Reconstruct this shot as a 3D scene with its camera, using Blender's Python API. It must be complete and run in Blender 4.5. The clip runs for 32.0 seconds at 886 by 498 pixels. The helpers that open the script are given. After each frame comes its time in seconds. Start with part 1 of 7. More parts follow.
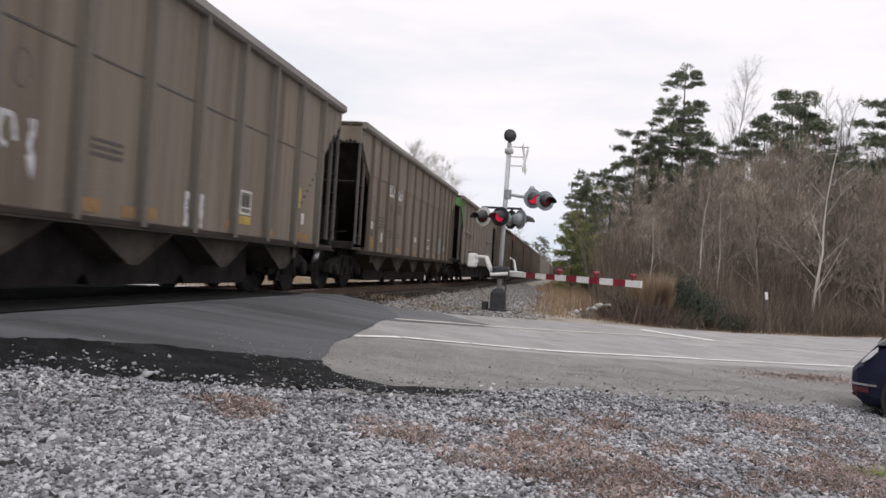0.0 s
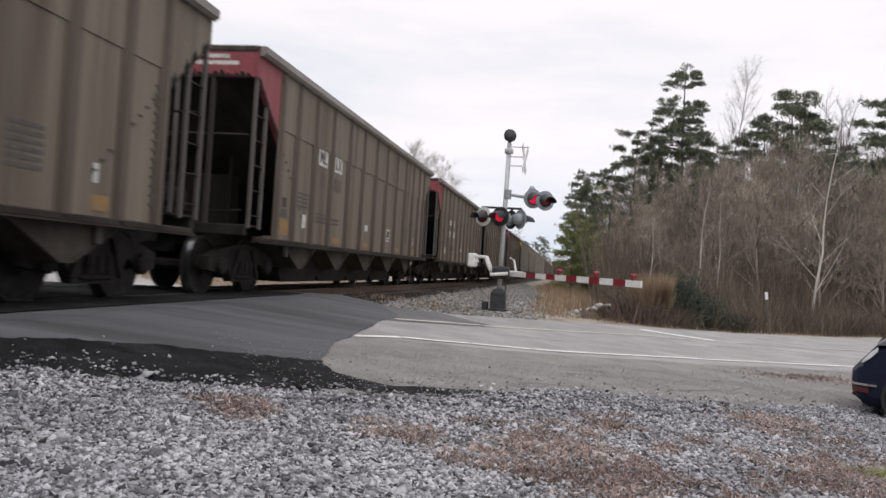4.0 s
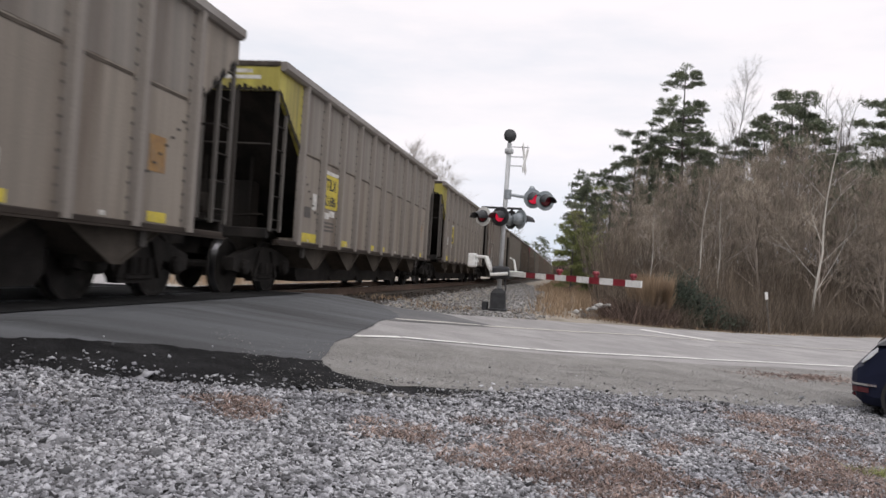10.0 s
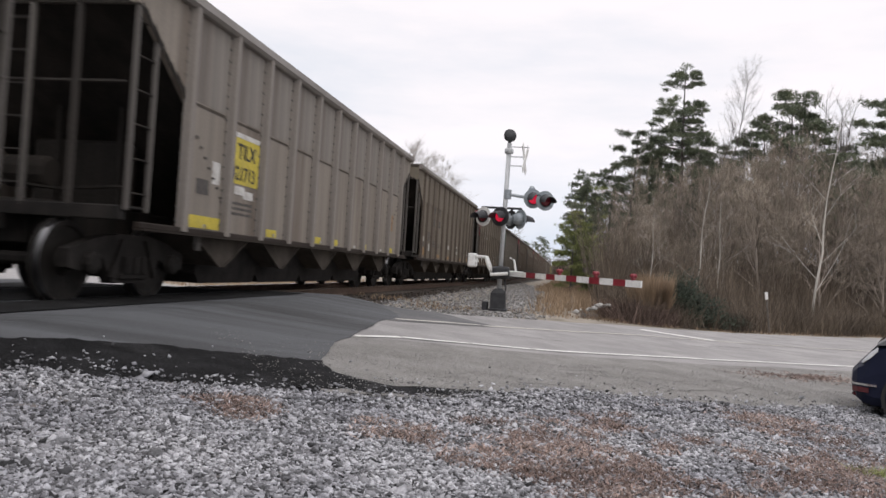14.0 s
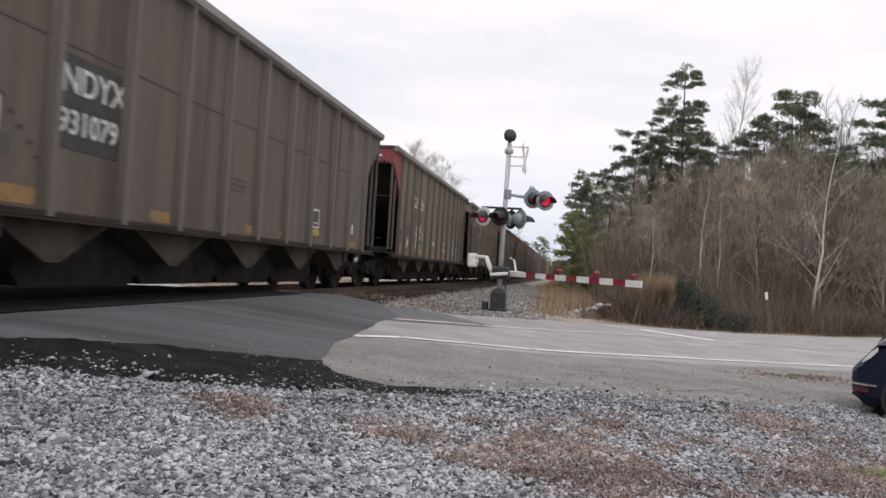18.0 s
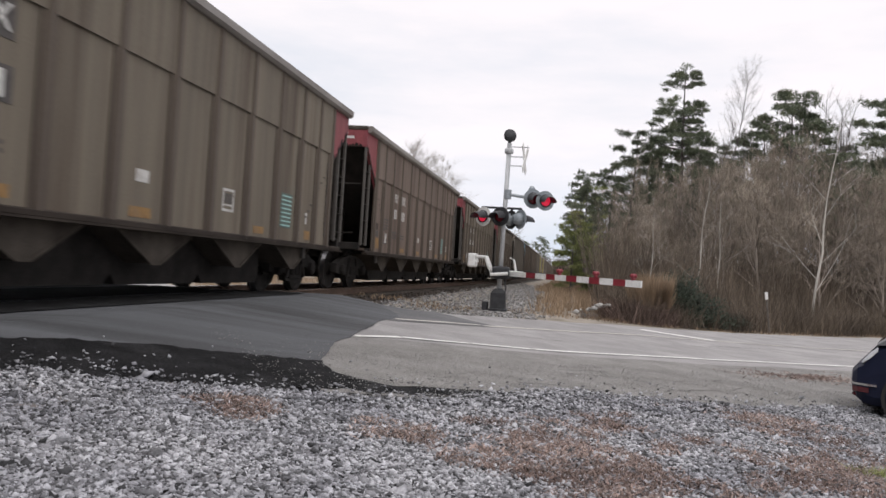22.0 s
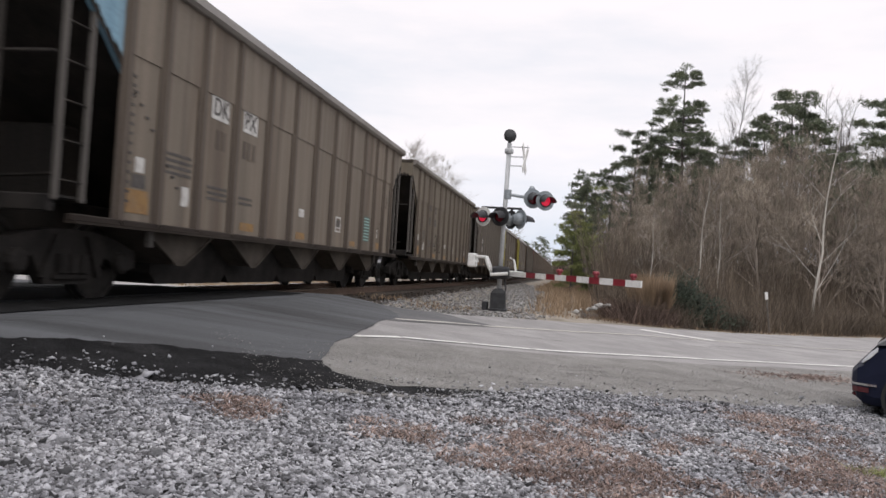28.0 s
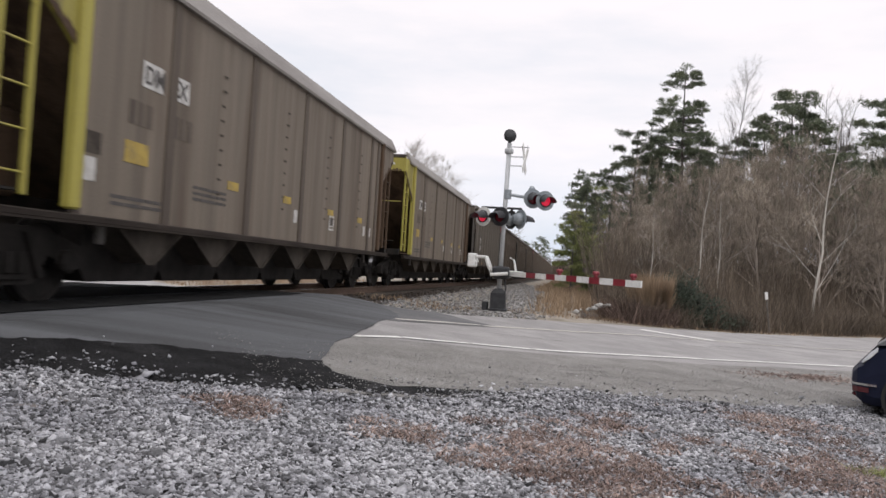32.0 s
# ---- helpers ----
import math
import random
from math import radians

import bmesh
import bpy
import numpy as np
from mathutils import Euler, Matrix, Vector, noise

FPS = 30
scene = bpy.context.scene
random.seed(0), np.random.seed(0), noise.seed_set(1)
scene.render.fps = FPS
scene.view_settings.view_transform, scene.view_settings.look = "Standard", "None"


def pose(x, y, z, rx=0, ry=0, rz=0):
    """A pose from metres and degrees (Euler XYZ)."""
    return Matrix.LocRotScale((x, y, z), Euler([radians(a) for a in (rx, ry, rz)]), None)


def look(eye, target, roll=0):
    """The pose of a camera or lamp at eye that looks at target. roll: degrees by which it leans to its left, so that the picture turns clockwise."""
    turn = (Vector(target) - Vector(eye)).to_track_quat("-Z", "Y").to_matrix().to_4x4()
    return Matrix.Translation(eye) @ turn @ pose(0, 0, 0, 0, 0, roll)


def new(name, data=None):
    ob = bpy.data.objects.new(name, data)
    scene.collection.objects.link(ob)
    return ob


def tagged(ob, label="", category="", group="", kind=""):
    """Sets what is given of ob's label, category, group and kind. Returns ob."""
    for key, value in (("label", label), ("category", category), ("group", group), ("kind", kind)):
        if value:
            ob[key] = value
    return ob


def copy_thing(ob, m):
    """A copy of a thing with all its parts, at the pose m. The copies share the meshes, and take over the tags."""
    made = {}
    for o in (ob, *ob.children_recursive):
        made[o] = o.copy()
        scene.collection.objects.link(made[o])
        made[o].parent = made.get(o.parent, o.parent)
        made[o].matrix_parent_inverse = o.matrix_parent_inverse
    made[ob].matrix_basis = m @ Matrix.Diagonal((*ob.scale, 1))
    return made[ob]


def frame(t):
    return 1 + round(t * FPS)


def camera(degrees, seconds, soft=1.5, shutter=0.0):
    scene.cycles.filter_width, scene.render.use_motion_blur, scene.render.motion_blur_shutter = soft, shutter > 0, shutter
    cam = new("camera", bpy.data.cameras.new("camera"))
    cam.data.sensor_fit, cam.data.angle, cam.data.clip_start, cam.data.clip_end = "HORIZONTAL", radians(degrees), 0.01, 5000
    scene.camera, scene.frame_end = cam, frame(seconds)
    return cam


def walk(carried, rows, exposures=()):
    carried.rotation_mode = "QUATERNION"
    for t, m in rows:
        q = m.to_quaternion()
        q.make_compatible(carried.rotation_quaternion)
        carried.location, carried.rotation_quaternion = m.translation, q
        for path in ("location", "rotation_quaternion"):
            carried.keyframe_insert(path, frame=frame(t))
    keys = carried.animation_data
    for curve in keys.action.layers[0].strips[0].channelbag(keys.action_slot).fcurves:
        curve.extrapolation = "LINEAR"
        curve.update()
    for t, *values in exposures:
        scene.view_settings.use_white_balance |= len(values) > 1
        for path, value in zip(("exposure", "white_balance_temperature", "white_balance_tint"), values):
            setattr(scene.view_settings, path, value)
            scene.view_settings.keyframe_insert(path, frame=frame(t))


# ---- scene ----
cam = camera(58.42, 32.0, soft=1.5, shutter=0.22)
EYE = Vector((6.36, 0.0, 0.625))
cam_turn = Matrix.Rotation(radians(9.34), 4, "Z") @ Matrix.Rotation(radians(90 + 1.424), 4, "X") @ Matrix.Rotation(radians(3.5), 4, "Z")
CAM = Matrix.Translation(EYE) @ cam_turn
walk(cam, [(0, CAM), (32.0, CAM)])

# ---- light: an overcast winter sky ----
world = bpy.data.worlds.new("overcast_sky")
scene.world = world
world.use_nodes = True
wt = world.node_tree
wt.nodes.clear()
w_out = wt.nodes.new("ShaderNodeOutputWorld")
w_bg = wt.nodes.new("ShaderNodeBackground")
w_sky = wt.nodes.new("ShaderNodeTexSky")
w_sky.sky_type = "NISHITA"
w_sky.sun_disc = False
w_sky.sun_elevation, w_sky.sun_rotation = radians(38), radians(200)
w_mul = wt.nodes.new("ShaderNodeMixRGB")
w_mul.blend_type = "MULTIPLY"
w_mul.inputs[0].default_value = 1.0
w_mul.inputs[2].default_value = (0.1, 0.1, 0.1, 1)
w_co = wt.nodes.new("ShaderNodeTexCoord")
w_map = wt.nodes.new("ShaderNodeMapping")
w_map.inputs["Scale"].default_value = (1.2, 1.2, 5.0)
w_n = wt.nodes.new("ShaderNodeTexNoise")
w_n.inputs["Scale"].default_value = 1.7
w_n.inputs["Detail"].default_value = 6
w_n.inputs["Roughness"].default_value = 0.55
w_r = wt.nodes.new("ShaderNodeValToRGB")
w_r.color_ramp.elements[0].position, w_r.color_ramp.elements[0].color = 0.36, (0.87, 0.88, 0.945, 1)
w_r.color_ramp.elements[1].position, w_r.color_ramp.elements[1].color = 0.58, (1.085, 1.02, 1.045, 1)
w_mix = wt.nodes.new("ShaderNodeMixRGB")
w_mix.inputs[0].default_value = 0.93
wt.links.new(w_co.outputs["Generated"], w_map.inputs[0])
wt.links.new(w_map.outputs[0], w_n.inputs["Vector"])
wt.links.new(w_n.outputs["Fac"], w_r.inputs[0])
wt.links.new(w_sky.outputs[0], w_mul.inputs[1])
wt.links.new(w_mul.outputs[0], w_mix.inputs[1])
wt.links.new(w_r.outputs[0], w_mix.inputs[2])
w_sep = wt.nodes.new("ShaderNodeSeparateXYZ")
w_up = wt.nodes.new("ShaderNodeMapRange")
w_up.inputs["From Min"].default_value, w_up.inputs["From Max"].default_value = 0.34, 0.9
w_up.inputs["To Min"].default_value, w_up.inputs["To Max"].default_value = 1.0, 1.5
wt.links.new(w_co.outputs["Generated"], w_sep.inputs[0])
wt.links.new(w_sep.outputs["Z"], w_up.inputs["Value"])
w_low = wt.nodes.new("ShaderNodeMapRange")
w_low.inputs["From Min"].default_value, w_low.inputs["From Max"].default_value = 0.02, 0.17
w_tint = wt.nodes.new("ShaderNodeMixRGB")
w_tint.inputs[1].default_value, w_tint.inputs[2].default_value = (0.84, 0.905, 0.97, 1), (1, 1, 1, 1)
w_all = wt.nodes.new("ShaderNodeMixRGB")
w_all.blend_type = "MULTIPLY"
w_all.inputs[0].default_value = 1.0
wt.links.new(w_sep.outputs["Z"], w_low.inputs["Value"])
wt.links.new(w_low.outputs[0], w_tint.inputs[0])
wt.links.new(w_mix.outputs[0], w_all.inputs[1])
wt.links.new(w_tint.outputs[0], w_all.inputs[2])
wt.links.new(w_all.outputs[0], w_bg.inputs[0])
wt.links.new(w_up.outputs[0], w_bg.inputs[1])
wt.links.new(w_bg.outputs[0], w_out.inputs[0])
sun_data = bpy.data.lights.new("sun", "SUN")
sun_data.energy, sun_data.angle, sun_data.color = 0.6, radians(30), (1.0, 0.96, 0.9)
sun = new("sun", sun_data)
sun.matrix_basis = look((20, -30, 50), (0, 10, 0))
scene.view_settings.exposure = 0.0

# ---- materials ----


def mk(name, c1, c2, scale=4.0, fine=60.0, rough=0.8, metal=0.0, bump=0.15, stretch=(1, 1, 1), c3=None, spread=(0.35, 0.65), c3at=(0.58, 0.7), island=0.0, rand=0.0, spec=0.5, glow=None, grain=0.2, streak=0.0, turn=0.0):
    """Two noises of different size mix two colours, a third one gives stains."""
    m = bpy.data.materials.new(name)
    m.use_nodes = True
    nt = m.node_tree
    b = nt.nodes["Principled BSDF"]
    N = nt.nodes.new
    L = nt.links.new
    co = N("ShaderNodeTexCoord")
    mp = N("ShaderNodeMapping")
    mp.inputs["Scale"].default_value = stretch
    if turn:
        mp.vector_type = "TEXTURE"
        mp.inputs["Scale"].default_value = [1 / k for k in stretch]
        mp.inputs["Rotation"].default_value = (0, 0, radians(turn))
    L(co.outputs["Object"], mp.inputs[0])
    n1 = N("ShaderNodeTexNoise")
    n1.inputs["Scale"].default_value, n1.inputs["Detail"].default_value = scale, 5
    L(mp.outputs[0], n1.inputs["Vector"])
    r1 = N("ShaderNodeValToRGB")
    r1.color_ramp.elements[0].position, r1.color_ramp.elements[1].position = spread
    r1.color_ramp.elements[0].color, r1.color_ramp.elements[1].color = (*c1, 1), (*c2, 1)
    L(n1.outputs["Fac"], r1.inputs[0])
    n2 = N("ShaderNodeTexNoise")
    n2.inputs["Scale"].default_value, n2.inputs["Detail"].default_value = fine, 3
    L(co.outputs["Object"], n2.inputs["Vector"])
    g = N("ShaderNodeMapRange")
    g.inputs["From Min"].default_value, g.inputs["From Max"].default_value = 0.3, 0.7
    g.inputs["To Min"].default_value, g.inputs["To Max"].default_value = 1 - grain, 1 + grain
    L(n2.outputs["Fac"], g.inputs["Value"])
    src = r1.outputs[0]
    if c3:
        n3 = N("ShaderNodeTexNoise")
        n3.inputs["Scale"].default_value, n3.inputs["Detail"].default_value = scale * 0.43, 7
        n3.inputs["Roughness"].default_value = 0.65
        L(mp.outputs[0], n3.inputs["Vector"])
        r3 = N("ShaderNodeMapRange")
        r3.inputs["From Min"].default_value, r3.inputs["From Max"].default_value = c3at
        L(n3.outputs["Fac"], r3.inputs["Value"])
        mx = N("ShaderNodeMixRGB")
        mx.inputs[2].default_value = (*c3, 1)
        L(r3.outputs[0], mx.inputs[0])
        L(src, mx.inputs[1])
        src = mx.outputs[0]
    val = g.outputs[0]
    for k, node, out in ((island, "ShaderNodeNewGeometry", "Random Per Island"), (rand, "ShaderNodeObjectInfo", "Random")):
        if k:
            q = N(node)
            v = N("ShaderNodeMapRange")
            v.inputs["To Min"].default_value, v.inputs["To Max"].default_value = 1 - k, 1 + k
            L(q.outputs[out], v.inputs["Value"])
            mu = N("ShaderNodeMath")
            mu.operation = "MULTIPLY"
            L(val, mu.inputs[0])
            L(v.outputs[0], mu.inputs[1])
            val = mu.outputs[0]
    if streak:
        mp2 = N("ShaderNodeMapping")
        mp2.inputs["Scale"].default_value = (1, 1, 0.04)
        L(co.outputs["Object"], mp2.inputs[0])
        n4 = N("ShaderNodeTexNoise")
        n4.inputs["Scale"].default_value, n4.inputs["Detail"].default_value = 5.5, 6
        L(mp2.outputs[0], n4.inputs["Vector"])
        v = N("ShaderNodeMapRange")
        v.inputs["From Min"].default_value, v.inputs["From Max"].default_value = 0.3, 0.7
        v.inputs["To Min"].default_value, v.inputs["To Max"].default_value = 1 - streak, 1 + streak
        L(n4.outputs["Fac"], v.inputs["Value"])
        mu = N("ShaderNodeMath")
        mu.operation = "MULTIPLY"
        L(val, mu.inputs[0])
        L(v.outputs[0], mu.inputs[1])
        val = mu.outputs[0]
    hsv = N("ShaderNodeHueSaturation")
    L(src, hsv.inputs["Color"])
    L(val, hsv.inputs["Value"])
    L(hsv.outputs[0], b.inputs["Base Color"])
    b.inputs["Roughness"].default_value, b.inputs["Metallic"].default_value = rough, metal
    b.inputs["Specular IOR Level"].default_value = spec
    if bump:
        bp = N("ShaderNodeBump")
        bp.inputs["Strength"].default_value, bp.inputs["Distance"].default_value = bump, 0.02
        L(n2.outputs["Fac"], bp.inputs["Height"])
        L(bp.outputs[0], b.inputs["Normal"])
    if glow:
        b.inputs["Emission Color"].default_value = (*glow[0], 1)
        b.inputs["Emission Strength"].default_value = glow[1]
    return m


STEEL = (1.2, 1.2, 0.075)
M_car = [
    mk("brown_car_paint", (0.140, 0.116, 0.089), (0.195, 0.160, 0.123), 2.6, 40, 0.72, 0, 0.08, STEEL, (0.093, 0.067, 0.047), spread=(0.3, 0.7), island=0.05, c3at=(0.5, 0.66), grain=0.1, streak=0.13),
    mk("olive_brown_car_paint", (0.124, 0.104, 0.077), (0.172, 0.145, 0.107), 2.6, 40, 0.72, 0, 0.08, STEEL, (0.077, 0.055, 0.037), spread=(0.3, 0.7), island=0.05, c3at=(0.5, 0.66), grain=0.1, streak=0.13),
    mk("red_brown_car_paint", (0.127, 0.093, 0.073), (0.176, 0.130, 0.102), 2.6, 40, 0.72, 0, 0.08, STEEL, (0.078, 0.050, 0.036), spread=(0.3, 0.7), island=0.05, c3at=(0.5, 0.66), grain=0.1, streak=0.13),
    mk("grey_car_paint", (0.184, 0.160, 0.133), (0.254, 0.221, 0.184), 2.6, 40, 0.72, 0, 0.08, STEEL, (0.118, 0.091, 0.070), spread=(0.3, 0.7), island=0.05, c3at=(0.5, 0.66), grain=0.1, streak=0.13),
    mk("dark_brown_car_paint", (0.090, 0.073, 0.056), (0.124, 0.100, 0.078), 2.6, 40, 0.72, 0, 0.08, STEEL, (0.055, 0.038, 0.027), spread=(0.3, 0.7), island=0.05, c3at=(0.5, 0.66), grain=0.1, streak=0.13),
]
# slightly darker grey for the upper panels of the riveted cars
M_upper = mk("upper_panel_grey_paint", (0.178, 0.160, 0.140), (0.235, 0.212, 0.186), 2.6, 40, 0.72, 0, 0.08, STEEL, (0.11, 0.09, 0.075), c3at=(0.5, 0.66), grain=0.07, streak=0.2)
M_rust = mk("rust_brown_end_steel", (0.075, 0.050, 0.034), (0.13, 0.088, 0.06), 3, 40, 0.8, 0, 0.15, STEEL, (0.045, 0.030, 0.022), c3at=(0.5, 0.68), spec=0.15)
M_rib = [
    mk("brown_rib_paint", (0.074, 0.056, 0.043), (0.118, 0.094, 0.072), 3, 40, 0.75, 0, 0.1, STEEL, grain=0.1, streak=0.2),
    mk("worn_rib_paint", (0.098, 0.084, 0.070), (0.168, 0.148, 0.126), 3, 40, 0.7, 0, 0.1, STEEL, grain=0.1, streak=0.25),
    mk("grey_rib_paint", (0.17, 0.15, 0.132), (0.24, 0.215, 0.19), 3, 40, 0.7, 0, 0.1, STEEL, grain=0.1, streak=0.2),
]
M_chord = mk("worn_chord_steel", (0.19, 0.17, 0.155), (0.28, 0.26, 0.24), 2, 50, 0.6, 0.0, 0.1, (1, 0.3, 1))
M_black = mk("black_undercarriage", (0.015, 0.0135, 0.0125), (0.028, 0.025, 0.023), 4, 50, 0.8, 0, 0.2, spec=0.12)
# Recessed car ends: near-black base colours, darker than the sides and ladder stiles.
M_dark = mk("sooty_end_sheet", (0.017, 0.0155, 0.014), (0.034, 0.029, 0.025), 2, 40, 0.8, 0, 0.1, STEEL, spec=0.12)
M_sill = mk("dirty_side_sill", (0.024, 0.019, 0.016), (0.046, 0.037, 0.031), 3, 50, 0.75, 0, 0.1, (1, 0.3, 1), spec=0.12)
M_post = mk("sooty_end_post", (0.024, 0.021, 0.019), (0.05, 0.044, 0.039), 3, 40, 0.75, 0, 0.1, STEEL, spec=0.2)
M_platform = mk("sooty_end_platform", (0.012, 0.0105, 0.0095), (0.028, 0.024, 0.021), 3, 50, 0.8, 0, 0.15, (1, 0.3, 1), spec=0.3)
M_greenplate = mk("dull_green_label", (0.075, 0.105, 0.09), (0.11, 0.145, 0.125), 9, 80, 0.7, 0, 0.05)
M_dullyellow = mk("dull_yellow_patch", (0.36, 0.25, 0.05), (0.47, 0.34, 0.07), 9, 80, 0.6, 0, 0.05, c3=(0.2, 0.15, 0.07), c3at=(0.5, 0.7))
M_stile = mk("dusty_ladder_steel", (0.065, 0.058, 0.052), (0.12, 0.108, 0.096), 3, 40, 0.7, 0, 0.1, STEEL)
M_hop = mk("dusty_hopper_steel", (0.050, 0.042, 0.035), (0.088, 0.075, 0.062), 3, 50, 0.75, 0, 0.1, spec=0.12)
M_wheel = mk("wheel_steel", (0.015, 0.0135, 0.0125), (0.03, 0.027, 0.0245), 6, 60, 0.65, 0.0, 0.1, spec=0.12)
M_tread = mk("polished_tread", (0.20, 0.20, 0.21), (0.3, 0.3, 0.3), 8, 80, 0.3, 1.0, 0.02)
M_end = {
    "red": mk("red_end_paint", (0.19, 0.036, 0.045), (0.27, 0.06, 0.066), 3, 40, 0.6, 0, 0.06, STEEL, (0.18, 0.06, 0.05), c3at=(0.6, 0.75)),
    "yellow": mk("yellow_end_paint", (0.30, 0.26, 0.05), (0.41, 0.36, 0.07), 3, 40, 0.6, 0, 0.06, STEEL, (0.16, 0.13, 0.06), c3at=(0.52, 0.68), grain=0.08, streak=0.2),
    "green": mk("green_end_paint", (0.07, 0.17, 0.045), (0.11, 0.23, 0.07), 3, 40, 0.6, 0, 0.06, STEEL, (0.08, 0.12, 0.05), c3at=(0.6, 0.75)),
    "teal": mk("dark_green_end_paint", (0.030, 0.105, 0.068), (0.050, 0.145, 0.098), 3, 40, 0.6, 0, 0.06, STEEL, (0.06, 0.09, 0.07), c3at=(0.6, 0.75)),
    "blue": mk("pale_blue_end_paint", (0.14, 0.27, 0.36), (0.22, 0.36, 0.45), 3, 40, 0.6, 0, 0.06, STEEL, (0.10, 0.12, 0.13), c3at=(0.6, 0.75)),
}
M_white = mk("white_stencil_paint", (0.50, 0.49, 0.465), (0.62, 0.61, 0.58), 12, 80, 0.6, 0, 0.05, c3=(0.3, 0.27, 0.24), c3at=(0.52, 0.7))
M_fade = mk("faded_stencil_paint", (0.055, 0.05, 0.047), (0.085, 0.075, 0.068), 12, 80, 0.7, 0, 0.05)
M_amber = mk("amber_reflector_paint", (0.21, 0.115, 0.042), (0.285, 0.165, 0.05), 9, 80, 0.6, 0, 0.05, c3=(0.18, 0.12, 0.07), c3at=(0.5, 0.7))
M_yellowdecal = mk("yellow_marking", (0.46, 0.37, 0.04), (0.58, 0.47, 0.065), 9, 80, 0.6, 0, 0.05, c3=(0.3, 0.25, 0.08), c3at=(0.55, 0.75))
M_blackdecal = mk("black_marking", (0.02, 0.02, 0.02), (0.04, 0.038, 0.036), 9, 80, 0.6, 0, 0.05)
M_tealdecal = mk("teal_marking", (0.25, 0.45, 0.42), (0.34, 0.54, 0.50), 9, 80, 0.6, 0, 0.05)
M_reddecal = mk("red_marking", (0.24, 0.05, 0.05), (0.32, 0.08, 0.075), 9, 80, 0.6, 0, 0.05)
M_spray = mk("white_spray_paint", (0.42, 0.42, 0.43), (0.62, 0.62, 0.63), 9, 80, 0.6, 0, 0.05)

M_ground = mk("dry_winter_soil", (0.20, 0.172, 0.135), (0.32, 0.285, 0.235), 1.2, 25, 0.95, 0, 0.5, c3=(0.12, 0.10, 0.06))
M_gravelbed = mk("dusty_gravel_bed", (0.10, 0.10, 0.105), (0.18, 0.18, 0.185), 14, 60, 0.95, 0, 0.8, c3=(0.19, 0.165, 0.145), c3at=(0.55, 0.68), grain=0.4)
M_apron = mk("patched_brownish_asphalt", (0.195, 0.188, 0.176), (0.255, 0.246, 0.232), 2.0, 75, 0.92, 0, 0.8, c3=(0.145, 0.138, 0.128), c3at=(0.55, 0.74), grain=0.42)
M_patch = mk("mid_grey_patched_asphalt", (0.105, 0.106, 0.108), (0.155, 0.155, 0.156), 1.5, 60, 0.9, 0, 0.4, (0.3, 1.2, 1), (0.085, 0.086, 0.088), c3at=(0.5, 0.7), turn=41.3)
M_oily = mk("oil_stained_ballast", (0.030, 0.023, 0.018), (0.062, 0.047, 0.036), 4, 60, 0.9, 0, 0.5, island=0.5)
M_rock = mk("pale_broken_rock", (0.40, 0.39, 0.37), (0.55, 0.54, 0.52), 3, 40, 0.9, 0, 0.4, island=0.2)
M_crack = mk("dark_crack", (0.05, 0.048, 0.045), (0.09, 0.085, 0.08), 8, 60, 0.9, 0, 0.2)
M_road = mk("worn_grey_asphalt", (0.245, 0.237, 0.232), (0.335, 0.324, 0.316), 1.1, 45, 0.9, 0, 0.35, c3=(0.215, 0.208, 0.202))
M_newroad = mk("fresh_dark_asphalt", (0.060, 0.063, 0.067), (0.102, 0.107, 0.114), 1.6, 90, 0.8, 0, 0.3, (0.12, 1.4, 1), (0.030, 0.031, 0.032), c3at=(0.48, 0.66), spec=0.4, turn=41.3)
M_tar = mk("black_tar_edge", (0.012, 0.012, 0.0125), (0.024, 0.024, 0.025), 3, 60, 0.85, 0, 0.8, c3=(0.055, 0.055, 0.056), c3at=(0.55, 0.75), spec=0.05, grain=0.5)
M_panel_shade = mk("train_shaded_panel", (0.012, 0.012, 0.012), (0.022, 0.022, 0.022), 3, 60, 0.95, 0, 0.3, spec=0.08)
M_paintw = mk("worn_white_road_paint", (0.66, 0.65, 0.62), (0.80, 0.79, 0.76), 3, 60, 0.8, 0, 0.1, c3=(0.42, 0.41, 0.39), c3at=(0.55, 0.72))
M_painty = mk("worn_yellow_road_paint", (0.50, 0.475, 0.425), (0.60, 0.575, 0.525), 3, 60, 0.8, 0, 0.1, c3=(0.32, 0.305, 0.285), c3at=(0.48, 0.64))
M_stone = mk("crushed_grey_limestone", (0.215, 0.217, 0.234), (0.322, 0.323, 0.336), 1.3, 90, 0.9, 0, 0.3, island=0.92)
M_chip = mk("pale_stone_chips", (0.27, 0.265, 0.255), (0.36, 0.352, 0.34), 4, 90, 0.9, 0, 0.3, island=0.12)
M_ballast = mk("ballast_stone", (0.20, 0.195, 0.19), (0.34, 0.335, 0.33), 4, 90, 0.9, 0, 0.3, island=0.45)
M_rail = mk("rusty_rail", (0.10, 0.065, 0.045), (0.15, 0.10, 0.075), 6, 60, 0.8, 0.2, 0.2)
M_railtop = mk("shiny_rail_head", (0.4, 0.4, 0.4), (0.55, 0.55, 0.55), 6, 60, 0.25, 1, 0.02)
M_tie = mk("creosoted_tie", (0.05, 0.04, 0.032), (0.09, 0.075, 0.06), 5, 60, 0.9, 0, 0.4, (1, 1, 1), rand=0.25)
M_galv = mk("galvanised_mast_steel", (0.40, 0.41, 0.42), (0.52, 0.53, 0.54), 4, 60, 0.5, 0.35, 0.05)
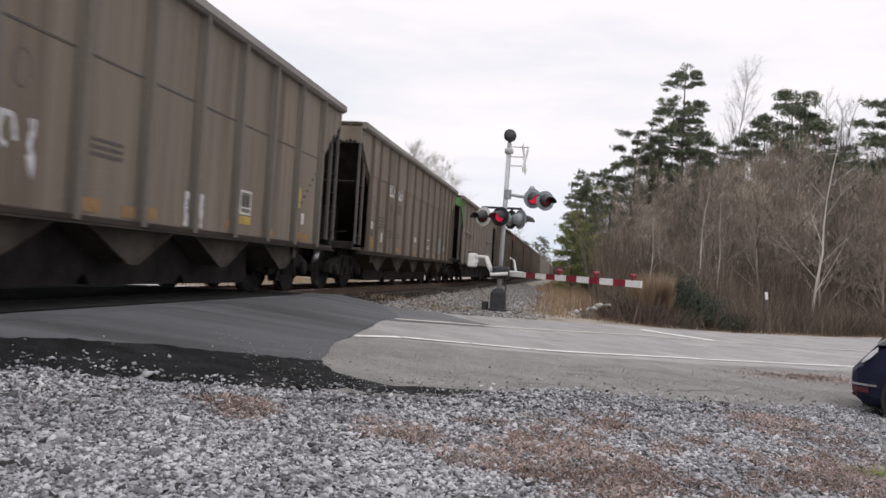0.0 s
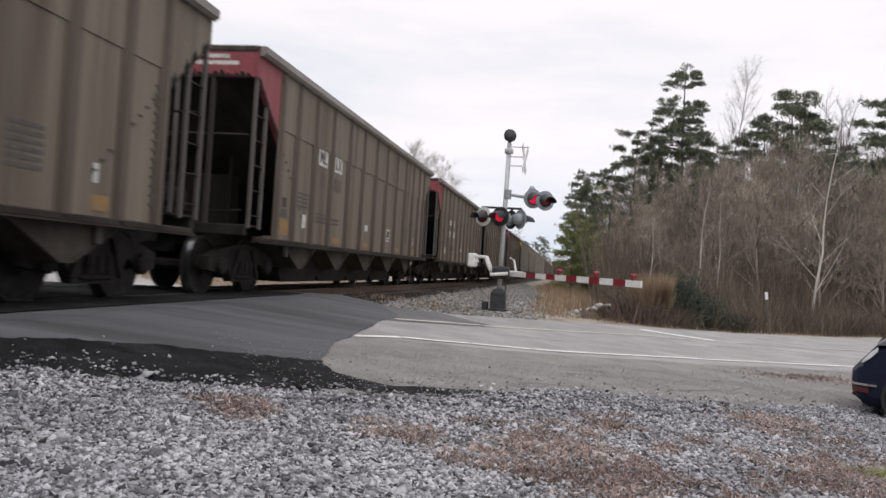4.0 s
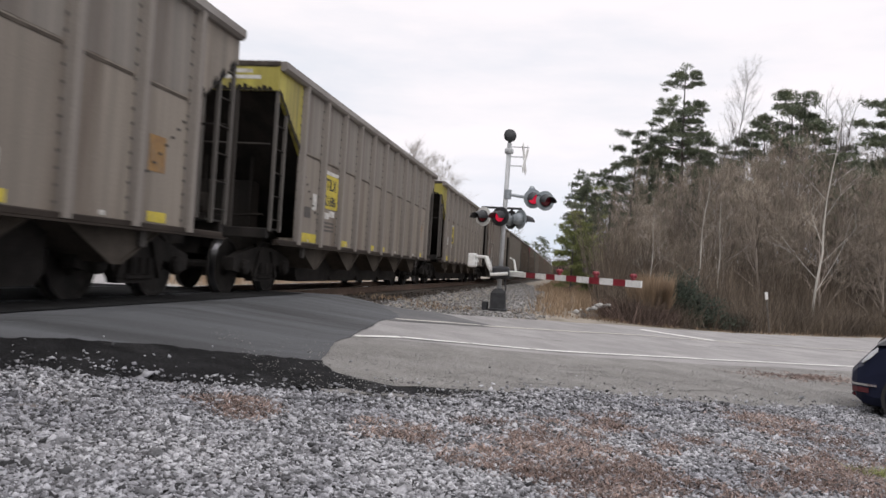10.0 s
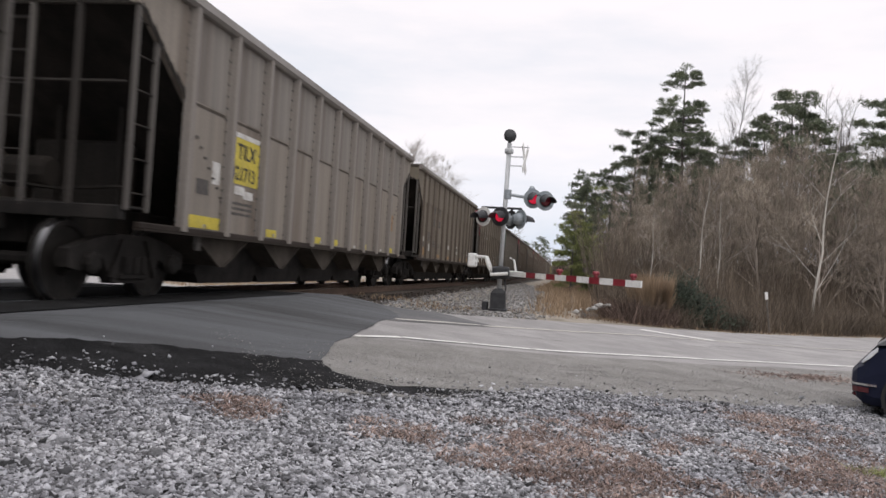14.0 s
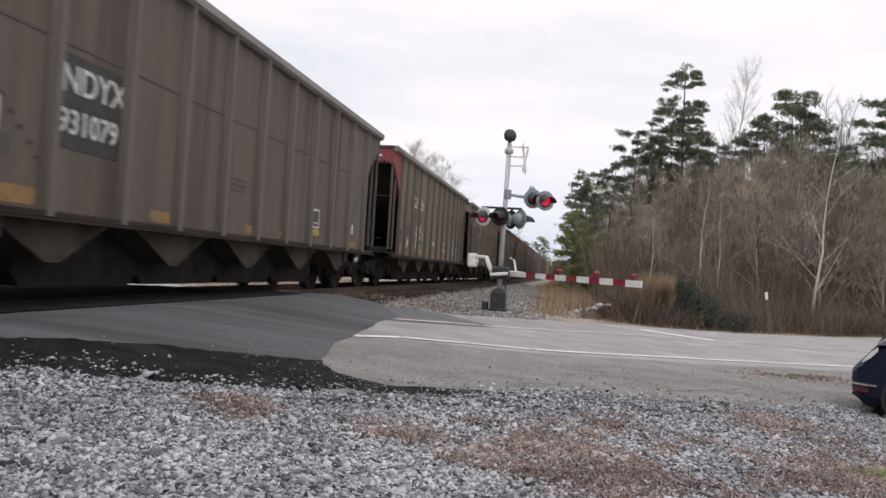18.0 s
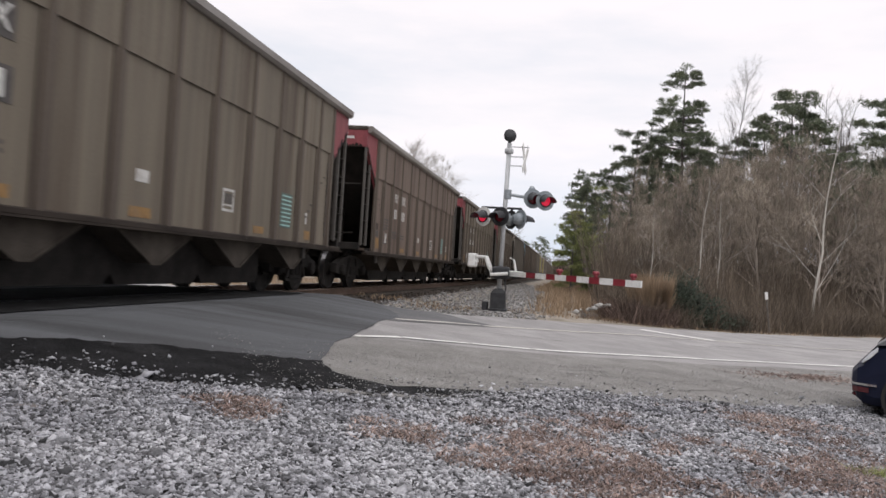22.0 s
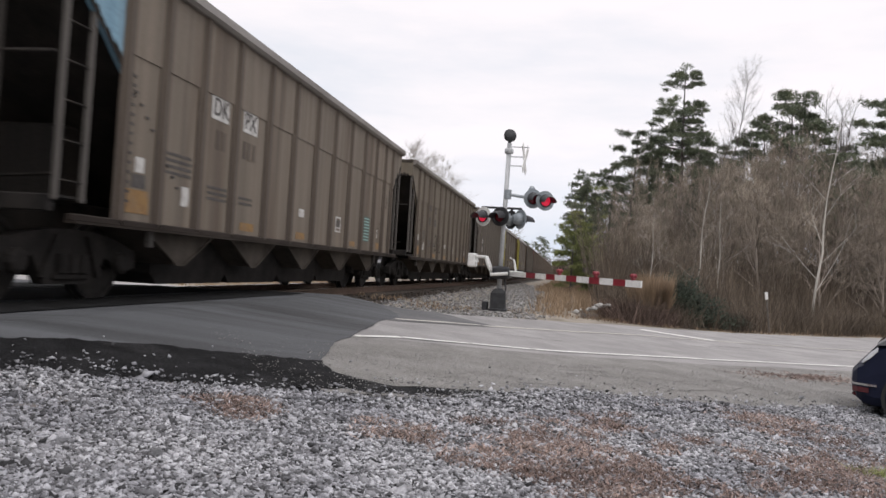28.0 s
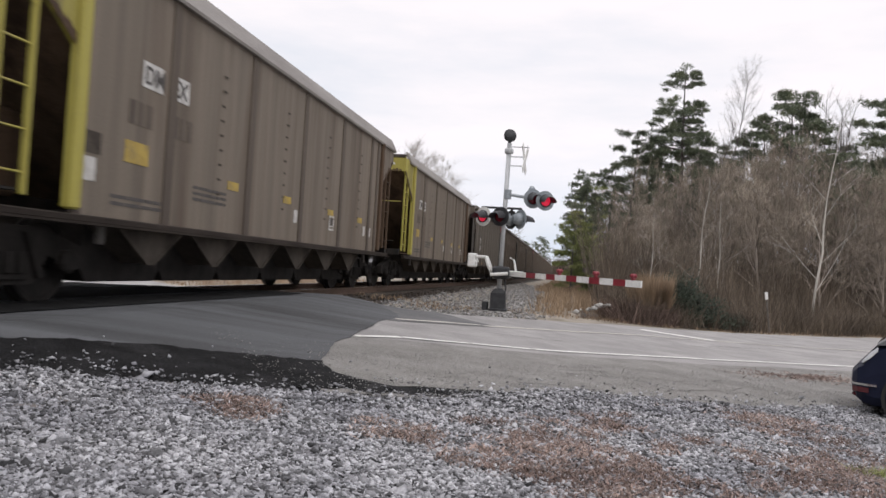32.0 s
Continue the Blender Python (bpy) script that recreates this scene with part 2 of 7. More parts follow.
M_whitep = mk("white_painted_metal", (0.68, 0.68, 0.66), (0.78, 0.78, 0.76), 4, 60, 0.5, 0, 0.03, c3=(0.45, 0.44, 0.41), c3at=(0.6, 0.75))
M_redp = mk("red_reflective_stripe", (0.18, 0.014, 0.024), (0.25, 0.022, 0.035), 6, 60, 0.45, 0, 0.03)
M_hood = mk("black_lamp_hood", (0.018, 0.019, 0.021), (0.035, 0.036, 0.04), 6, 60, 0.55, 0, 0.05)
M_greyh = mk("grey_lamp_back", (0.23, 0.26, 0.28), (0.31, 0.34, 0.36), 6, 60, 0.5, 0.2, 0.05)
M_redlens = mk("dark_red_lens", (0.16, 0.008, 0.015), (0.22, 0.012, 0.02), 20, 90, 0.2, 0, 0.05)
M_lit = mk("lit_red_lens", (0.6, 0.02, 0.05), (0.7, 0.03, 0.06), 20, 90, 0.2, 0, 0.05, glow=((1.0, 0.03, 0.09), 0.42))
M_dark_unlit = mk("unlit_lens", (0.13, 0.014, 0.024), (0.18, 0.02, 0.03), 20, 90, 0.15, 0, 0.05)
M_concrete = mk("grey_concrete", (0.22, 0.21, 0.20), (0.32, 0.31, 0.29), 4, 60, 0.9, 0, 0.3)
M_bark = mk("grey_brown_bark", (0.16, 0.132, 0.11), (0.27, 0.23, 0.195), 3, 30, 0.95, 0, 0.4, (1, 1, 0.3), rand=0.25)
M_greybark = mk("dark_grey_bark", (0.085, 0.077, 0.07), (0.15, 0.137, 0.125), 3, 30, 0.95, 0, 0.4, (1, 1, 0.3), rand=0.2)
M_greytwig = mk("grey_twigs", (0.17, 0.155, 0.148), (0.27, 0.25, 0.24), 0.6, 30, 0.95, 0, 0, rand=0.15, island=0.2)
M_pale = mk("pale_sycamore_bark", (0.40, 0.375, 0.335), (0.54, 0.51, 0.46), 3, 30, 0.9, 0, 0.3, (1, 1, 0.3), c3=(0.2, 0.17, 0.14))
M_twig = mk("bare_twigs", (0.155, 0.127, 0.097), (0.325, 0.277, 0.219), 0.6, 30, 0.95, 0, 0, rand=0.38, island=0.25)
M_brush = mk("dry_brush_stems", (0.076, 0.060, 0.045), (0.17, 0.134, 0.099), 0.4, 30, 0.95, 0, 0, island=0.35)
M_bramble = mk("bramble_stems", (0.085, 0.058, 0.048), (0.19, 0.135, 0.11), 0.6, 30, 0.95, 0, 0, island=0.4)
M_needle = mk("pine_needles", (0.088, 0.108, 0.070), (0.175, 0.198, 0.128), 0.9, 30, 0.8, 0, 0, rand=0.2, island=0.35)
M_light_needle = mk("young_pine_needles", (0.15, 0.18, 0.06), (0.26, 0.285, 0.105), 0.9, 30, 0.8, 0, 0, rand=0.2, island=0.35)
M_litter = mk("shade_darkened_litter", (0.04, 0.031, 0.023), (0.085, 0.066, 0.05), 1.0, 20, 0.95, 0, 0.6)
M_grass = mk("dry_broom_grass", (0.22, 0.155, 0.098), (0.37, 0.275, 0.185), 0.7, 30, 0.95, 0, 0, island=0.35)
M_leaf = mk("fallen_brown_leaves", (0.18, 0.130, 0.113), (0.375, 0.288, 0.25), 1.5, 30, 0.95, 0, 0, island=0.6)
M_evergreen = mk("evergreen_shrub_leaves", (0.016, 0.025, 0.015), (0.034, 0.046, 0.028), 2, 30, 0.85, 0, 0, island=0.35)

# ---- mesh building ----


class M:
    """Vertices and faces of one mesh, with a material slot for each face."""

    def __init__(self):
        self.v, self.f, self.s = [], [], []

    def add(self, vs, fs, slot=0):
        k = len(self.v)
        self.v += [tuple(p) for p in vs]
        self.f += [tuple(i + k for i in q) for q in fs]
        self.s += [slot] * len(fs)
        return self

    def box(self, a, b, slot=0, bev=0.0):
        x0, y0, z0 = (min(p, q) for p, q in zip(a, b))
        x1, y1, z1 = (max(p, q) for p, q in zip(a, b))
        if not bev:
            return self.add([(x0, y0, z0), (x1, y0, z0), (x1, y1, z0), (x0, y1, z0), (x0, y0, z1), (x1, y0, z1), (x1, y1, z1), (x0, y1, z1)],
                            [(3, 2, 1, 0), (4, 5, 6, 7), (0, 1, 5, 4), (1, 2, 6, 5), (2, 3, 7, 6), (3, 0, 4, 7)], slot)
        c = min(bev, (x1 - x0) / 2.2, (y1 - y0) / 2.2, (z1 - z0) / 2.2)
        rings = []
        for z, d in ((z0, c), (z0 + c, 0), (z1 - c, 0), (z1, c)):
            rings.append([(x0 + d + c, y0 + d, z), (x1 - d - c, y0 + d, z), (x1 - d, y0 + d + c, z), (x1 - d, y1 - d - c, z), (x1 - d - c, y1 - d, z), (x0 + d + c, y1 - d, z), (x0 + d, y1 - d - c, z), (x0 + d, y0 + d + c, z)])
        return self.loft(rings, slot=slot)

    def loft(self, rings, slot=0, caps=True, closed=True):
        n, k = len(rings[0]), len(self.v)
        for r in rings:
            self.v += [tuple(p) for p in r]
        fs = []
        for i in range(len(rings) - 1):
            for j in range(n if closed else n - 1):
                a, b = i * n + j, i * n + (j + 1) % n
                fs.append((a, b, b + n, a + n))
        if caps:
            fs += [tuple(range(n - 1, -1, -1)), tuple((len(rings) - 1) * n + j for j in range(n))]
        self.f += [tuple(i + k for i in q) for q in fs]
        self.s += [slot] * len(fs)
        return self

    def tube(self, pts, r, n=6, slot=0):
        pts = [Vector(p) for p in pts]
        rs = r if isinstance(r, (list, tuple)) else [r] * len(pts)
        rings = []
        for i, p in enumerate(pts):
            d = (pts[min(i + 1, len(pts) - 1)] - pts[max(i - 1, 0)]).normalized()
            u = d.orthogonal().normalized() if abs(d.z) > 0.9 or i == 0 else u
            u = (u - d * u.dot(d))
            u = u.normalized() if u.length > 1e-4 else d.orthogonal().normalized()
            w = d.cross(u)
            rings.append([p + (u * math.cos(a) + w * math.sin(a)) * rs[i] for a in (2 * math.pi * k / n for k in range(n))])
        return self.loft(rings, slot)

    def prism(self, poly, axis, a, b, slot=0):
        """poly: points (u, v); axis 0: in y, z from x=a to b; axis 1: in x, z from y=a to b; axis 2: in x, y from z=a to b."""
        mk3 = (lambda t, u, v: (t, u, v), lambda t, u, v: (u, t, v), lambda t, u, v: (u, v, t))[axis]
        return self.loft([[mk3(t, u, v) for u, v in poly] for t in (a, b)], slot)

    def disc(self, c, axis, prof, n=16, slot=0, caps=True):
        """Turned body: prof is (radius, along) pairs about the axis through c."""
        d = Vector(axis).normalized()
        u = d.orthogonal().normalized()
        w = d.cross(u)
        c = Vector(c)
        return self.loft([[c + d * t + (u * math.cos(2 * math.pi * k / n) + w * math.sin(2 * math.pi * k / n)) * r for k in range(n)] for r, t in prof], slot, caps)

    def mesh(self, name, mats, smooth=False):
        me = bpy.data.meshes.new(name)
        me.from_pydata(self.v, [], self.f)
        for m in mats:
            me.materials.append(m)
        me.polygons.foreach_set("material_index", self.s)
        if smooth:
            me.polygons.foreach_set("use_smooth", [True] * len(self.f))
        bm = bmesh.new()
        bm.from_mesh(me)
        bmesh.ops.recalc_face_normals(bm, faces=bm.faces)
        bm.to_mesh(me)
        bm.free()
        return me


def raw_mesh(name, verts, faces, mats):
    """A large mesh straight from arrays; faces all have the same number of corners."""
    me = bpy.data.meshes.new(name)
    verts, faces = np.asarray(verts, dtype=np.float32), np.asarray(faces, dtype=np.int32)
    me.vertices.add(len(verts))
    me.vertices.foreach_set("co", verts.ravel())
    k = faces.shape[1]
    me.loops.add(faces.size)
    me.loops.foreach_set("vertex_index", faces.ravel())
    me.polygons.add(len(faces))
    me.polygons.foreach_set("loop_start", np.arange(0, faces.size, k, dtype=np.int32))
    me.update(calc_edges=True)
    for m in mats:
        me.materials.append(m)
    return me


def part(name, m, material, parent, label="", smooth=False):
    mats = material if isinstance(material, (list, tuple)) else [material]
    me = m if isinstance(m, bpy.types.Mesh) else m.mesh(name, mats, smooth)
    ob = new(name, me)
    ob.parent = parent
    if label:
        ob["label"] = label
    return ob


def thing(name, label, category, group="", at=None):
    ob = tagged(new(name), label, category, group)
    if at is not None:
        ob.matrix_basis = at
    return ob


def text_mesh(word, size, material):
    cu = bpy.data.curves.new("lettering", "FONT")
    cu.body, cu.size, cu.align_x, cu.extrude = word, size, "LEFT", 0.003
    cu.offset = 0.012 * size
    ob = bpy.data.objects.new("lettering", cu)
    scene.collection.objects.link(ob)
    dg = bpy.context.evaluated_depsgraph_get()
    me = bpy.data.meshes.new_from_object(ob.evaluated_get(dg))
    bpy.data.objects.remove(ob)
    me.materials.clear()
    me.materials.append(material)
    return me

# ---- the lie of the land ----
CURVE = 0.288e-4


def track_x(y):
    return -CURVE * y * y if y > 0 else 0.0


def track_turn(y):
    return math.degrees(math.atan(2 * CURVE * max(y, 0)))


ROAD_AT, ROAD_DIR, ROAD_NORMAL = Vector((3.6, 10.4)), Vector((0.75, 0.66)).normalized(), Vector((-0.66, 0.75)).normalized()
PROF_ROAD = ((-400, -0.6), (-30, -0.5), (-14, -0.3), (-6, -0.13), (-2.6, 0.035), (-1.7, 0.0), (2.1, -0.02), (3.5, -0.27), (4.5, -0.38), (6.3, -0.55), (9, -0.75), (12, -0.92), (16, -1.02), (30, -1.1), (400, -1.1))
PROF_BALLAST = ((-400, -0.9), (-9, -0.8), (-4.4, -0.75), (-1.9, -0.22), (1.9, -0.22), (2.7, -0.44), (3.6, -0.44), (4.5, -0.42), (6.3, -0.56), (9, -0.75), (12, -0.92), (16, -1.02), (30, -1.1), (400, -1.1))


def prof(tab, d):
    for (a, za), (b, zb) in zip(tab, tab[1:]):
        if d <= b:
            k = (d - a) / (b - a)
            return za + (zb - za) * k
    return tab[-1][1]


def road_q(x, y):
    return (Vector((x, y)) - ROAD_AT).dot(ROAD_NORMAL)


FAR_EDGE = ((-30, 4.6), (0.9, 4.4), (2.4, 3.6), (4.2, 4.15), (7.5, 5.4), (11.3, 6.45), (17.3, 7.2), (90, 7.2))
NEAR_EDGE = ((-30, -3.75), (5, -3.75), (8, -4.2), (14, -3.4), (22, -0.6), (90, -0.6))


def ease(k):
    k = min(max(k, 0), 1)
    return k * k * (3 - 2 * k)


def gz(x, y):
    """Height of the ground."""
    d, q = x - track_x(y), road_q(x, y)
    s = (Vector((x, y)) - ROAD_AT).dot(ROAD_DIR)
    k = ease((q - prof(FAR_EDGE, s) - 0.1) / 0.8) if q > 0 else (ease((-4.0 - q) / 1.0) if d < 2.6 else 0.0)
    z = prof(PROF_ROAD, d) * (1 - k) + prof(PROF_BALLAST, d) * k
    if q > 9 and d > 6:
        z += 0.5 * ease((q - 9) / 12) * ease((d - 6) / 6)
    return z


def axis_steps(lo, hi, parts):
    out = [lo]
    for b, n in parts:
        a = out[-1]
        out += [a + (b - a) * (i + 1) / n for i in range(n)]
    return out


gx = axis_steps(-2500, 2500, ((-400, 3), (-60, 8), (-16, 16), (-3, 26), (20, 115), (60, 40), (400, 12), (2500, 3)))
gy = axis_steps(-2500, 2500, ((-300, 4), (-30, 10), (0, 20), (36, 160), (100, 60), (420, 40), (2500, 5)))
gv = []
for y in gy:
    for x in gx:
        z = gz(x, y)
        q_ = road_q(x, y)
        if -15.5 < q_ < -3.3 and -9.6 < (Vector((x, y)) - ROAD_AT).dot(ROAD_DIR) < 23.6:
            z -= 0.08
        gv.append((x, y, z - 0.02 + 0.02 * noise.noise((x * 1.3, y * 1.3, 0)) if abs(x) < 70 else z))
nx = len(gx)
gf = [(j * nx + i, j * nx + i + 1, (j + 1) * nx + i + 1, (j + 1) * nx + i) for j in range(len(gy) - 1) for i in range(nx - 1)]
ground = tagged(new("ground", raw_mesh("ground", gv, gf, [M_ground])), "dry brown winter ground with sparse grass", "ground", kind="structure")


def strip(q0, q1, s0, s1, lift, step=0.5, wob=0.0, cut=None, seed=0):
    """A sheet that lies on the land along the road: q across, s along."""
    ns, nq = max(2, int((s1 - s0) / step) + 1), max(2, int(abs(q1 - q0) / step) + 2)
    vs, fs = [], []
    for i in range(ns):
        s = s0 + (s1 - s0) * i / (ns - 1)
        for j in range(nq):
            k = j / (nq - 1)
            if cut:
                q0, q1 = prof(NEAR_EDGE, s), prof(FAR_EDGE, s)
            a = q0 + wob * noise.noise((s * 0.8, 3.1 + seed, 0)) + 0.35 * wob * noise.noise((s * 5, 1.1 + seed, 0))
            b = q1 + wob * noise.noise((s * 0.8, 7.7 + seed, 0)) + 0.35 * wob * noise.noise((s * 5, 5.1 + seed, 0))
            p = ROAD_AT + ROAD_DIR * s + ROAD_NORMAL * (a + (b - a) * k)
            vs.append((p.x, p.y, gz(p.x, p.y) + lift))
    for i in range(ns - 1):
        for j in range(nq - 1):
            fs.append((i * nq + j, (i + 1) * nq + j, (i + 1) * nq + j + 1, i * nq + j + 1))
    return vs, fs


def sheet(name, v_f, mat, label, cat):
    return tagged(new(name, raw_mesh(name, v_f[0], v_f[1], [mat])), label, cat, kind="structure")


sheet("gravel_lot", strip(-16, -2.7, -10, 24, 0.012, 0.5, 0.3, seed=2), M_gravelbed, "grey crushed stone lot with dead brown weeds", "gravel")
sheet("road", strip(-3.75, 6, -2.2, 90, 0.022, 0.3, 0.10, cut=True), M_road, "worn pale grey asphalt road with a patched apron", "road")


SEAM = ((-3.9, -1.45), (-3.6, -1.74), (-3.3, -1.88), (-2.92, -1.83), (-2.44, -1.59), (-1.52, -1.02), (-0.9, -0.55), (0.3, 0.33), (1.69, 1.35), (2.4, 1.78), (3.0, 2.0), (3.6, 2.05), (4.6, 2.1))


TAR_TOP = ((-12, -4.0), (-4.5, -3.25), (-3.6, -2.95), (-2.6, -2.74), (-1.4, -2.8), (4, -2.8))


def crossing(q_lo, q_hi, lift, rag, near_rag=0.2):
    """Asphalt laid over the rails up to a bowed seam with the old road; it ends past the far rail."""
    vs, fs = [], []
    ns, nq = 170, 40
    for j in range(nq):
        u = j / (nq - 1)
        for i in range(ns):
            t = i / (ns - 1)
            s = -12 + 16.3 * t
            q0 = q_lo + near_rag * noise.noise((s * 1.3, 2.0, 4)) + 0.5 * near_rag * noise.noise((s * 6, 2.0, 4))
            q1 = (prof(TAR_TOP, s) if q_hi is not None else prof(FAR_EDGE, s) + 0.02) + rag * noise.noise((s * 1.7, 9.0, 4))
            q = q0 + (q1 - q0) * u
            lim = prof(SEAM, q) + 0.02 * noise.noise((q * 5, 0, 0))
            lo = (-5.9 - (ROAD_NORMAL.x * q)) / ROAD_DIR.x
            s2_ = lo + (lim - lo) * t
            q0 = q_lo + near_rag * noise.noise((s2_ * 1.3, 2.0, 4)) + 0.5 * near_rag * noise.noise((s2_ * 6, 2.0, 4))
            q1 = (prof(TAR_TOP, s2_) if q_hi is not None else prof(FAR_EDGE, s2_) + 0.02) + rag * (noise.noise((s2_ * 1.7, 9.0, 4)) + 0.6 * noise.noise((s2_ * 9, 4.0, 4)))
            q = q0 + (q1 - q0) * u
            p = ROAD_AT + ROAD_DIR * s2_ + ROAD_NORMAL * q
            vs.append((p.x, p.y, gz(p.x, p.y) + (lift * min(1.0, (q - q0) / 0.3) - 0.012 * max(0.0, 1 - (q - q0) / 0.2) if q_hi is not None else lift)))
    for j in range(nq - 1):
        for i in range(ns - 1):
            fs.append((j * ns + i, j * ns + i + 1, (j + 1) * ns + i + 1, (j + 1) * ns + i))
    return vs, fs


sheet("crossing_pavement", crossing(-3.6, None, 0.034, 0.0), M_newroad, "dark fresh asphalt of the level crossing", "road")
sheet("crossing_shoulder", crossing(-4.2, -2.98, 0.042, 0.13, 0.3), M_tar, "black tarry edge of the crossing asphalt", "road")
sheet("tar_edge", strip(-4.12, -3.66, -1.9, 0.5, 0.032, 0.1, 0.2, seed=9), M_tar, "ragged black tar along the edge of the asphalt", "road")
sheet("road_beyond", strip(-5.5, 8.0, -120, -5.2, 0.026, 1.0), M_road, "pale grey asphalt road beyond the tracks", "road")


bed_v, bed_f = [], []
for i in range(150):
    y_ = 13.4 + i * 0.8
    for d_ in (-2.3, -1.2, 1.2, 2.05 + 0.2 * noise.noise((y_ * 0.9, 0, 0))):
        x_ = track_x(y_) + d_
        bed_v.append((x_, y_, gz(x_, y_) + 0.012))
    if i:
        k_ = len(bed_v)
        bed_f += [(k_ - 8 + c, k_ - 7 + c, k_ - 3 + c, k_ - 4 + c) for c in range(3)]
sheet("track_bed", (bed_v, bed_f), M_oily, "dark oil-stained ballast bed under the rails", "track bed")


sheet("lot_beyond", strip(11.0, 48.0, -40, 3.4, 0.03, 1.0, 0.4, seed=11), M_road, "pale grey asphalt lot beyond the tracks", "road")


sheet("apron", strip(-4.1, -0.75, -2.3, 13, 0.026, 0.3, 0.12, seed=5), M_apron, "brownish patched asphalt apron beside the road", "road")


def far_patch():
    """An older patch of asphalt between the seam and the verge."""
    vs, fs = [], []
    for i in range(14):
        s_ = 1.25 + i * 0.22
        for j in range(10):
            lo, hi = 1.5 + 0.32 * (s_ - 1.25), prof(FAR_EDGE, s_) + 0.04
            q_ = lo + (hi - lo) * j / 9
            s2_ = s_ - 0.45 * max(0.0, s_ - 3.2) * j / 9
            p = ROAD_AT + ROAD_DIR * s2_ + ROAD_NORMAL * q_
            vs.append((p.x, p.y, gz(p.x, p.y) + 0.029))
    for i in range(13):
        for j in range(9):
            fs.append((i * 10 + j, (i + 1) * 10 + j, (i + 1) * 10 + j + 1, i * 10 + j + 1))
    return vs, fs


sheet("road_patch", far_patch(), M_patch, "mid-grey asphalt patch beside the crossing", "road")


def cracks():
    rg_ = random.Random(4)
    vs, fs = [], []
    for s0, q0, ln, a in ((1.6, -2.2, 0.9, 0.1), (1.5, -2.45, 0.8, 0.05), (5.2, -1.3, 1.4, -0.3), (6.0, -1.9, 1.8, -0.25), (7.2, -2.3, 1.5, -0.2), (4.0, -2.6, 0.5, 0.3), (3.3, -3.1, 0.9, 0.1), (0.2, -3.2, 0.9, -0.2), (2.2, -3.4, 1.2, 0.1), (8.5, -1.1, 2.0, -0.2), (3.0, 1.2, 1.6, -0.15), (9, 2.0, 3, 0.1)):
        s, q = s0, q0
        for i in range(int(ln / 0.12)):
            a2 = a + rg_.uniform(-0.5, 0.5)
            s1_, q1_ = s + 0.12 * math.cos(a2), q + 0.12 * math.sin(a2)
            k = len(vs)
            for ss, qq in ((s, q), (s1_, q1_)):
                for e in (-0.012, 0.012):
                    p = ROAD_AT + ROAD_DIR * ss + ROAD_NORMAL * (qq + e * rg_.uniform(0.4, 1.6))
                    vs.append((p.x, p.y, gz(p.x, p.y) + 0.034))
            fs.append((k, k + 2, k + 3, k + 1))
            s, q = s1_, q1_
    return vs, fs


sheet("cracks", cracks(), M_crack, "dark cracks in the old asphalt", "crack")


def paint(name, mat, label, pts, w, lift=0.03):
    """A painted line through points in road coordinates (s, q)."""
    vs, fs = [], []
    for (s0, q0), (s1, q1) in zip(pts, pts[1:]):
        n = max(1, int(math.hypot(s1 - s0, q1 - q0) / 0.4))
        t = Vector((s1 - s0, q1 - q0)).normalized()
        for i in range(n + 1):
            s, q = s0 + (s1 - s0) * i / n, q0 + (q1 - q0) * i / n
            ww = w * (1 + 0.18 * noise.noise((s * 3, q * 3, 2)))
            for e in (-ww / 2, ww / 2):
                p = ROAD_AT + ROAD_DIR * (s - t.y * e) + ROAD_NORMAL * (q + t.x * e)
                vs.append((p.x, p.y, gz(p.x, p.y) + lift))
            if i:
                k = len(vs)
                fs.append((k - 4, k - 2, k - 1, k - 3))
    return tagged(new(name, raw_mesh(name, vs, fs, [mat])), label, "road marking", kind="structure")


EDGE = [(-0.50, -0.78), (0.38, -0.43), (1.48, -0.42), (2.58, -0.44), (4.03, -0.34), (6.08, -0.14), (8.5, -0.07), (11.2, -0.10), (90, -0.1)]
for a, b in ((0, 1), (1, 2), (2, 3), (3, 8)):
    run_ = [Vector(p) for p in EDGE[a:b + 1]]
    d_ = (run_[1] - run_[0]).normalized() * 0.05
    run_[0] = run_[0] + d_
    paint("edge_line", M_paintw, "worn white edge line on the road", [tuple(p) for p in run_], 0.115, 0.033)
paint("centre_line", M_painty, "faded pale centre line on the road", [(1.51, 1.79), (2.77, 2.19), (3.62, 2.40)], 0.10, 0.036)
paint("centre_line", M_painty, "faded pale centre line on the road", [(3.7, 2.36), (5.53, 2.88), (6.27, 3.07), (9.21, 3.70), (11.76, 3.75), (14.4, 3.55), (18.4, 2.7), (90, 2.4)], 0.12)
paint("stop_line", M_paintw, "worn white stop line across one lane", [(11.05, 5.5), (11.9, 3.8)], 0.42)

# assumed panels along the rails; their black carries the shade under the train
for d0, d1 in ((-1.62, -0.83), (-0.66, 0.66), (0.83, 1.62)):
    vs, fs = [], []
    for i in range(40):
        y_ = 2.5 + i * 0.29
        for d_ in (d0, d1):
            vs.append((track_x(y_) + d_, y_, gz(d_, y_) + 0.046))
        if i:
            k = len(vs)
            fs.append((k - 4, k - 2, k - 1, k - 3))
    sheet("crossing_panel", (vs, fs), M_panel_shade, "assumed crossing panel at the rails, black with the train's shade in its colour", "crossing panel")

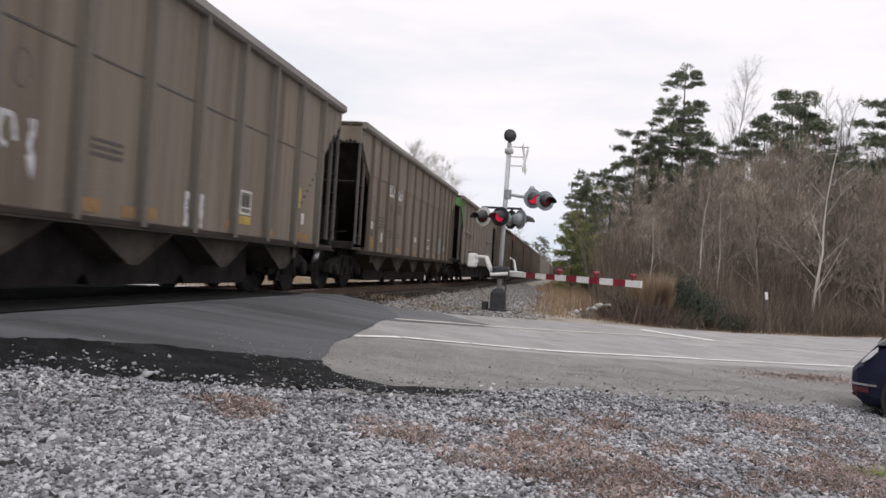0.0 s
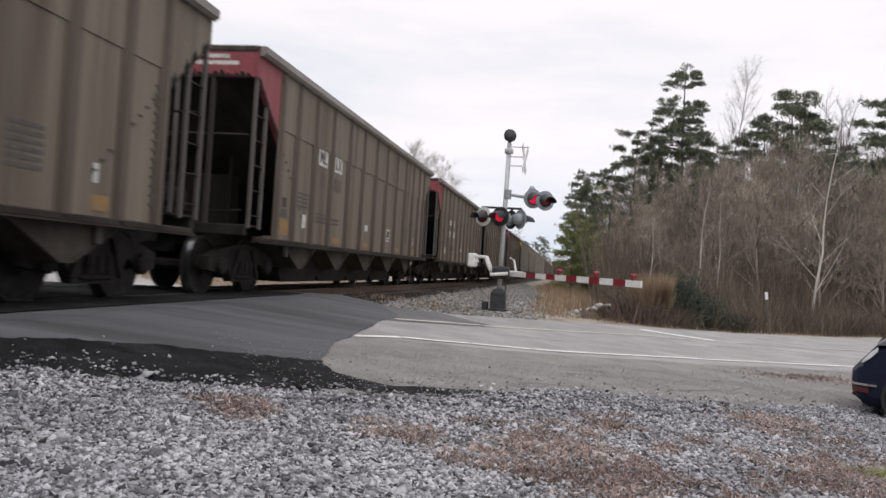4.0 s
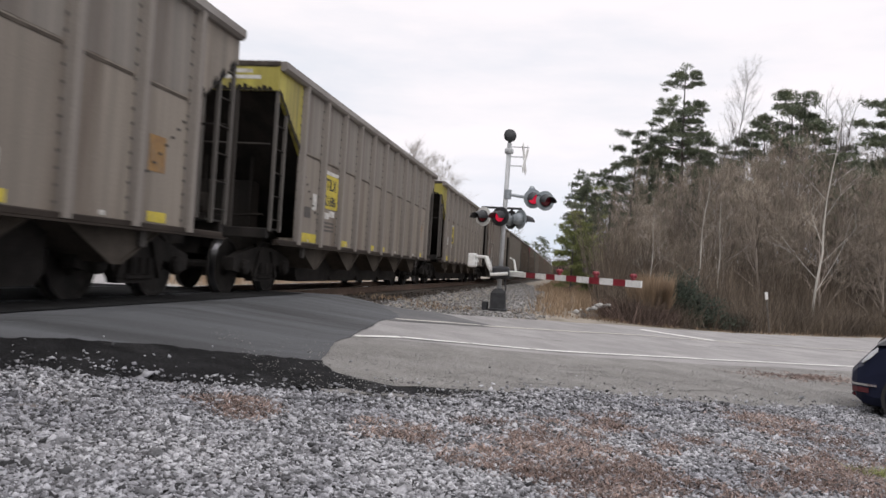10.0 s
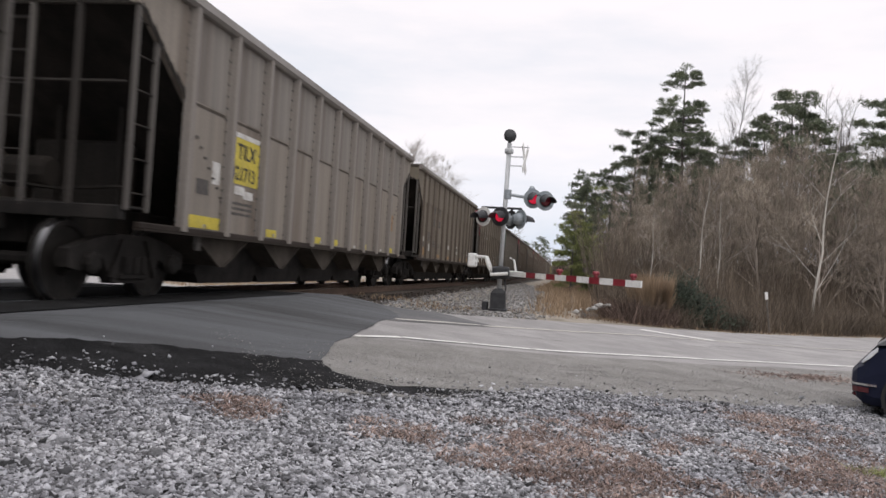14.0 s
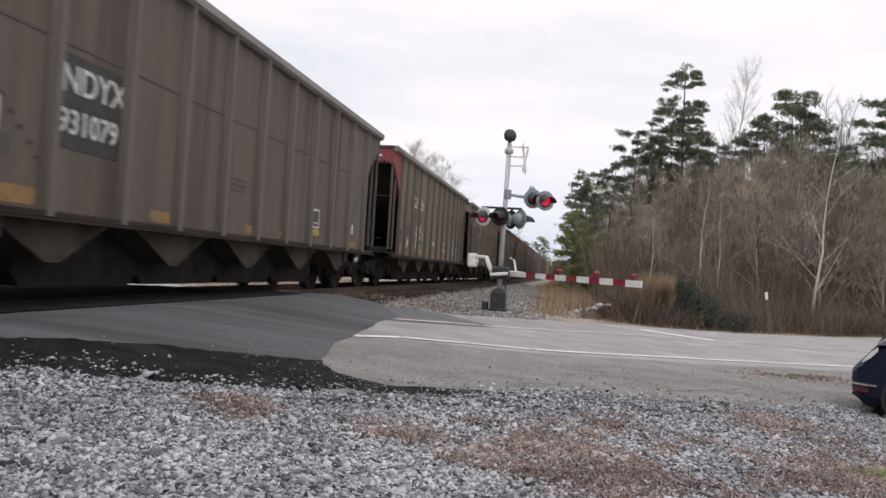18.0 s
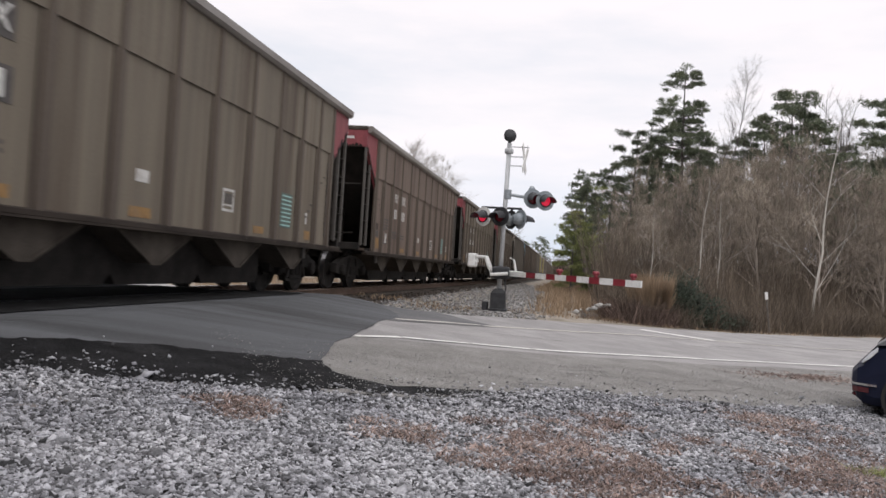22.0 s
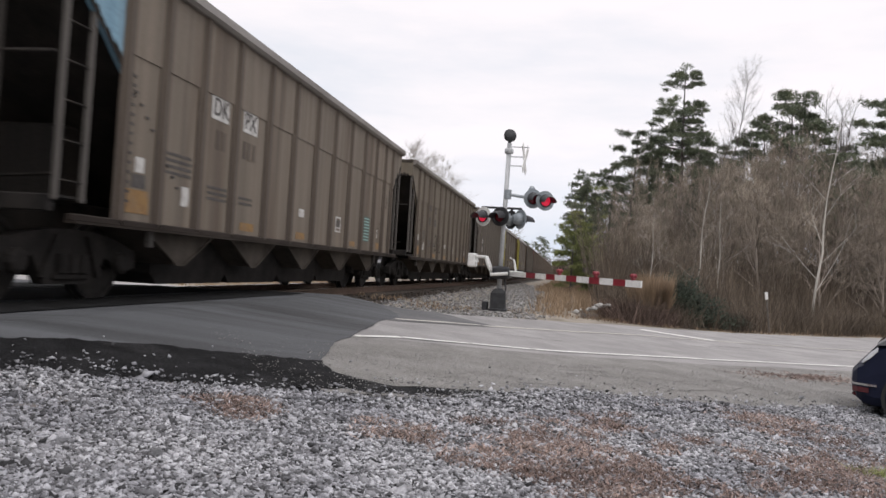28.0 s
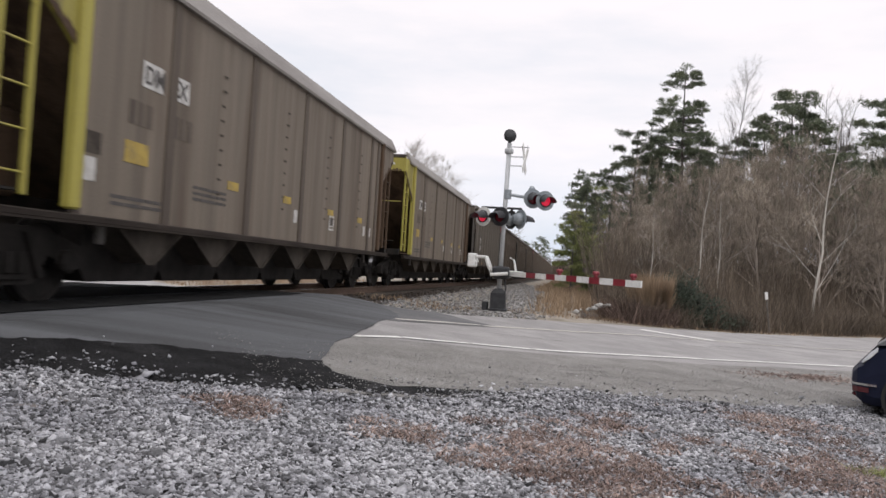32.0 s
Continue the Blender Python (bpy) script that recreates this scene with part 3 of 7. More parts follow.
# ---- track ----
Y0, Y1 = -460.0, 780.0
RAIL = [(-0.075, -0.17), (0.075, -0.17), (0.075, -0.155), (0.012, -0.14), (0.012, -0.045), (0.037, -0.035), (0.037, -0.004), (0.03, 0.0), (-0.03, 0.0), (-0.037, -0.004), (-0.037, -0.035), (-0.012, -0.045), (-0.012, -0.14), (-0.075, -0.155)]
track = thing("railway_track", "rusty steel rails on dark wooden ties in ballast", "railway track")
track["kind"] = "structure"
for side in (-1, 1):
    m = M()
    m.loft([[(track_x(y) + side * 0.755 + u, y, v) for u, v in RAIL] for y in axis_steps(Y0, Y1, ((0, 4), (60, 10), (780, 60)))])
    part("rail", m, M_rail, track)
    m = M()
    m.loft([[(track_x(y) + side * 0.755 + u, y, v) for u, v in ((-0.028, 0.0005), (0.028, 0.0005), (0.028, 0.004), (-0.028, 0.004))] for y in axis_steps(Y0, Y1, ((0, 4), (60, 10), (780, 60)))])
    part("rail_head", m, M_railtop, track, "bright worn running surface")
tie_me = M().box((-1.3, -0.115, -0.36), (1.3, 0.115, -0.175), bev=0.015).mesh("tie", [M_tie])
y = -34.5
while y < 150:
    if 1.0 < y < 15.2:
        y += 0.53
        continue
    o = part("tie", tie_me, M_tie, track)
    o.matrix_basis = pose(track_x(y), y, 0, 0, 0, track_turn(y))
    y += 0.53

# ---- the train ----
PITCH, BODY = 16.232, 7.306
TOP, SILL, HALF = 3.80, 0.865, 1.6
SEAM_Z = 2.74
RIBS = {
    "hopper": (-6.256, -5.46, -4.5, -3.46, -2.25, -1.1, 0.08, 1.18, 2.35, 3.48, 4.55, 5.48, 6.256),
    "riveted": [-6.106 + 1.2212 * i for i in range(11)],
    "smooth": [-6.106 + 1.2212 * i for i in range(11)],
    "tub": (-6.106, -4.68, -3.2, -1.99, -0.78, 0.40, 1.58, 2.77, 3.97, 5.05, 6.106),
}
RIM_RIBS = RIBS["rimmed"] = (-6.0, -4.26, -1.91, 0.44, 2.79, 5.14, 5.75)


def run(t):
    """How far the train has gone, in metres: it slows a little on the way."""
    u = t / 16 - 1
    return 214.965 + 208.609 * u - 5.618 * u * u


def centre(k, t):
    """Where the middle of car k is along the track."""
    return PITCH * (k + 1) + 8.926 + (0.3 if k in (7, 8, 9, 11) else 0.0) - run(t)


def car_at(s):
    a = Vector((track_x(s - 6.1), s - 6.1, 0))
    b = Vector((track_x(s + 6.1), s + 6.1, 0))
    c = (a + b) / 2
    return pose(c.x, c.y, 0, 0, 0, -math.degrees(math.atan2(b.x - a.x, b.y - a.y)))


def side_sheet(first):
    y1 = BODY - first
    return M().box((HALF - 0.10, -y1, SILL), (HALF - 0.05, y1, TOP - 0.12))


def upper_plate(first):
    y1 = BODY - first
    return M().box((HALF - 0.05, -y1, SEAM_Z), (HALF - 0.035, y1, TOP - 0.12))


def slope_sheet(first):
    m = M()
    y_end, xs = BODY - 0.06, HALF - 0.1
    rows = [(y_end, 3.34), (BODY - first, 2.47), (BODY - 3.0, 1.05)]
    return m.loft([[(-xs, yy, z), (xs, yy, z), (xs, yy, z + 0.04), (-xs, yy, z + 0.04)] for yy, z in rows])


def end_gear(root, e, turned):
    """What stands on the platform under the slope sheet."""
    pieces = [("equipment_box", M().box((-0.62, BODY - 1.75, 1.1), (0.62, BODY - 1.35, 2.0), bev=0.04)), ("centre_sill", M().box((-0.5, BODY - 3.2, 0.72), (0.5, BODY - 0.15, 1.14), bev=0.03))]
    if e < 0:
        pieces += [("air_reservoir", M().disc((0.2, BODY - 0.75, 1.5), (1, 0, 0), [(0.16, -0.3), (0.2, -0.26), (0.2, 0.26), (0.16, 0.3)], 12)),
                   ("strut", M().box((-0.66, BODY - 1.33, 1.12), (-0.6, BODY - 1.27, 2.55), bev=0.01)), ("strut", M().box((0.2, BODY - 1.33, 1.12), (0.26, BODY - 1.27, 2.55), bev=0.01)),
                   ("air_pipe", M().tube([(-1.2, BODY - 0.5, 1.35), (-0.3, BODY - 0.6, 1.3), (0.9, BODY - 0.5, 1.4)], 0.02, 5))]
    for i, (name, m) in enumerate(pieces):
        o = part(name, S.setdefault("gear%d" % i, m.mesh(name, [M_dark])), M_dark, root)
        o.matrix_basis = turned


def bolted_seam():
    """Bolt heads along the slope sheet, on the first panels of a side."""
    m = M()
    for i in range(9):
        y, z = BODY - 1.25 - i * 0.13, 2.35 - i * 0.118
        m.box((HALF - 0.05, y - 0.026, z - 0.014), (HALF - 0.03, y + 0.026, z + 0.014))
    for i in range(14):
        z = 1.15 + i * 0.105
        m.box((HALF - 0.05, BODY - 1.22, z - 0.016), (HALF - 0.028, BODY - 1.17, z + 0.016))
    return m


def gusset(e, sx, first):
    m = M()
    a, b = e * BODY, e * (BODY - first)
    m.prism([(a, TOP - 0.1), (a, 3.32), (b, 2.45), (b, TOP - 0.1)], 0, sx * (HALF - 0.1), sx * (HALF - 0.04))
    return m


def soot_edge(e, first):
    """Ragged soot that has crept up the header and the gusset from the sheltered end."""
    rg_ = random.Random(31 + e)
    m = M()
    x = -HALF + 0.05
    while x < HALF - 0.2:
        w, h = rg_.uniform(0.05, 0.14), rg_.uniform(0.02, 0.13)
        yy = e * (BODY + 0.0325)
        m.loft([[(x, yy, 3.315), (x + w, yy, 3.315), (x + w, yy + e * 0.003, 3.315), (x, yy + e * 0.003, 3.315)],
                [(x + w * 0.2, yy, 3.32 + h), (x + w * 0.7, yy, 3.32 + h * 0.8), (x + w * 0.7, yy + e * 0.003, 3.32 + h * 0.8), (x + w * 0.2, yy + e * 0.003, 3.32 + h)]])
        x += w * 0.9
    k = 0.02
    while k < 0.93:
        w, h = rg_.uniform(0.04, 0.09), rg_.uniform(0.02, 0.12)
        pt = [(e * (BODY - first * u), 3.32 - 0.87 * u) for u in (k, k + w)]
        xs = HALF - 0.039
        m.prism([(pt[0][0], pt[0][1] - 0.01), (pt[1][0], pt[1][1] - 0.01), (pt[1][0] - e * h * 0.3, pt[1][1] + h * 0.6), (pt[0][0] - e * h * 0.3, pt[0][1] + h)], 0, xs, xs + 0.003)
        k += w
    return m


def ladder(x, y, dx, dy, z0, z1, n):
    """Two stiles and their rungs, from (x, y) to (x+dx, y+dy)."""
    m = M()
    for k in (0, 1):
        px, py = x + dx * k, y + dy * k
        m.box((px - 0.028, py - 0.028, z0), (px + 0.028, py + 0.028, z1), bev=0.006)
    for i in range(n):
        z = z0 + (z1 - z0) * (i + 0.5) / n
        m.tube([(x, y, z), (x + dx, y + dy, z)], 0.014, 5)
    return m


def rib_mesh(w, d, rivets, flange=0.0, clips=False):
    m = M()
    if flange:
        m.box((-flange, 0, SILL + 0.02), (flange, 0.019, TOP - 0.12))
    if clips:
        for i in range(7):
            m.box((-w * 1.5, 0.0, 2.86 + i * 0.10), (-w * 0.9, 0.03, 2.90 + i * 0.10), 1)
    m.prism([(-w, 0), (w, 0), (w * 0.62, d), (-w * 0.62, d)], 2, SILL + 0.02, TOP - 0.11)
    if rivets:
        for i in range(17):
            z = SILL + 0.16 + i * 0.162
            for u in (-1, 1):
                m.box((u * w * 1.25 - 0.015, 0.001, z - 0.015), (u * w * 1.25 + 0.015, 0.016, z + 0.015), 1)
    return m


def truck_parts(root, y):
    """One bogie: bolster, two side frames, two wheelsets."""
    tr = tagged(new("truck"), "")
    tr.parent = root
    tr.matrix_basis = pose(0, y, 0)
    part("bolster", S["bolster"], M_black, tr)
    for sx in (-1, 1):
        o = part("side_frame", S["frame"], M_black, tr)
        o.matrix_basis = pose(sx * 1.02, 0, 0)
    ws = []
    for dy in (-0.89, 0.89):
        o = part("wheelset", S["wheelset"], M_wheel, tr)
        o.matrix_basis = pose(0, dy, 0.457)
        ws.append(o)
    return ws


S = {}
m = M()
m.box((-1.0, -0.2, 0.42), (1.0, 0.2, 0.68), bev=0.03)
m.box((-0.3, -0.3, 0.6), (0.3, 0.3, 0.76), bev=0.03)
S["bolster"] = m.mesh("bolster", [M_black])
m = M()
m.prism([(-1.25, 0.60), (-1.25, 0.40), (-1.02, 0.36), (-0.62, 0.52), (-0.42, 0.22), (0.42, 0.22), (0.62, 0.52), (1.02, 0.36), (1.25, 0.40), (1.25, 0.60), (0.75, 0.74), (0.3, 0.80), (-0.3, 0.80), (-0.75, 0.74)], 0, -0.07, 0.07)
m.box((-0.11, -0.3, 0.26), (0.11, 0.3, 0.34), bev=0.02)
for dy in (-0.18, 0.0, 0.18):
    m.disc((0.09, dy, 0.34), (0, 0, 1), [(0.07, 0), (0.07, 0.2)], 8)
for dy in (-0.89, 0.89):
    m.disc((0.06, dy, 0.457), (1, 0, 0), [(0.13, 0), (0.13, 0.08), (0.09, 0.11)], 10)
m.prism([(-0.30, 0.74), (-0.52, 0.30), (-0.44, 0.28), (-0.22, 0.74)], 0, 0.07, 0.12)
m.prism([(0.30, 0.74), (0.52, 0.30), (0.44, 0.28), (0.22, 0.74)], 0, 0.07, 0.12)
S["frame"] = m.mesh("side_frame", [M_black])
m = M()
m.tube([(-0.95, 0, 0), (0.95, 0, 0)], 0.08, 8)
for sx in (-1, 1):
    m.disc((sx * 0.755, 0, 0), (sx, 0, 0), [(0.10, -0.10), (0.485, -0.065), (0.485, -0.04), (0.457, -0.03)], 24, 0, False)
    m.disc((sx * 0.755, 0, 0), (sx, 0, 0), [(0.457, -0.03), (0.4555, 0.065)], 24, 1, False)
    m.disc((sx * 0.755, 0, 0), (sx, 0, 0), [(0.4555, 0.0649), (0.40, 0.065), (0.38, 0.045), (0.17, 0.02), (0.13, 0.06), (0.13, 0.1), (0.01, 0.1)], 24, 0, False)
    m.disc((sx * 1.14, 0, 0), (sx, 0, 0), [(0.085, -0.02), (0.085, 0.02), (0.05, 0.035), (0.01, 0.035)], 8, 1)
S["wheelset"] = m.mesh("wheelset", [M_wheel, M_tread])
m = M()
m.prism([(0, 0.78), (0, 0.95), (0.35, 0.96), (0.5, 1.0), (0.68, 0.97), (0.68, 0.76), (0.5, 0.72), (0.35, 0.77)], 0, -0.11, 0.11)
m.box((0.02, 0.45, 0.72), (0.2, 0.62, 1.0), bev=0.04)
S["coupler"] = m.mesh("coupler", [M_black])
m = M()
m.box((-1.5, -0.06, 0.94), (1.5, 0.06, 1.10), bev=0.01)
m.box((-1.5, -0.55, 1.085), (1.5, 0.0, 1.11))
S["platform"] = m.mesh("end_platform", [M_platform])
m = M()
m.prism([(-0.995, 0.98), (-0.995, 0.34), (-0.86, 0.20), (0.86, 0.20), (0.995, 0.34), (0.995, 0.98)], 0, -1.05, 1.05)
S["gate"] = m.mesh("discharge_gate", [M_black])
# chevron-shaped discharge pocket
m = M()
w = 0.92
m.prism([(-w, 1.0), (w, 1.0), (0.06, 0.60), (-0.06, 0.60)], 0, 1.36, 1.40)
m.prism([(-w, 1.0), (w, 1.0), (0.06, 0.60), (-0.06, 0.60)], 0, -1.40, -1.36)
m.loft([[(1.36, -w, 1.0), (-1.36, -w, 1.0), (-1.36, -w + 0.03, 1.0), (1.36, -w + 0.03, 1.0)], [(1.36, -0.10, 0.60), (-1.36, -0.10, 0.60), (-1.36, -0.07, 0.60), (1.36, -0.07, 0.60)]])
m.loft([[(1.36, w, 1.0), (-1.36, w, 1.0), (-1.36, w - 0.03, 1.0), (1.36, w - 0.03, 1.0)], [(1.36, 0.10, 0.60), (-1.36, 0.10, 0.60), (-1.36, 0.07, 0.60), (1.36, 0.07, 0.60)]])
m.tube([(1.405, -w + 0.05, 0.985), (1.405, -0.1, 0.6), (1.405, 0.1, 0.6), (1.405, w - 0.05, 0.985)], 0.022, 4)
S["pocket"] = m.mesh("hopper_pocket", [M_hop])
m = M()
m.box((-0.3, -7.2, 0.62), (0.3, 7.2, 1.0), bev=0.02)
S["beam"] = m.mesh("door_beam", [M_black])
m = M()
m.prism([(-5.2, 1.0), (-4.9, 0.30), (4.6, 0.30), (4.9, 1.0)], 0, -1.42, 1.42)
S["tub"] = m.mesh("lower_tub", [M_black])
m = M()
m.box((-0.05, -7.1, 0.02), (0.03, 7.1, 0.095), bev=0.012)
m.box((-0.05, -7.1, 0), (0.07, 7.1, 0.025))
S["sill"] = m.mesh("side_sill", [M_sill])
m = M()
m.prism([(-0.07, TOP - 0.15), (0.05, TOP - 0.15), (0.10, TOP - 0.11), (0.10, TOP - 0.01), (0.08, TOP), (-0.07, TOP)], 1, -BODY, BODY)
S["chord"] = m.mesh("top_chord", [M_chord])
m = M()
m.disc((0, 0, 0), (0, 1, 0), [(0.25, 0), (0.28, 0.02), (0.25, 0.04), (0.2, 0.04), (0.2, 0.0)], 14)
m.box((-0.2, 0.0, -0.02), (0.2, 0.03, 0.02))
m.box((-0.02, 0.0, -0.2), (0.02, 0.03, 0.2))
S["brake"] = m.mesh("brake_wheel", [M_rib[0]])
S["rib_flat"] = rib_mesh(0.07, 0.06, False, 0.115).mesh("rib", [M_rib[0]])
S["rib_clip"] = rib_mesh(0.07, 0.06, False, 0.115, True).mesh("rib", [M_rib[0], M_fade])
S["rib_wide"] = rib_mesh(0.085, 0.10, True).mesh("rib", [M_rib[2], M_fade])
S["rib_mid"] = rib_mesh(0.055, 0.09, False, 0.10).mesh("rib", [M_rib[1]])
S["rib_seam"] = rib_mesh(0.05, 0.024, False, 0.09).mesh("rib", [M_rib[0]])
S["rib_pale"] = rib_mesh(0.05, 0.09, False).mesh("rib", [M_rib[2]])


def set_mat(ob, mat, slot=0):
    ob.material_slots[slot].link = "OBJECT"
    ob.material_slots[slot].material = mat


def add_ladder(root, sx, e, inset=0.0):
    """Corner ladder of a side: on the near side each stile and rung is a piece of its own."""
    x, y0, y1_ = sx * (HALF - 0.07), e * (BODY - 0.03 - inset), e * (BODY - 0.45 - inset)
    if sx < 0:
        part("ladder", S.setdefault("ladder%d%d" % (e, inset * 100), ladder(x, y0, 0, y1_ - y0, 1.05, 3.38, 6).mesh("ladder", [M_stile])), M_stile, root)
        return
    lad = new("ladder")
    lad.parent = root
    for k, yy in enumerate((y0, y1_)):
        o = part("stile", S.setdefault("stile", M().box((-0.027, -0.027, 1.05), (0.027, 0.027, 3.40), bev=0.007).mesh("stile", [M_stile])), M_stile, lad)
        o.matrix_basis = pose(x, yy, 0)
    for i in range(6):
        o = part("rung", S.setdefault("rung", M().tube([(0, -0.21, 0), (0, 0.21, 0)], 0.013, 5).mesh("rung", [M_dark])), M_dark, lad)
        o.matrix_basis = pose(x, (y0 + y1_) / 2, 1.25 + i * 0.38)


def build_car(kind, name):
    """One coal car of a kind, with its middle at the origin: returns its root."""
    first, rib, seam = {"hopper": (1.05, "rib_flat", True), "riveted": (1.2, "rib_wide", False), "smooth": (1.2, "rib_mid", False), "tub": (1.2, "rib_pale", False), "rimmed": (1.32, "rib_seam", False)}[kind]
    root = new(name)
    for e in (-1, 1):
        turned = pose(0, 0, 0, 0, 0, 0 if e > 0 else 180)
        o = part("side_sheet", S.setdefault("side" + kind, side_sheet(first).mesh("side_sheet", [M_car[0]])), M_car[0], root)
        o.matrix_basis = turned
        if seam:
            o = part("upper_plate", S.setdefault("upper" + kind, upper_plate(first).mesh("upper_plate", [M_car[0]])), M_car[0], root)
            o.matrix_basis = turned
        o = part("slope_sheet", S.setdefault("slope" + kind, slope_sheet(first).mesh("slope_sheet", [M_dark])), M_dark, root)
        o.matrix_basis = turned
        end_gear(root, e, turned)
        if kind != "rimmed":
            for sx in (-1, 1):
                m = S.get("rivets%d" % sx)
                if m is None:
                    r = bolted_seam()
                    r.v = [(x * sx, y, z) for x, y, z in r.v]
                    m = S["rivets%d" % sx] = r.mesh("bolted_seam", [M_fade])
                o = tagged(part("bolted_seam", m, M_fade, root), kind="stuff")
                o.matrix_basis = turned
    y1 = BODY - first
    for sx in (-1, 1):
        for i, yy in enumerate(RIBS[kind]):
            o = part("rib", S["rib_clip" if rib == "rib_flat" and i % 3 == 1 else rib], M_rib[0], root)
            o.matrix_basis = pose(sx * (HALF - 0.05), yy, 0, 0, 0, -90 * sx)
        o = part("side_sill", S["sill"], M_sill, root)
        o.matrix_basis = pose(sx * (HALF - 0.02), 0, SILL - 0.02, 0, 0, 0 if sx > 0 else 180)
        if kind == "rimmed":
            o = part("top_rim", S.setdefault("rim", M().prism([(-0.03, TOP - 0.20), (0.03, TOP - 0.20), (0.04, TOP - 0.16), (-0.10, TOP + 0.13), (-0.16, TOP + 0.13)], 1, -BODY + 0.5, BODY + 0.1).mesh("top_rim", [M_chord])), M_chord, root)
            o.matrix_basis = pose(sx * (HALF - 0.02), 0, 0, 0, 0, 0 if sx > 0 else 180)
        else:
            o = part("top_chord", S["chord"], M_chord, root)
            o.matrix_basis = pose(sx * (HALF - 0.03), 0, 0, 0, 0, 0 if sx > 0 else 180)
        if kind == "tub":
            for e in (-1, 1):
                o = part("side_rail", S.setdefault("tubrail", M().box((-0.05, -1.45, 2.28), (0.05, 1.45, 2.36), bev=0.01).box((-0.05, -1.45, 1.52), (0.05, 0.0, 1.60), bev=0.01).mesh("side_rail", [M_rib[2]])), M_rib[2], root)
                o.matrix_basis = pose(sx * (HALF - 0.02), e * (y1 - 1.42), 0, 0, 0, 0 if e > 0 else 180)
    for e in (-1, 1):
        for sx in (-1, 1):
            part("gusset", S.setdefault("gusset%s%d%d" % (kind, e, sx), gusset(e, sx, first).mesh("gusset", [M_car[0]])), M_car[0], root)
            add_ladder(root, sx, e, 0.14 if kind == "rimmed" else 0.0)
        part("end_post", S.setdefault("epost%d" % e, M().box((0.25, e * BODY - 0.03, 1.05), (0.31, e * BODY + 0.03, 3.4), bev=0.008).mesh("end_post", [M_stile])), M_stile, root)
        part("end_post", S.setdefault("fpost%d" % e, M().box((-0.75, e * BODY - 0.03, 1.05), (-0.68, e * BODY + 0.03, 3.4), bev=0.008).mesh("end_post", [M_stile])), M_stile, root)
        for i in range(6 if e < 0 else 0):
            o = part("end_rung", S.setdefault("erung", M().tube([(-0.14, 0, 0), (0.28, 0, 0)], 0.012, 5).mesh("end_rung", [M_post])), M_post, root)
            o.matrix_basis = pose(0, e * BODY, 1.3 + i * 0.37)
        part("grab_rail", S.setdefault("grab%d" % e, M().tube([(-1.45, e * (BODY - 0.02), 2.46), (1.45, e * (BODY - 0.02), 2.46)], 0.016, 5).mesh("grab_rail", [M_post])), M_post, root)
        part("end_post", S.setdefault("hpost%d" % e, M().box((-0.17, e * BODY - 0.03, 1.05), (-0.11, e * BODY + 0.03, 3.4), bev=0.008).mesh("end_post", [M_post])), M_post, root)
        part("end_post", S.setdefault("gpost%d" % e, M().box((0.82, e * BODY - 0.03, 1.05), (0.89, e * BODY + 0.03, 3.4), bev=0.008).mesh("end_post", [M_post])), M_post, root)
        m = M().box((-HALF + 0.04, e * BODY - 0.03, 3.32), (HALF - 0.04, e * BODY + 0.03, TOP - 0.02))
        m.box((-HALF + 0.04, e * BODY - 0.05, TOP - 0.1), (HALF - 0.04, e * BODY + 0.09, TOP), 1, bev=0.02)
        part("header", S.setdefault("header%d" % e, m.mesh("header", [M_car[0], M_hop])), M_car[0], root)
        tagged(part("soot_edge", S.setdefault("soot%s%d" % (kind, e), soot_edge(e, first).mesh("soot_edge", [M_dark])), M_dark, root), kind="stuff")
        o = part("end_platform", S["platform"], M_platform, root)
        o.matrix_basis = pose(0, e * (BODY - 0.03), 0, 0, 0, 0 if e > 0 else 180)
        o = part("coupler", S["coupler"], M_black, root)
        o.matrix_basis = pose(0, e * BODY, 0, 0, 0, 0 if e > 0 else 180)
    o = part("brake_wheel", S["brake"], M_rib[0], root)
    o.matrix_basis = pose(-1.0, -BODY - 0.12, 2.0)
    if kind == "tub":
        part("lower_tub", S["tub"], M_black, root)
        part("door_beam", S["beam"], M_black, root)
        for i in range(5):
            o = part("tub_rib", S.setdefault("tubrib", M().box((-1.45, -0.05, 0.38), (1.45, 0.05, 0.98), bev=0.01).mesh("tub_rib", [M_black])), M_black, root)
            o.matrix_basis = pose(0, -4.0 + i * 2, 0)
    else:
        for i in range(5 if kind != "rimmed" else 0):
            o = part("hopper_pocket", S["pocket"], M_hop, root)
            o.matrix_basis = pose(0, -4.52 + i * 2.35, -0.13)
        for i in range(4 if kind != "rimmed" else 0):
            o = part("discharge_gate", S["gate"], M_black, root)
            o.matrix_basis = pose(0, -3.5 + i * 2.2, 0) @ Matrix.Diagonal((1, 1.11, 1, 1))
        for i in range(6 if kind == "rimmed" else 0):
            o = part("hopper_pocket", S["pocket"], M_hop, root)
            o.matrix_basis = pose(0, -4.25 + i * 1.7, -0.13) @ Matrix.Diagonal((1, 0.82, 1, 1))
            o = part("discharge_gate", S["gate"], M_black, root)
            o.matrix_basis = pose(0, -4.25 + i * 1.7, 0.04) @ Matrix.Diagonal((1, 0.84, 1, 1))
        if kind == "rimmed":
            for e in (-1, 1):
                for sx in (-1, 1):
                    part("corner_post", S.setdefault("cpost%d%d" % (e, sx), M().box((sx * (HALF - 0.1), e * (BODY - 1.15), 0.98), (sx * (HALF + 0.02), e * (BODY - 1.33), TOP - 0.15), bev=0.02).mesh("corner_post", [M_end["yellow"]])), M_end["yellow"], root)
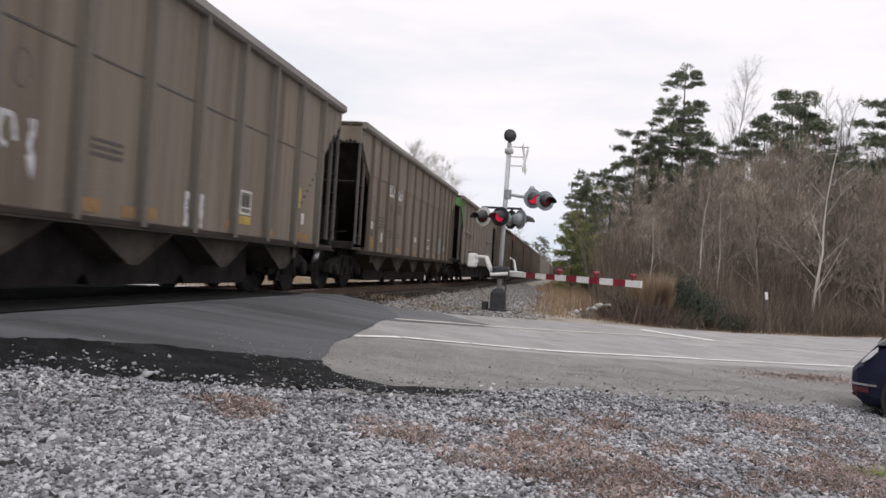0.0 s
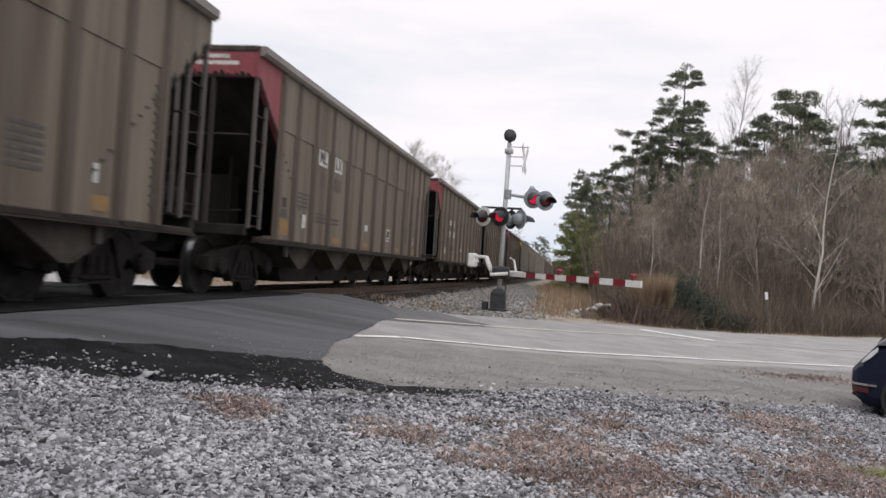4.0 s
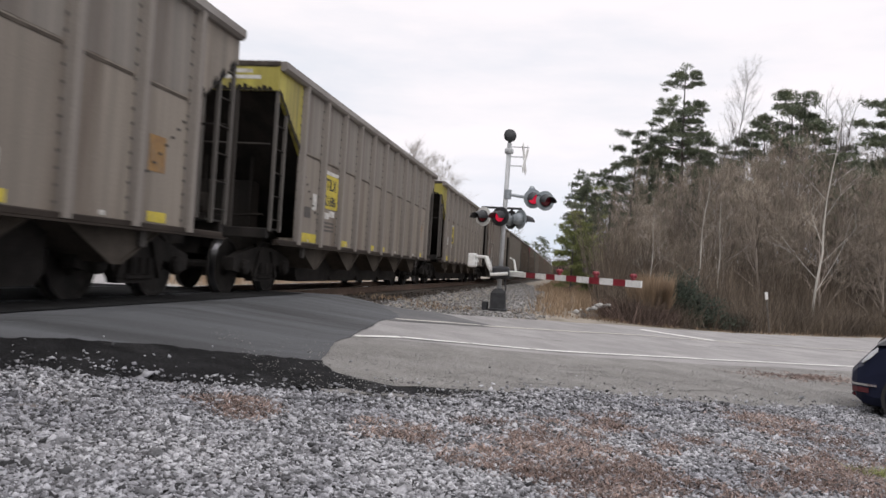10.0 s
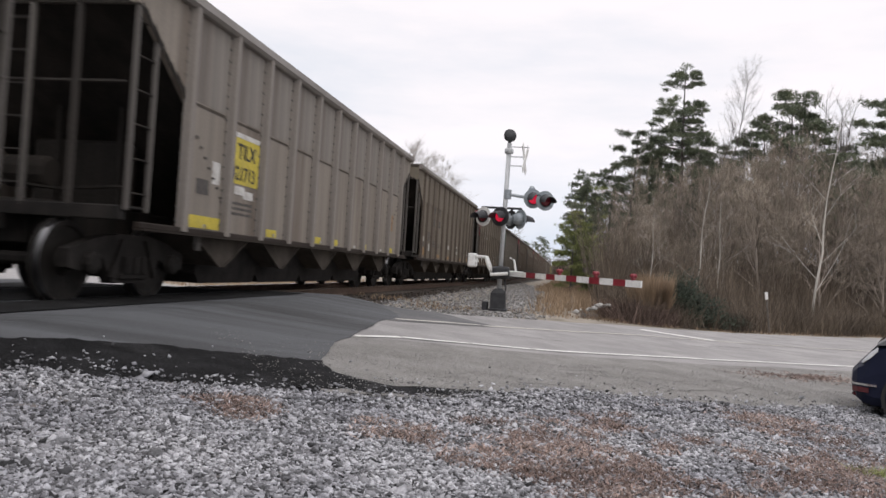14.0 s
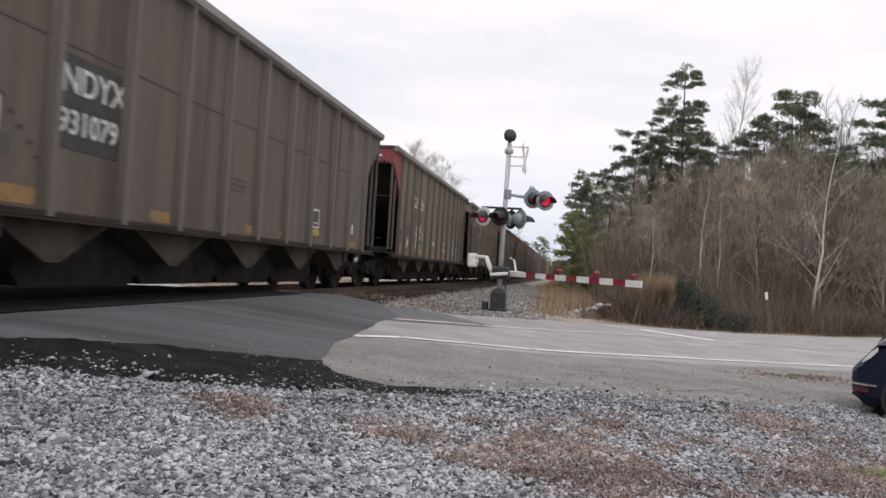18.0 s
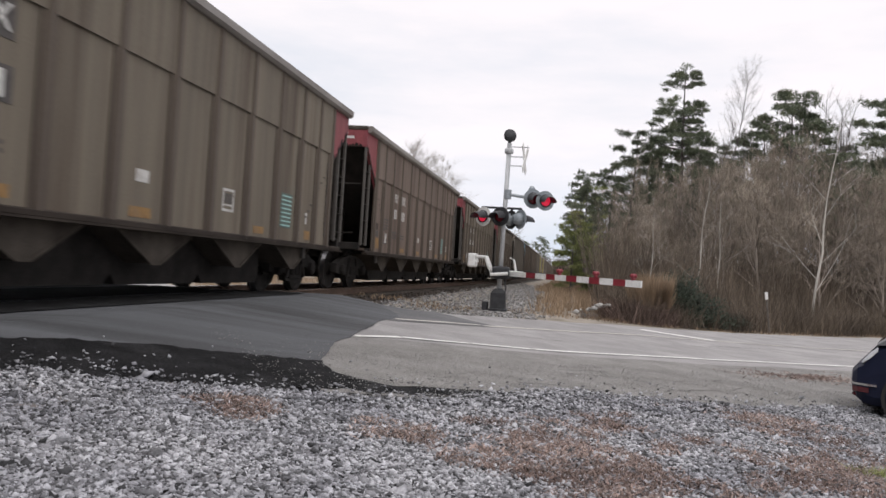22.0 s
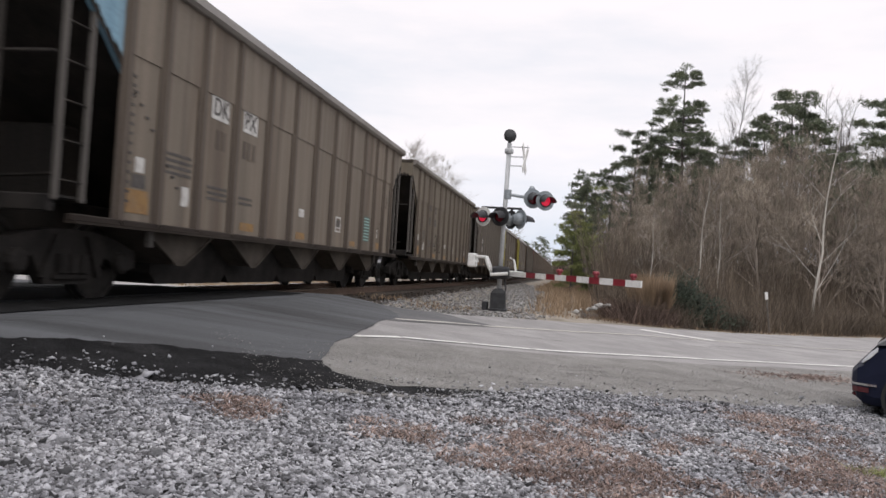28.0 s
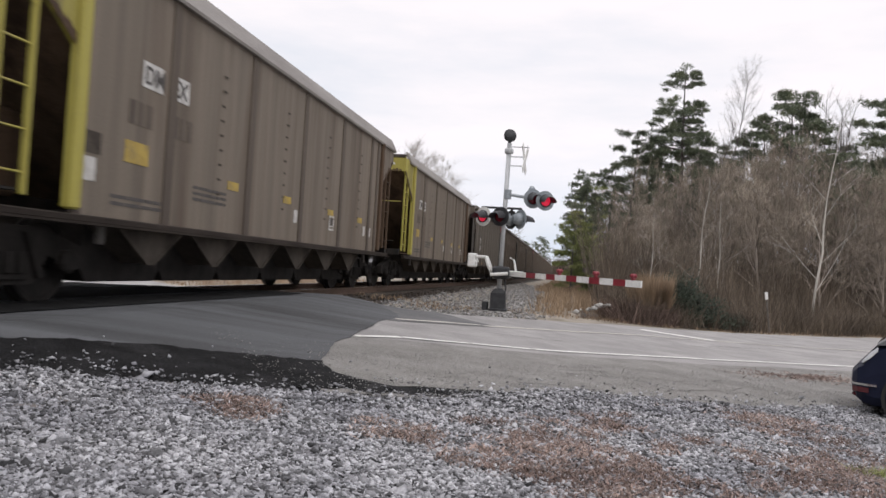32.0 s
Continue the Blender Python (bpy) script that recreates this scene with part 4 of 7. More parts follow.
        part("door_beam", S["beam"], M_black, root)
    for y in (-5.35, 5.35):
        o = part("jacking_pad", S.setdefault("jack", M().box((1.40, -0.06, 0.66), (1.46, 0.06, 0.87), bev=0.01).mesh("jacking_pad", [M_stile])), M_stile, root)
        o.matrix_basis = pose(0, y, 0)
    for y in (-6.31, 5.89):
        truck_parts(root, y)
    return root


# number, kind, body paint, end paint ("" for the body's own), what the end looks like in words
CARS = [
    (-1, "smooth", 0, "", ""), (0, "hopper", 0, "", ""), (1, "tub", 2, "green", ""), (2, "hopper", 1, "", ""), (3, "hopper", 1, "red", ""), (4, "hopper", 1, "red", ""),
    (5, "hopper", 1, "", ""), (6, "hopper", 2, "red", ""), (7, "riveted", 3, "yellow", ""), (8, "riveted", 3, "yellow", ""), (9, "riveted", 3, "yellow", ""), (10, "tub", 2, "", ""),
    (11, "riveted", 3, "", ""), (12, "hopper", 1, "", ""), (13, "hopper", 1, "red", ""), (14, "smooth", 4, "teal", ""), (15, "hopper", 1, "red", ""), (16, "hopper", 1, "", ""),
    (17, "hopper", 1, "red", ""), (18, "hopper", 2, "red", ""), (19, "hopper", 1, "red", ""), (20, "hopper", 0, "red", ""), (21, "smooth", 3, "", ""), (22, "hopper", 0, "blue", ""),
    (23, "hopper", 1, "", ""), (24, "smooth", 4, "", ""), (25, "rimmed", 0, "yellow", ""), (26, "rimmed", 0, "yellow", ""), (27, "smooth", 4, "", ""), (28, "hopper", 2, "red", ""),
]
for k in range(29, 45):
    CARS.append((k, "hopper", (1, 4, 0, 2, 1, 4)[k % 6], ("", "red", "", "", "red", "")[k % 6], ""))
TINT = ("brown", "olive-brown", "red-brown", "grey", "dark brown")
KIND_WORDS = {"hopper": "ribbed steel coal hopper", "riveted": "riveted steel coal hopper", "smooth": "wide-panelled steel coal hopper", "tub": "deep-tub steel coal gondola", "rimmed": "coal hopper with a sloping top rim"}
bases = {kind: build_car(kind, "coal_car") for kind in KIND_WORDS}
train = {}
TAILS = {16: "red", 17: "red", 21: "teal", 24: "teal"}
used = set()
for k, kind, tint, end, _ in CARS:
    base = bases[kind]
    root = copy_thing(base, car_at(centre(k, 0))) if kind in used else base
    if kind not in used:
        root.matrix_basis = car_at(centre(k, 0))
        used.add(kind)
        base_of = None
    words = "dusty %s %s" % (TINT[tint], KIND_WORDS[kind])
    words += " with %s ends" % {"teal": "dark green", "blue": "pale blue"}.get(end, end) if end else ", rolling on the rails"
    tagged(root, words, "railway car", "coal cars of the train")
    for o in root.children_recursive:
        base_name = o.name.split(".")[0]
        if base_name in ("side_sheet", "upper_plate"):
            set_mat(o, M_car[tint])
        elif base_name in ("gusset", "header"):
            front = o.data.vertices[0].co.y < 0
            shade = end if front else TAILS.get(k, "")
            set_mat(o, M_end[shade] if shade else M_car[tint])
        elif kind == "rimmed" and base_name in ("stile", "rung", "end_post", "end_rung", "corner_post", "grab_rail"):
            front = (o.matrix_basis @ o.data.vertices[0].co).y < 0
            set_mat(o, M_end["yellow"] if front else M_rust)
        elif kind == "rimmed" and base_name in ("slope_sheet", "equipment_box", "strut", "air_reservoir", "soot_edge"):
            set_mat(o, M_rust)
    train[k] = root

# ---- markings on the cars ----
FACE = HALF - 0.05
SIDEWAYS = Matrix(((0, 0, 1, 0), (1, 0, 0, 0), (0, 1, 0, 0), (0, 0, 0, 1)))
PLATES = {}


def ribs_of(kind):
    first, n = {"hopper": (1.05, 11), "riveted": (1.2, 10), "smooth": (1.2, 10), "tub": (1.2, 9), "rimmed": (1.7, 6)}[kind]
    return BODY - first, n


def plate(root, name, y, z, w, h, mat, label="", lift=0.0):
    """A thin painted or stuck-on rectangle on the near side; y, z name its middle."""
    key = (round(w, 3), round(h, 3), mat.name)
    if key not in PLATES:
        PLATES[key] = M().box((0, -w / 2, -h / 2), (0.005, w / 2, h / 2)).mesh(name, [mat])
    o = part(name, PLATES[key], mat, root, label)
    o.matrix_basis = pose(FACE + 0.001 + lift + (0.015 if z > SEAM_Z else 0), y, z)
    return o


def words(root, text, y, z, size, mat, lift=0.0):
    key = (text, size, mat.name)
    if key not in PLATES:
        PLATES[key] = text_mesh(text, size, mat)
    o = part("lettering", PLATES[key], mat, root, "painted reporting mark")
    o.matrix_basis = pose(FACE + 0.004 + lift, y, z) @ SIDEWAYS
    return o


def digits(root, n, y, z, h, mat, lift=0.0):
    """A running number as plain bars of its size."""
    key = ("digits", n, round(h, 3), mat.name)
    if key not in PLATES:
        m = M()
        for i in range(n):
            m.box((0, i * h * 0.68, 0), (0.004, i * h * 0.68 + h * 0.45, h))
        PLATES[key] = m.mesh("number_block", [mat])
    o = tagged(part("number_block", PLATES[key], mat, root), kind="stuff")
    o.matrix_basis = pose(FACE + 0.002 + lift, y, z)
    return o


def number(root, text, y, z, size, mat, lift=0.0):
    """A running number in painted digits."""
    o = words(root, text, y, z, size, mat, lift)
    o.name = "car_number"
    return o


NUMBERS = {4: ("93", "3547"), 6: ("93", "3503"), 8: ("421686",), 11: ("421713",), 14: ("931079",), 19: ("930", "864"), 20: ("930", "395")}


def text_block(root, y, z, w, rows, mat):
    """Small unreadable stencilled lines."""
    key = ("block", round(w, 2), rows, mat.name)
    if key not in PLATES:
        rg_ = random.Random(rows)
        m = M()
        for i in range(rows):
            a = 0.0
            while a < w:
                b = min(w, a + rg_.uniform(0.12, 0.3) * w)
                m.box((0, a, -i * 0.075), (0.003, b - 0.02, -i * 0.075 + 0.04))
                a = b
        PLATES[key] = m.mesh("stencil_block", [mat])
    o = tagged(part("stencil_block", PLATES[key], mat, root), kind="stuff")
    o.matrix_basis = pose(FACE + 0.001, y, z)


def stencil_frame(root, y, z, w, h):
    key = ("frame", w, h)
    if key not in PLATES:
        m = M()
        t = 0.035
        m.prism([(-w / 2, -h / 2), (w / 2, -h / 2), (w / 2, -h / 2 + t), (-w / 2, -h / 2 + t)], 0, 0, 0.004)
        m.prism([(-w / 2, h / 2 - t), (w / 2, h / 2 - t), (w / 2, h / 2), (-w / 2, h / 2)], 0, 0, 0.004)
        for u in (-w / 2, w / 2 - t):
            m.prism([(u, -h / 2), (u + t, -h / 2), (u + t, h / 2), (u, h / 2)], 0, 0, 0.004)
        m.prism([(-w / 2, -h * 0.25), (w / 2, -h * 0.25), (w / 2, -h * 0.25 + t * 0.6), (-w / 2, -h * 0.25 + t * 0.6)], 0, 0, 0.004)
        m.box((0, -w * 0.3, -h * 0.15), (0.003, -w * 0.05, h * 0.3), 1)
        m.box((0, w * 0.02, -h * 0.15), (0.003, w * 0.34, h * 0.3), 1)
        PLATES[key] = m.mesh("stencil_frame", [M_white, M_fade])
    o = part("stencil_frame", PLATES[key], M_white, root, "white-framed inspection stencil")
    o.matrix_basis = pose(FACE + 0.001, y, z)


def ring_stencil(root, y, z):
    if "ring" not in PLATES:
        PLATES["ring"] = M().tube([(0, 0.12 * math.cos(a * 0.3142), 0.17 * math.sin(a * 0.3142)) for a in range(21)], 0.014, 4).mesh("round_stencil", [M_fade])
    o = part("round_stencil", PLATES["ring"], M_fade, root, "faded round stencil")
    o.matrix_basis = pose(FACE - 0.008, y, z)


def spray(root, y, z, w, h, strokes, seed, mat=None):
    """Sprayed scrawl: ribbons that wander within w by h."""
    rg_ = random.Random(seed)
    m = M()
    for s in range(strokes):
        p = Vector((0, rg_.uniform(-w / 2, w / 2), rg_.uniform(-h / 2, h / 2)))
        a = rg_.uniform(0, 6.28)
        r = rg_.uniform(0.018, 0.035) * (0.6 + h * 0.5)
        side = []
        for i in range(9):
            a += rg_.uniform(-0.9, 1.1)
            q = p + Vector((0, math.cos(a), math.sin(a) * 1.2)) * 0.11 * (0.5 + h * 0.6)
            q.y, q.z = min(max(q.y, -w / 2), w / 2), min(max(q.z, -h / 2), h / 2)
            nrm = Vector((0, -math.sin(a), math.cos(a))) * r
            side.append((p, nrm))
            p = q
        x = 0.0006 * s
        rings = [[(x, c.y - nn.y, c.z - nn.z), (x, c.y + nn.y, c.z + nn.z), (x + 0.003, c.y + nn.y, c.z + nn.z), (x + 0.003, c.y - nn.y, c.z - nn.z)] for c, nn in side]
        m.loft(rings)
    o = tagged(part("graffiti", m, mat or M_spray, root, "sprayed graffiti"), kind="stuff")
    o.matrix_basis = pose(FACE + 0.001, y, z)


def usual_marks(k, root, seed):
    """The small stencils and reflectors that every ribbed hopper carries."""
    rg_ = random.Random(seed)
    y1, n = ribs_of("hopper")
    w = 2 * y1 / n
    at = lambda i: -y1 + w * i
    plate(root, "reflector_strip", -5.88, 1.16, 0.46, 0.26, M_amber, "amber reflector panel")
    plate(root, "placard", -5.88, 1.57, 0.18, 0.17, M_white if rg_.random() < 0.6 else M_hop)
    plate(root, "placard", -5.88, 1.39, 0.27, 0.15, M_fade)
    text_block(root, -5.36, 1.78, 0.7, 4, M_fade)
    plate(root, "placard", rg_.choice((-4.94, -4.86, -4.8)), 1.32, 0.18, 0.24, M_white, "small white placard")
    text_block(root, -4.2, 1.5, 0.6, 3, M_fade)
    text_block(root, -3.2, 1.45, 0.5, 2, M_fade)
    plate(root, "reflector_strip", -2.85, 1.06, 0.5, 0.12, M_amber, "amber reflector strip")
    plate(root, "reflector_strip", -0.5, 1.05, 0.45, 0.12, M_amber)
    plate(root, "reflector_strip", 2.9, 1.05, 0.4, 0.11, M_amber)
    plate(root, "placard", -0.5, 1.46, 0.26, 0.14, M_white)
    if k == 23:
        stencil_frame(root, 1.45, 1.42, 0.46, 0.34)
    elif k != 16:
        stencil_frame(root, 1.76, 1.40, 0.36, 0.32)
    if k in (0, 4, 5, 13, 15, 17, 18, 19, 22):
        plate(root, "green_label", 4.03, 1.44, 0.50, 0.58, M_greenplate, "dull green label with pale lines")
        for i in range(8):
            plate(root, "label_line", 4.03, 1.68 - i * 0.07, 0.44, 0.022, M_tealdecal, lift=0.004)
    else:
        text_block(root, 3.75, 1.66, 0.5, 6, M_fade)
    plate(root, "reflector_strip", 5.15, 1.08, 0.3, 0.16, M_amber)
    plate(root, "placard", 5.05, 1.38, 0.08, 0.2, M_white)
    if rg_.random() < 0.5:
        text_block(root, -5.3, 1.25, 0.6, 2, M_fade)
    # faint rust runs below the top chord
    for i in range(3):
        plate(root, "rust_run", at(rg_.randrange(11) + rg_.uniform(0.15, 0.85)), rg_.uniform(2.0, 2.4), 0.03, rg_.uniform(0.3, 0.7), M_rib[0])


def mark(k, root, a, b, style, nums=(2, 3), num_mat=None):
    """Reporting mark split by a rib: a and b its halves."""
    y1, n = ribs_of("hopper")
    w = 2 * y1 / n
    ya, yb = -4.2, -3.18
    if style == "patch":
        plate(root, "mark_patch", ya + 0.24, 2.60, 0.52, 0.33, M_white)
        plate(root, "mark_patch", yb + 0.24, 2.60, 0.50, 0.33, M_white)
        words(root, a, ya + 0.02, 2.49, 0.34, M_fade, 0.004)
        words(root, b, yb + 0.02, 2.49, 0.34, M_fade, 0.004)
        digits(root, nums[0], ya + 0.15, 2.04, 0.26, M_rib[0])
        digits(root, nums[1], yb, 2.04, 0.26, M_rib[0])
    elif style == "white":
        words(root, a, ya + 0.1, 2.34, 0.31, M_white)
        words(root, b, yb, 2.34, 0.33, M_white)
        for y0, n_, i in ((ya + 0.13, nums[0], 0), (yb - 0.05, nums[1], 1)):
            if k in NUMBERS:
                number(root, NUMBERS[k][i], y0, 1.89, 0.33, M_white)
            else:
                digits(root, n_, y0, 1.89, 0.25, num_mat or M_white)
    elif style == "shadow":
        for i, (y0, tx, n_) in enumerate(((ya, a, nums[0]), (yb, b, nums[1]))):
            plate(root, "mark_patch", y0 + 0.24, 2.52, 0.54, 0.36, M_fade)
            words(root, tx, y0 + 0.02, 2.41, 0.33, M_white, 0.004)
            plate(root, "mark_patch", y0 + 0.24, 1.96, 0.58, 0.32, M_fade)
            if k in NUMBERS:
                number(root, NUMBERS[k][i], y0 - 0.03, 1.85, 0.33, M_white, 0.004)
            else:
                digits(root, n_, y0 - 0.02, 1.84, 0.24, M_white, 0.004)
    elif style == "faint":
        words(root, a, ya, 2.52, 0.34, M_fade)
        words(root, b, yb, 2.52, 0.34, M_fade)
        digits(root, nums[0], ya + 0.1, 2.07, 0.25, M_fade)
        digits(root, nums[1], yb, 2.07, 0.25, M_fade)


def riveted_marks(k, root, seed):
    rg_ = random.Random(seed)
    y1, n = ribs_of("riveted")
    w = 2 * y1 / n
    at = lambda i: -y1 + w * i
    plate(root, "mark_panel", -4.25, 1.99, 0.98, 0.66, M_yellowdecal, "yellow panel with the reporting mark")
    plate(root, "worn_patch", -4.25, 2.36, 0.98, 0.07, M_white)
    words(root, "TILX", -4.25 - 0.30, 2.03, 0.31, M_blackdecal, 0.005)
    if k in NUMBERS:
        number(root, NUMBERS[k][0], -4.25 - 0.47, 1.72, 0.28, M_blackdecal, 0.005)
    else:
        digits(root, 6, -4.25 - 0.42, 1.72, 0.19, M_blackdecal, 0.005)
    for i in range(2):
        plate(root, "worn_patch", -4.25 + rg_.uniform(-0.25, 0.25), 1.52 + 0.05 * i, 0.34, 0.12, M_white, lift=0.002 * i)
    text_block(root, -4.7, 1.36, 0.8, 3, M_fade)
    plate(root, "reflector_strip", at(0.5), 1.04, 1.0, 0.16, M_yellowdecal, "yellow reflector strip")
    for y in (-3.08, -0.73, 0.39, 2.71, 5.42):
        plate(root, "reflector_strip", y, 1.02, 0.42, 0.12, M_yellowdecal, "yellow reflector strip")
    plate(root, "placard", at(0.75), 1.72, 0.22, 0.30, M_white, "white placard")
    plate(root, "placard", at(0.45), 1.5, 0.34, 0.2, M_fade)
    stencil_frame(root, 2.66, 1.28, 0.28, 0.28)
    plate(root, "label", 5.35, 1.75, 0.36, 0.42, M_amber, "faded yellow warning label")
    for i in range(1, n):
        if rg_.random() < 0.75:
            plate(root, "worn_patch", at(i) + 0.16, rg_.uniform(2.2, 3.0), 0.05, rg_.uniform(0.25, 0.5), M_white)
    for i in range(n):
        plate(root, "upper_panel", at(i + 0.5), 3.11, w - 0.24, 1.1, M_upper, "darker upper panel", lift=-0.018)
        plate(root, "weld_seam", at(i + 0.5), 2.52, w - 0.26, 0.035, M_hop)
    if k == 9:
        ring_stencil(root, -1.4, 2.06)
    for i in range(0, n, 2):
        plate(root, "reflector_tick", at(i + 0.55), 0.99, 0.1, 0.05, M_white)


def smooth_marks(k, root, seed):
    y1, n = ribs_of("smooth")
    w = 2 * y1 / n
    at = lambda i: -y1 + w * i
    if k not in (21, -1):
        plate(root, "mark_panel", -4.29, 2.0, 1.04, 0.90, M_blackdecal, "black panel with the reporting mark")
        words(root, "NDYX", -4.78, 2.09, 0.38, M_white, 0.005)
        if k in NUMBERS:
            number(root, NUMBERS[k][0], -4.79, 1.70, 0.33, M_white, 0.005)
        else:
            digits(root, 6, -4.76, 1.69, 0.25, M_white, 0.005)
    for i in range(n):
        plate(root, "weld_seam", at(i + 0.5), 2.54, w - 0.2, 0.025, M_fade)
    plate(root, "placard", at(0.35), 1.72, 0.26, 0.32, M_white, "white placard")
    plate(root, "placard", at(0.5), 1.46, 0.2, 0.16, M_fade)
    plate(root, "placard", at(0.22), 1.46, 0.12, 0.14, M_reddecal)
    amb = M_amber if k != 21 else M_yellowdecal
    plate(root, "reflector_strip", at(0.5), 1.05, 0.95, 0.16, amb, "amber reflector strip")
    for i in (2.7, 4.9, 6.0, 8.1, 9.5):
        plate(root, "reflector_strip", at(i), 1.03, 0.46, 0.13, amb)
    stencil_frame(root, at(7.35), 1.42, 0.40, 0.36)
    plate(root, "reflector_strip", at(7.35), 1.16, 0.42, 0.12, M_dullyellow)
    plate(root, "placard", at(9.4), 1.36, 0.14, 0.2, M_white)
    if k in (21, 24):
        plate(root, "label", at(9.35), 1.75, 0.34, 0.46, M_yellowdecal, "yellow warning label")
        plate(root, "placard", at(8.6), 1.42, 0.26, 0.2, M_white)
    text_block(root, at(4.2), 1.7, 0.6, 3, M_fade)


def rimmed_marks(k, root, seed):
    for y, tx in ((-4.71, "DM"), (-4.08, "EX")):
        plate(root, "mark_patch", y, 2.59, 0.44, 0.29, M_white)
        words(root, tx, y - 0.19, 2.49, 0.29, M_fade, 0.004)
    digits(root, 3, -5.15, 2.0, 0.26, M_rib[0])
    digits(root, 3, -4.2, 2.0, 0.26, M_rib[0])
    for y, z in ((-4.95, 1.69), (-2.42, 1.61), (-0.25, 1.62), (2.2, 1.6), (4.4, 1.6)):
        plate(root, "reflector_patch", y, z, 0.48 if y < -4 else 0.36, 0.24 if y < -4 else 0.12, M_dullyellow, "amber reflector patch")
    plate(root, "placard", -5.78, 1.68, 0.3, 0.22, M_hop)
    plate(root, "placard", -5.80, 1.41, 0.2, 0.24, M_white, "white placard")
    stencil_frame(root, 2.3, 1.40, 0.30, 0.30)
    for y in (0.2, 4.8, 5.3):
        plate(root, "placard", y, 1.38, 0.16, 0.22, M_white)
    text_block(root, -5.4, 1.16, 1.2, 2, M_fade)
    text_block(root, -3.6, 1.45, 1.0, 3, M_fade)
    for c in (-2.88, -0.45, 1.85, 4.2):
        for i in range(9):
            plate(root, "clip", c, 1.45 + i * 0.2, 0.10, 0.03, M_hop)


MARKS = {-1: ("DK", "PX", "faint"), 0: ("DK", "PX", "patch"), 2: ("DK", "PX", "patch"), 3: ("ML", "LX", "patch"), 4: ("ND", "YX", "white"), 5: ("DK", "PX", "patch"), 6: ("ND", "YX", "white"), 12: ("DK", "PX", "faint"), 13: ("ML", "LX", "patch"), 15: ("ML", "LX", "patch"), 16: ("ML", "LX", "patch"), 17: ("FU", "RX", "shadow"), 18: ("FU", "RX", "white"), 19: ("FU", "RX", "shadow"), 20: ("FU", "RX", "shadow"), 22: ("DK", "PX", "patch"), 23: ("DK", "PX", "faint")}
for k, kind, tint, end, _ in CARS:
    root = train[k]
    if k > 36:
        continue
    if kind == "hopper":
        usual_marks(k, root, 100 + k)
        mark(k, root, *(MARKS.get(k) or ("DK", "PX", "faint")))
    elif kind == "riveted":
        riveted_marks(k, root, 100 + k)
    elif kind == "smooth":
        smooth_marks(k, root, 100 + k)
    elif kind == "rimmed":
        rimmed_marks(k, root, 100 + k)
    elif kind == "tub":
        y1, n = ribs_of("tub")
        w = 2 * y1 / n
        text_block(root, 4.15, 2.75, 0.55, 5, M_white)
        plate(root, "placard", -y1 + w * 0.35, 1.8, 0.14, 0.14, M_white)
        plate(root, "placard", -y1 + w * 0.5, 1.14, w - 0.16, 0.30, M_rib[0], "rusty lower panel")
        for i in range(1, 9):
            a, b = RIBS["tub"][i:i + 2]
            plate(root, "rust_run", (a + b) / 2, 1.0, b - a - 0.2, 0.12, M_hop)
    # bare, scraped ends of the header above the slope
    if end:
        for e in (-1, 1):
            o = part("header_stencil", S.setdefault("hst%d" % e, M().box((0.55, e * (BODY + 0.032), 3.5), (1.25, e * (BODY + 0.036), 3.56)).box((0.55, e * (BODY + 0.032), 3.6), (1.1, e * (BODY + 0.036), 3.66)).mesh("header_stencil", [M_white])), M_white, root)
y1, n = ribs_of("hopper")
w = 2 * y1 / n
ring_stencil(train[-1], -2.03, 2.15)
spray(train[-1], -2.05, 1.42, 0.45, 0.62, 5, 3)
spray(train[-1], 1.29, 1.42, 0.22, 0.55, 8, 4)
spray(train[-1], 1.27, 1.18, 0.46, 0.40, 18, 5)
plate(train[-1], "label", 5.13, 1.72, 0.16, 0.36, M_yellowdecal, "faded yellow label")
for y in (-0.97, 0.16, 2.44, 5.16):
    plate(train[-1], "reflector_strip", y, 1.05, 0.42, 0.14, M_amber)
spray(train[2], -y1 + w * 4.5, 1.5, 0.45, 0.5, 9, 7)
spray(train[6], -y1 + w * 4.5, 1.55, 0.45, 0.6, 9, 8)
spray(train[15], -y1 + w * 2.55, 1.5, 0.75, 0.75, 16, 9)
spray(train[15], -y1 + w * 3.5, 1.65, 0.5, 0.3, 5, 10)
stencil_frame(train[16], 1.09, 1.40, 0.46, 0.32)
plate(train[16], "framed_label", 3.58, 1.42, 0.42, 0.36, M_white, "teal label in a white frame", -0.0005)
plate(train[16], "label_face", 3.58, 1.42, 0.37, 0.31, M_fade, lift=0.003)
plate(train[16], "label_face", 3.58, 1.35, 0.34, 0.14, M_tealdecal, lift=0.006)
plate(train[16], "placard", 5.24, 1.42, 0.08, 0.16, M_white)
for kk, y, z in ((16, 2.41, 1.42), (16, 0.74, 1.4), (16, 1.54, 1.2), (13, 2.5, 1.4), (15, 3.0, 1.45), (5, 4.2, 1.4), (19, 1.0, 1.5)):
    spray(train[kk], y, z, 0.5, 0.45, 12, 60 + kk, M_car[3])
for k in (13, 16, 17, 18, 19, 20):
    spray(train[k], -y1 + w * 5.5, 3.05, 0.28, 0.22, 3, 40 + k, M_reddecal)
    train[k].children[-1].matrix_basis.translation.x += 0.016
spray(train[23], -y1 + w * 3.6, 1.5, 1.2, 0.6, 12, 14, M_hop)
y1, n = ribs_of("tub")
w = 2 * y1 / n
spray(train[10], -4.04, 1.88, 0.75, 0.75, 20, 15)
spray(train[10], -3.9, 1.3, 1.05, 0.5, 20, 16)
